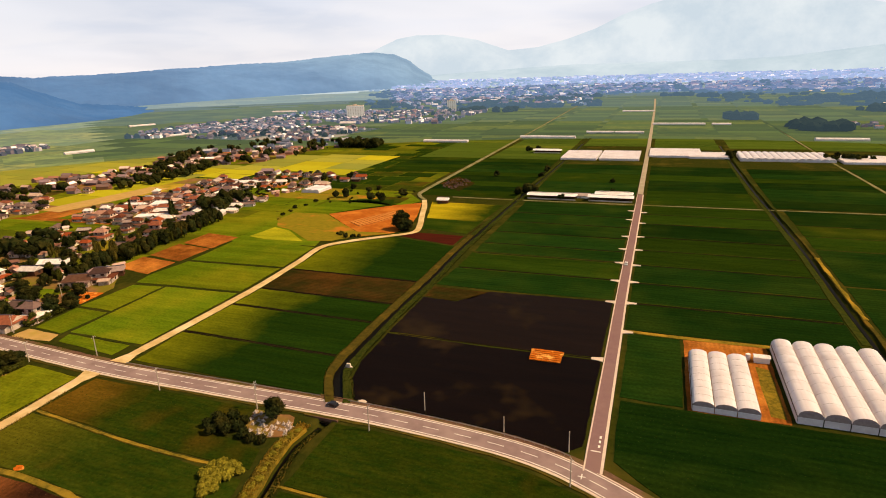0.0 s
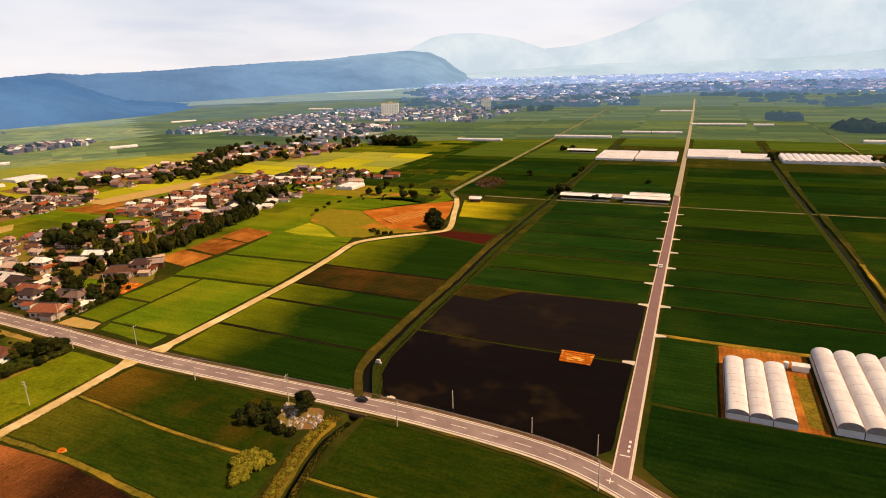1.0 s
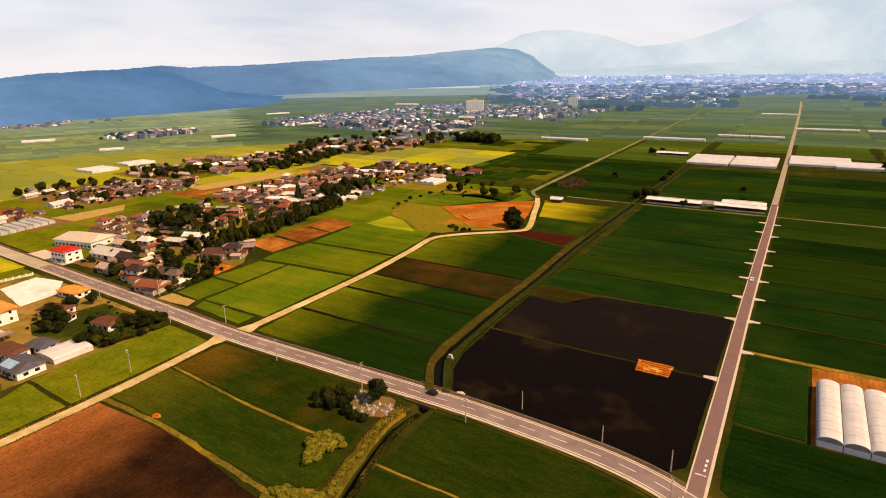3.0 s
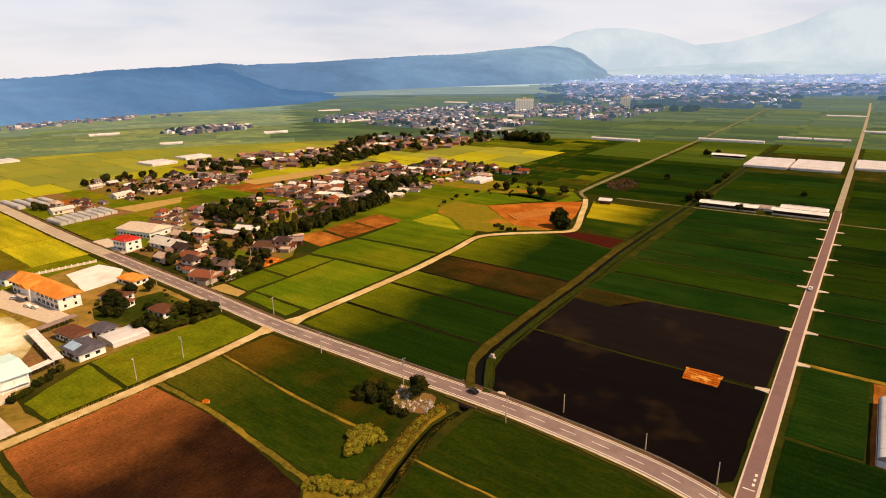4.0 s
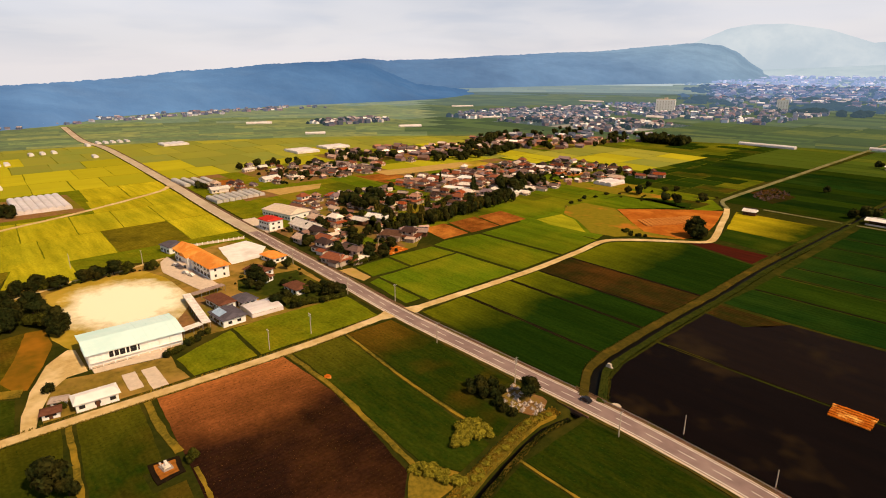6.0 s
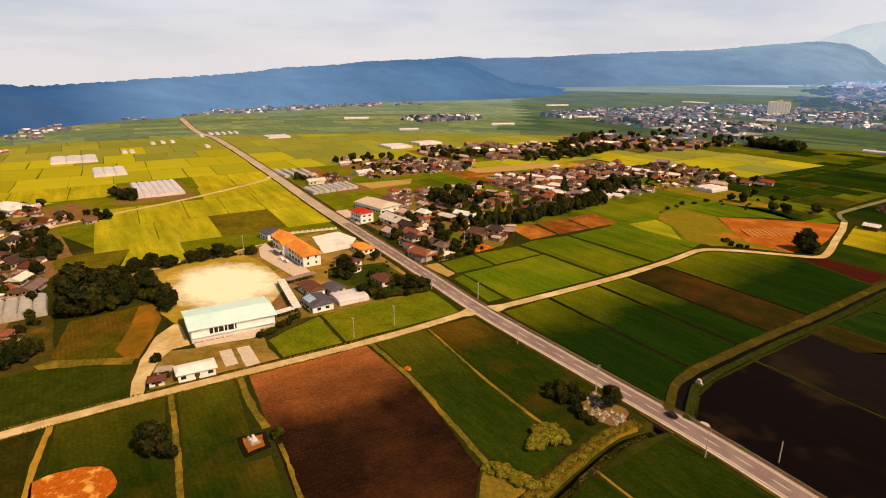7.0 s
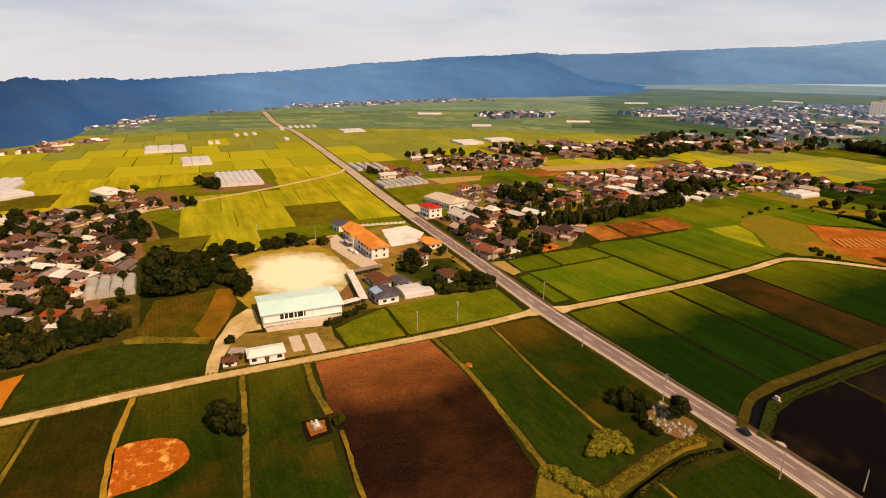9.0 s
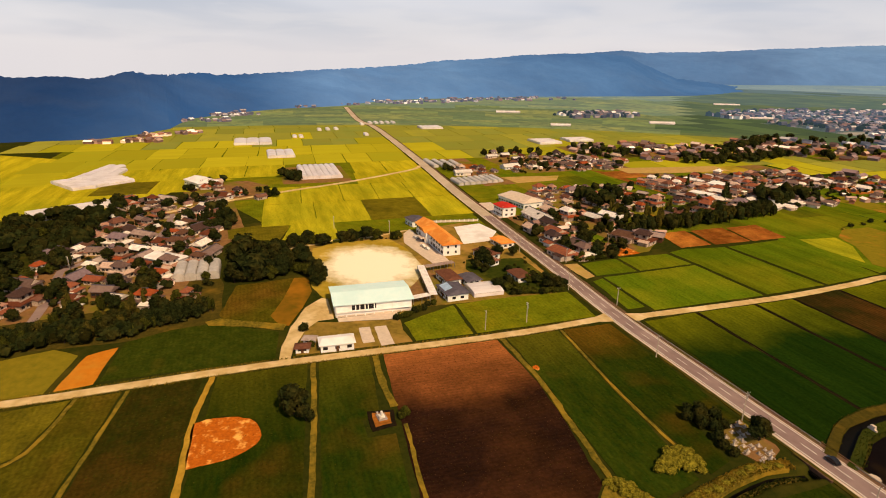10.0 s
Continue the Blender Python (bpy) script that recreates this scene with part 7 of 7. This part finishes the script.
def car(x, y, turn, mat, label):
    root = holder("car", label, "car")
    root.matrix_basis = pose(x, y, 0.30, 0, 0, turn)
    side = [(-1.9, 0.35), (-1.88, 0.75), (-1.2, 0.9), (-0.75, 1.42), (0.75, 1.46), (1.5, 0.95), (1.9, 0.8), (1.92, 0.35)]
    n = len(side)
    body = Shape().add([(a, -0.78, b) for a, b in side] + [(a, 0.78, b) for a, b in side], [tuple(range(n)), tuple(range(2 * n - 1, n - 1, -1))] + [(i + n, (i + 1) % n + n, (i + 1) % n, i) for i in range(n)])
    part("body", body, mat, root)
    part("windscreen", Shape().add([(-1.16, -0.66, 0.95), (-1.16, 0.66, 0.95), (-0.80, 0.62, 1.38), (-0.80, -0.62, 1.38)], [(0, 1, 2, 3)]), "glass_dark", root)
    for s in (-1, 1):
        part("side_window", Shape().box(-0.75, 1.05, s * 0.785 - 0.005, s * 0.785 + 0.005, 0.98, 1.34), "glass_dark", root)
        part("headlight", Shape().box(-1.93, -1.89, s * 0.58 - 0.14, s * 0.58 + 0.14, 0.58, 0.72), "white_wall", root)
        for xx in (-1.2, 1.2):
            wheel = part("wheel", Shape().tube((xx, s * 0.62, 0.31), (xx, s * 0.80, 0.31), 0.31, 0.31, 12), "rubber", root)
            part("rim", Shape().tube((xx, s * 0.78, 0.31), (xx, s * 0.81, 0.31), 0.19, 0.19, 10), "steel", wheel)


car(-80.5, -4.0, -2, "black_paint", "small black car driving on the country road")
car(-2.2, 163, 90, "white_paint", "small silver-white car on the straight farm road")
car(-279, -57, 20, "white_paint", "white car parked in the school yard")
car(-284, -58, 20, "white_paint", "white car parked in the school yard")
car(-300, -58, 20, "car_paint", "car parked in the school yard")

wall_ = holder("boundary_wall", "long pale wall with posts between forecourt and paddy", "wall")
wall_.matrix_basis = pose(-331, -42, 0, 0, 0, math.degrees(math.atan2(32, 4)))
part("panel", Shape().box(0, 33, -0.1, 0.1, 0, 1.3), "concrete", wall_)
for i in range(12):
    part("post", Shape().box(3 * i - 0.2, 3 * i + 0.2, -0.2, 0.2, 0, 1.7), "white_wall", wall_)
# bridge parapets where the road crosses the canal
for s in (-1, 1):
    x0, y0 = (-86, -10.9) if s < 0 else (-87.5, 0.8)
    thing("bridge_parapet", Shape().box(x0, x0 + 11, y0 - 0.15, y0 + 0.15, -1.6, 0.5).box(x0 - 0.3, x0, y0 - 0.3, y0 + 0.3, -1.0, 0.65).box(x0 + 11, x0 + 11.3, y0 - 0.3, y0 + 0.3, -1.0, 0.65), "road_edge",
          "low concrete parapet of the canal bridge", "parapet", "bridge parapets", "structure")
thing("sluice_gate", Shape().box(-89.2, -86.6, 19.6, 20.2, -1.8, 0.9).box(-88.6, -87.2, 19.5, 20.3, 0.9, 1.9), "concrete", "pale concrete sluice gate on the canal", "sluice")
thing("culvert_block", Shape().box(-74.2, -71.4, 0.5, 1.7, -0.3, 0.38).box(-73.6, -72.2, 1.7, 2.3, -0.3, 0.26), "concrete", "pale concrete culvert head beside the road", "culvert")

# graveyard by the bridge
thing("graveyard_ground", Shape().prism(ring_of([(-103.5, -12.6), (-88.5, -12.6), (-84.5, -21.5), (-92, -25), (-99.5, -22)], 2.5, 0.4), -0.1, 0.22), "yard_earth", "brown trodden earth of the small graveyard", "graveyard", kind="structure")


def make_grave(h, label):
    root = holder("gravestone", label, "gravestone", "gravestones")
    part("plinth", Shape().box(-0.65, 0.65, -0.65, 0.65, 0.1, 0.5), "gravestone", root)
    part("step", Shape().box(-0.42, 0.42, -0.42, 0.42, 0.5, 0.8), "gravestone", root)
    part("stone", Shape().add([(a * 0.24, b * 0.24, 0.8) for a, b in ((-1, -1), (1, -1), (1, 1), (-1, 1))] + [(a * 0.21, b * 0.21, h) for a, b in ((-1, -1), (1, -1), (1, 1), (-1, 1))] + [(0, 0, h + 0.12)],
                              [(0, 1, 5, 4), (1, 2, 6, 5), (2, 3, 7, 6), (3, 0, 4, 7), (4, 5, 8), (5, 6, 8), (6, 7, 8), (7, 4, 8), (3, 2, 1, 0)]), "gravestone", root)
    part("border", Shape().box(-0.9, 0.9, -1.5, -1.3, 0.1, 0.35).box(-0.9, -0.75, -1.3, 0.9, 0.1, 0.35).box(0.75, 0.9, -1.3, 0.9, 0.1, 0.35), "gravestone", root)
    return root


GRAVES = [make_grave(1.5, "whitish stepped stone grave with a square pillar"), make_grave(1.15, "low grey stone grave with a square pillar")]
g_used = [False, False]


def grave(i, x, y, turn):
    ob = copy_thing(GRAVES[i], Matrix()) if g_used[i] else GRAVES[i]
    ob.matrix_basis = pose(x, y, 0.14, 0, 0, turn) @ Matrix.Diagonal((0.62, 0.62, 0.75, 1))
    g_used[i] = True


for i in range(9):
    for j in range(6):
        x, y = -101.5 + 1.75 * i + 0.6 * j, -13.9 - 1.9 * j
        if math.hypot(x + 93.5, y + 15.5) > 2.8 and not (j > 4 and i > 6) and rng.random() < 0.7:
            grave(rng.randrange(2), x + rng.uniform(-0.6, 0.6), y + rng.uniform(-0.5, 0.5), rng.choice((0, 90, 180)) + rng.uniform(-14, 14))
# burial ground out on the plain
OLD = make_grave(1.7, "weathered dark stone grave among scrub")
for o_ in OLD.children:
    o_.data.materials[0] = MATS["old_stone"]
OLD.matrix_basis = pose(-166, 371, 0.1)
for i in range(40):
    a, q = rng.uniform(0, 6.28), math.sqrt(rng.random())
    copy_thing(OLD, pose(-166 + 13 * q * math.cos(a), 371 + 27 * q * math.sin(a), 0.1, 0, 0, rng.uniform(0, 90)))
thing("graveyard_ground", Shape().prism(ring_of([(-182, 368), (-153, 335), (-150, 374), (-178, 408)], 4, 0.8), -0.1, 0.2), "stubble", "dark earth of a burial ground among the paddies", "graveyard", kind="structure")
for i in range(9):
    plant("bush", -166 + rng.uniform(-11, 11), 371 + rng.uniform(-22, 22), rng.uniform(0.5, 0.9), 1, "bushes in the burial ground")


def roadside_altar(x, y):
    root = holder("stone_altar", "small whitish stone altar on a square earth mound", "altar")
    root.matrix_basis = pose(x, y, 0.3, 0, 0, 8)
    part("base", Shape().box(-1.6, 1.6, -1.3, 1.3, 0, 0.5), "gravestone", root)
    part("step", Shape().box(-1.0, 1.0, -0.8, 0.8, 0.5, 0.9), "paint_white", root)
    part("pillar", Shape().box(-0.35, 0.35, -0.3, 0.3, 0.9, 2.2), "paint_white", root)
    for s in (-1, 1):
        part("lantern", Shape().tube((s * 1.2, -0.9, 0.5), (s * 1.2, -0.9, 1.2), 0.16, 0.12, 8).box(s * 1.2 - 0.25, s * 1.2 + 0.25, -1.15, -0.65, 1.2, 1.5), "gravestone", root)


# Mud colour of the low rim paints the shaded edges of the mound.
thing("altar_rim", Shape().prism(ring_of([(-137.2, -116.6), (-127.6, -116.8), (-128.6, -109.6), (-136.2, -108.9)], 2, 0.15), -0.1, 0.36), "mud", "low rim round the altar mound, dark for its shaded edges", "rim", kind="structure")
thing("altar_mound", Shape().prism(ring_of([(-136.0, -115.4), (-128.9, -115.6), (-129.6, -110.8), (-135.2, -110.2)], 2, 0.2), -0.1, 0.42), "red_brown_plot", "square mound of reddish earth with grass edges", "mound", kind="structure")
roadside_altar(-133, -113)
# straw laid out to dry in the dark paddy
straw = holder("straw_bed", "rectangle of orange straw laid in rows on a dark paddy", "straw")
for i in range(6):
    y = 44.6 + 1.5 * i
    part("swath", Shape().prism(ring_of([(-28.4 - 0.15 * i, y), (-17.4, y + 0.15), (-17.4, y + 1.25), (-28.5 - 0.15 * i, y + 1.15)], 1.2, 0.12), 0.1, 0.42), "orange_earth", straw)
thing("bare_spot", Shape().prism([(-147 + 2.0 * math.cos(i * 0.52) * rng.uniform(0.7, 1.1), -56.8 + 1.2 * math.sin(i * 0.52) * rng.uniform(0.7, 1.1)) for i in range(12)], 0.1, 0.155), "orange_earth", "small patch of bare orange soil in a paddy", "soil", kind="structure")

# ---- dark ditches between the near plots ----
for x0, y0, x1, y1 in ((-170, 28.55, -97.5, 27.0), (-170.5, 59.35, -98.5, 58.35), (-170.5, 80.85, -99, 79.5), (-173, 110.7, -99.5, 110.0), (-220, 70.8, -180, 72.3), (-240, 108.2, -182, 110.8), (-217, 13, -182, 11.9), (-218.3, 10, -220.5, 69), (-4.5, 52.2, -83, 51.2)):
    for off in (-0.5, 0.5) if x0 > -175 and x0 < -100 else (0.0,):
        thing("field_ditch", ribbon(Shape(), smooth_line([(x0, y0), ((x0 + x1) / 2, (y0 + y1) / 2), (x1, y1)], 5), off - 0.27, off + 0.27, 0.0, 0.16, 0.1), "mud" if x0 > -175 else "bank_green", "narrow muddy ditch between two paddies" if x0 > -175 else "narrow grassy ditch between two paddies", "ditch", "ditches between plots", "structure")
for y in (137.9, 165.7, 186.5, 213.5, 241, 268.5):
    thing("field_ditch", ribbon(Shape(), smooth_line([(-86, y - 0.6), (-45, y - 0.2), (-5.5, y)], 5), -0.35, 0.35, 0.0, 0.17, 0.1), "mud", "narrow muddy ditch between two paddies", "ditch", "ditches between plots", "structure")
for y in (109.2, 136, 164.4, 192.3, 220.7, 254.1, 281.3):
    thing("field_ditch", ribbon(Shape(), smooth_line([(2.8, y), (43, y), (83, y)], 5), -0.35, 0.35, 0.0, 0.17, 0.1), "mud", "narrow muddy ditch between two paddies", "ditch", "ditches between plots", "structure")

for y in (137.2, 165.0, 185.8, 212.8, 240.3, 267.8):
    thing("bund", ribbon(Shape(), smooth_line([(-86, y - 1.6), (-45, y - 1.2), (-5.5, y - 1.0)], 5), -0.25, 0.25, 0.0, 0.22, 0.12), "rice_edge", "thin grassy bund at a paddy's edge", "bund", "bunds between plots", "structure")
for y in (110.4, 137.2, 165.6, 193.5, 221.9, 255.3, 282.5):
    thing("bund", ribbon(Shape(), smooth_line([(2.8, y), (43, y), (83, y)], 5), -0.25, 0.25, 0.0, 0.22, 0.12), "rice_edge", "thin grassy bund at a paddy's edge", "bund", "bunds between plots", "structure")

# ---- rough grass on the banks ----


def tufts(line, off0, off1, n, size, mat, s0, s1, label):
    sh = Shape()
    for _ in range(n):
        s = rng.uniform(s0, s1)
        p = arc_cut(line, s, s + 0.5)
        if len(p) < 2:
            continue
        (x0, y0), (x1, y1) = p[0], p[-1]
        d = math.hypot(x1 - x0, y1 - y0) or 1
        if line is MAIN and (-187 < x0 < -164 or x0 > -12 or -90 < x0 < -70):
            continue
        if line is LANE_SOUTH and y0 > -22:
            continue
        o = rng.uniform(off0, off1)
        x, y = x0 - (y1 - y0) / d * o, y0 + (x1 - x0) / d * o
        for k in range(3):
            a = rng.uniform(0, 3.14)
            w, h = size * rng.uniform(0.4, 0.8), size * rng.uniform(0.5, 1.2)
            c, q = math.cos(a) * w, math.sin(a) * w
            lx, ly = rng.uniform(-0.3, 0.3) * h, rng.uniform(-0.3, 0.3) * h
            sh.add([(x - c, y - q, 0.1), (x + c, y + q, 0.1), (x + c * 0.5 + lx, y + q * 0.5 + ly, 0.4 + h), (x - c * 0.4 + lx, y - q * 0.4 + ly, 0.35 + h)], [(0, 1, 2, 3)])
    return thing("grass", sh, mat, label, "grass", kind="stuff")


tufts(CANAL, 1.5, 5.6, 2200, 0.42, "bank_dry", 0, 82, "tall yellow grass along the canal south of the road")
tufts(CANAL, -2.9, -1.3, 900, 0.3, "bank_green", 0, 82, "green grass along the canal south of the road")
tufts(CANAL, 1.8, 5.2, 1300, 0.22, "bank_olive", 97, 330, "dry grass on the western canal bank")
tufts(CANAL, -5.0, -1.8, 1500, 0.28, "bank_green", 97, 330, "green grass on the eastern canal bank")
tufts(LANE_SOUTH, -3.0, -2.1, 900, 0.2, "bund_grass", 0, 210, "dry verge grass along the southern lane")
tufts(LANE_SOUTH, 2.1, 3.2, 900, 0.2, "bund_grass", 0, 210, "dry verge grass along the southern lane")
tufts(MAIN, -6.6, -5.4, 700, 0.18, "grass", 120, 420, "verge grass along the country road")

# ---- plants standing in rows in the nearer fields ----


def crop_rows(mat, label, corners, gap, size):
    sh = Shape()
    xs, ys = [p[0] for p in corners], [p[1] for p in corners]
    y = min(ys) + 0.5
    while y < max(ys):
        cut = []
        for (xa, ya), (xb, yb) in zip(corners, corners[1:] + corners[:1]):
            if (ya <= y) != (yb <= y):
                cut.append(xa + (y - ya) / (yb - ya) * (xb - xa))
        cut.sort()
        for a, b in zip(cut[::2], cut[1::2]):
            x = a + 0.8
            while x < b - 0.8:
                t, s = rng.uniform(0, 3.14), size * rng.uniform(0.5, 1.3)
                c, q = math.cos(t) * s, math.sin(t) * s
                px, py, lx = x + rng.uniform(-0.4, 0.4), y + rng.uniform(-0.25, 0.25), rng.uniform(-0.4, 0.4) * s
                sh.add([(px - c, py - q, 0.13), (px + c, py + q, 0.13), (px + lx, py + lx, 0.16 + s)], [(0, 1, 2)])
                x += gap * rng.uniform(0.7, 1.9)
        y += gap
    return thing("crop_rows", sh, mat, label, "crop", kind="stuff")


for ring in ([(-168.6, -13.2), (-104, -12.3), (-106, -27), (-89, -29.5), (-86, -37.8), (-124, -37.6), (-168.5, -33.5)], [(-168.5, -35.8), (-124, -39.6), (-85.2, -42), (-82, -56), (-91, -61.5), (-138, -58), (-168.5, -57.5)],
             [(-170.2, -109.5), (-134, -113), (-97, -113), (-97, -134), (-170.6, -126.8)], [(-170.6, -130.6), (-97, -138.6), (-97, -165), (-126, -163.5), (-131, -149.5), (-147, -156), (-170.3, -159)], [(-170.5, -163.6), (-125, -167.4), (-97, -168.5), (-97, -193), (-169.5, -183.6)],
             [(-74.5, -11.9), (-31, -13.7), (-2, -21.2), (14, -30), (10, -60), (-45, -41), (-73.6, -40.2)], [(-73.4, -42.5), (-45, -42.5), (9, -62), (0, -110), (-56, -95), (-66, -70)]):
    crop_rows("rice_tuft", "rice plants standing in rows in a near paddy", ring, 1.0, 0.18)
crop_rows("earth_tuft", "clods and stubble along the furrows of the ploughed field", [(-170, -61.5), (-138, -60.5), (-115, -62.8), (-91, -66.5), (-76, -80), (-86, -112), (-129, -108), (-166, -103.5)], 0.9, 0.17)
crop_rows("rice_tuft", "rice plants in rows beside the junction", [(4.5, -5), (14, -14), (60, -43), (86, -50), (86, 26), (4.2, 26)], 1.1, 0.15)

# ---- town and woods in the distance ----


def far_spot(az, r):
    a = radians(az)
    return 10.6 - r * math.sin(a), -143 + r * math.cos(a)


sheds = Shape()
for i, ring in enumerate(([(-985, 858), (-728, 756), (-690, 1000), (-940, 1285)], [(-800, 690), (-520, 690), (-500, 905), (-720, 930)])):
    thing("town_ground", Shape().prism(ring_of(ring, 20, 6), -0.3, 0.6 + 0.1 * i), "hazy_tan_1", "tan open ground among the houses of the distant town", "ground", kind="structure")
woods = [Shape() for _ in range(6)]


def town_area(n, x0, x1, y0, y1, lo=3.5, hi=7):
    for _ in range(n):
        x, y = rng.uniform(x0, x1), rng.uniform(y0, y1)
        far_house(x, y, rng.uniform(lo, hi), rng.uniform(3, 4.6), rng.uniform(3, 6.5), rng.choice((0.1, 1.67)) + rng.uniform(-0.2, 0.2))
        if rng.random() < 0.35:
            s = rng.uniform(3, 7)
            blob(woods[haze_level(x, y) + 1], (x + rng.uniform(-14, 14), y + rng.uniform(-14, 14), s * 0.6), (s, s, s * rng.uniform(0.7, 1.1)), x, 1, 0.5)


town_area(230, -990, -700, 770, 1000)
town_area(150, -800, -520, 690, 900)
town_area(420, -960, -420, 1000, 1400)
town_area(60, -1010, -920, 400, 550)
town_area(50, -930, -860, 690, 770)
for hx, hy, hw, hn in ((-752, -268, 22, 16), (-800, -262, 20, 8), (-742, -312, 14, 7), (-815, -218, 20, 9), (-975, -215, 40, 20), (-1060, -170, 40, 26), (-1115, -180, 30, 16), (-1215, -55, 45, 18), (-1245, 35, 40, 10), (-1300, 190, 60, 26), (-1340, 320, 60, 24), (-1375, 450, 60, 22)):
    for _ in range(hn):
        far_house(hx + rng.uniform(-hw, hw) * 0.5, hy + rng.uniform(-hw, hw), rng.uniform(2.8, 5), rng.uniform(2.4, 3.4), rng.uniform(2.2, 3.6), rng.uniform(0, 3))
for _ in range(60):
    t = rng.random()
    x, y = (-1290 - 90 * min(1, t * 1.6), 120 + 500 * t)
    far_house(x + rng.uniform(-60, 40), y + rng.uniform(-40, 40), rng.uniform(3, 5.5), rng.uniform(2.5, 4), rng.uniform(2.5, 4.5), rng.uniform(0, 3))
for _ in range(2600):
    u = rng.random()
    az = rng.uniform(-19, 25)
    r = 1750 + 2700 * u ** 0.8 if az > 6 else 2550 + 2000 * u
    if -3 < az < 5 and r < 2300:
        continue
    x, y = far_spot(az, r)
    k = 1 + r / 2500
    far_house(x, y, rng.uniform(4, 9) * k * 0.8, rng.uniform(3, 5) * k * 0.8, rng.uniform(3, 7) * k * 0.7, rng.choice((0.1, 1.67)) + rng.uniform(-0.3, 0.3))
for _ in range(900):
    az, r = rng.uniform(-19, 27), 1650 + 2800 * rng.random() ** 0.9
    if -4 < az < 6 and r < 2400:
        continue
    x, y = far_spot(az, r)
    for _k in range(rng.choice((2, 3, 5))):
        s = rng.uniform(6, 13)
        blob(woods[haze_level(x, y) + 1], (x + rng.uniform(-34, 34), y + rng.uniform(-12, 12), ground_z(x, y) + s * 0.35), (s * 1.3, s, s * rng.uniform(0.45, 0.8)), x, 1, 0.6)
for az, r, w in ((-1, 2250, 50), (-4.5, 2150, 60), (-14, 1900, 80), (12, 1700, 90), (16, 1560, 70), (9.5, 2050, 60), (-17, 1500, 60), (7, 2300, 60), (-12.4, 1060, 30), (-11.2, 1090, 22), (-6.2, 1250, 18)):
    for _k in range(26):
        x, y = far_spot(az, r)
        s = rng.uniform(6, 12)
        blob(woods[haze_level(x, y) + 1], (x + rng.uniform(-w, w), y + rng.uniform(-22, 22), s * 0.6), (s * 1.2, s, s * rng.uniform(0.6, 1.0)), x + _k, 1, 0.5)
for az, r, w, d in ((0.6, 2950, 60, 18), (-2.5, 3100, 80, 16), (-7, 2900, 70, 14), (-12, 2500, 90, 10), (-10, 1750, 60, 8), (-15, 1720, 90, 8), (5, 3000, 70, 18), (-1.2, 3500, 50, 26), (-6.2, 3600, 60, 20), (15, 2900, 60, 14), (26, 1350, 60, 10), (29, 1320, 50, 12), (38, 1500, 60, 7),
                    (44, 1250, 55, 7), (52, 1050, 40, 8), (58, 1200, 50, 8), (66, 1150, 45, 8), (61, 950, 30, 6), (47, 1600, 60, 8), (35, 1900, 80, 10)):
    x, y = far_spot(az, r)
    far_house(x, y, w / 2, d / 2, 1.8, 0.1 if az < 40 else 1.2, sheds)
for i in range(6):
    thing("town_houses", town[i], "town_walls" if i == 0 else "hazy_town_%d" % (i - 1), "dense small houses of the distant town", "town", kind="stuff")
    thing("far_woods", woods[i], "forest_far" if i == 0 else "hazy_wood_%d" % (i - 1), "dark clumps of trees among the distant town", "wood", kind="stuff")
thing("wood", FAR_TREES, "leaf_dark", "dark broadleaf woods and hedgerow trees about the villages", "wood", kind="stuff")
thing("far_sheds", sheds, "plastic_film", "long pale greenhouses and halls in the distance", "greenhouse", kind="stuff")


def apartment(x, y, w, d, h, turn):
    root = holder("apartment_building", "pale grey apartment block rising over the distant town", "building")
    root.matrix_basis = pose(x, y, 0, 0, 0, turn)
    part("wall", Shape().box(-w / 2, w / 2, -d / 2, d / 2, 0, h), "white_wall", root)
    part("roof", Shape().box(-w / 2 + 0.4, w / 2 - 0.4, -d / 2 + 0.4, d / 2 - 0.4, h + 0.004, h + 0.8).box(-4, 4, -3, 3, h + 0.8, h + 4), "concrete", root)
    pane = Shape().box(-1.1, 1.1, -0.1, 0.1, 0, 1.4).mesh("window", "old_film")
    for i in range(int(h // 3.4)):
        for j in range(int(w // 6)):
            part_of("window", pane, root, pose(-w / 2 + 4 + j * 6, -d / 2 - 0.05, 1.2 + i * 3.4))


apartment(-700, 1165, 42, 16, 30, 25)
apartment(-560, 1480, 26, 14, 24, 20)
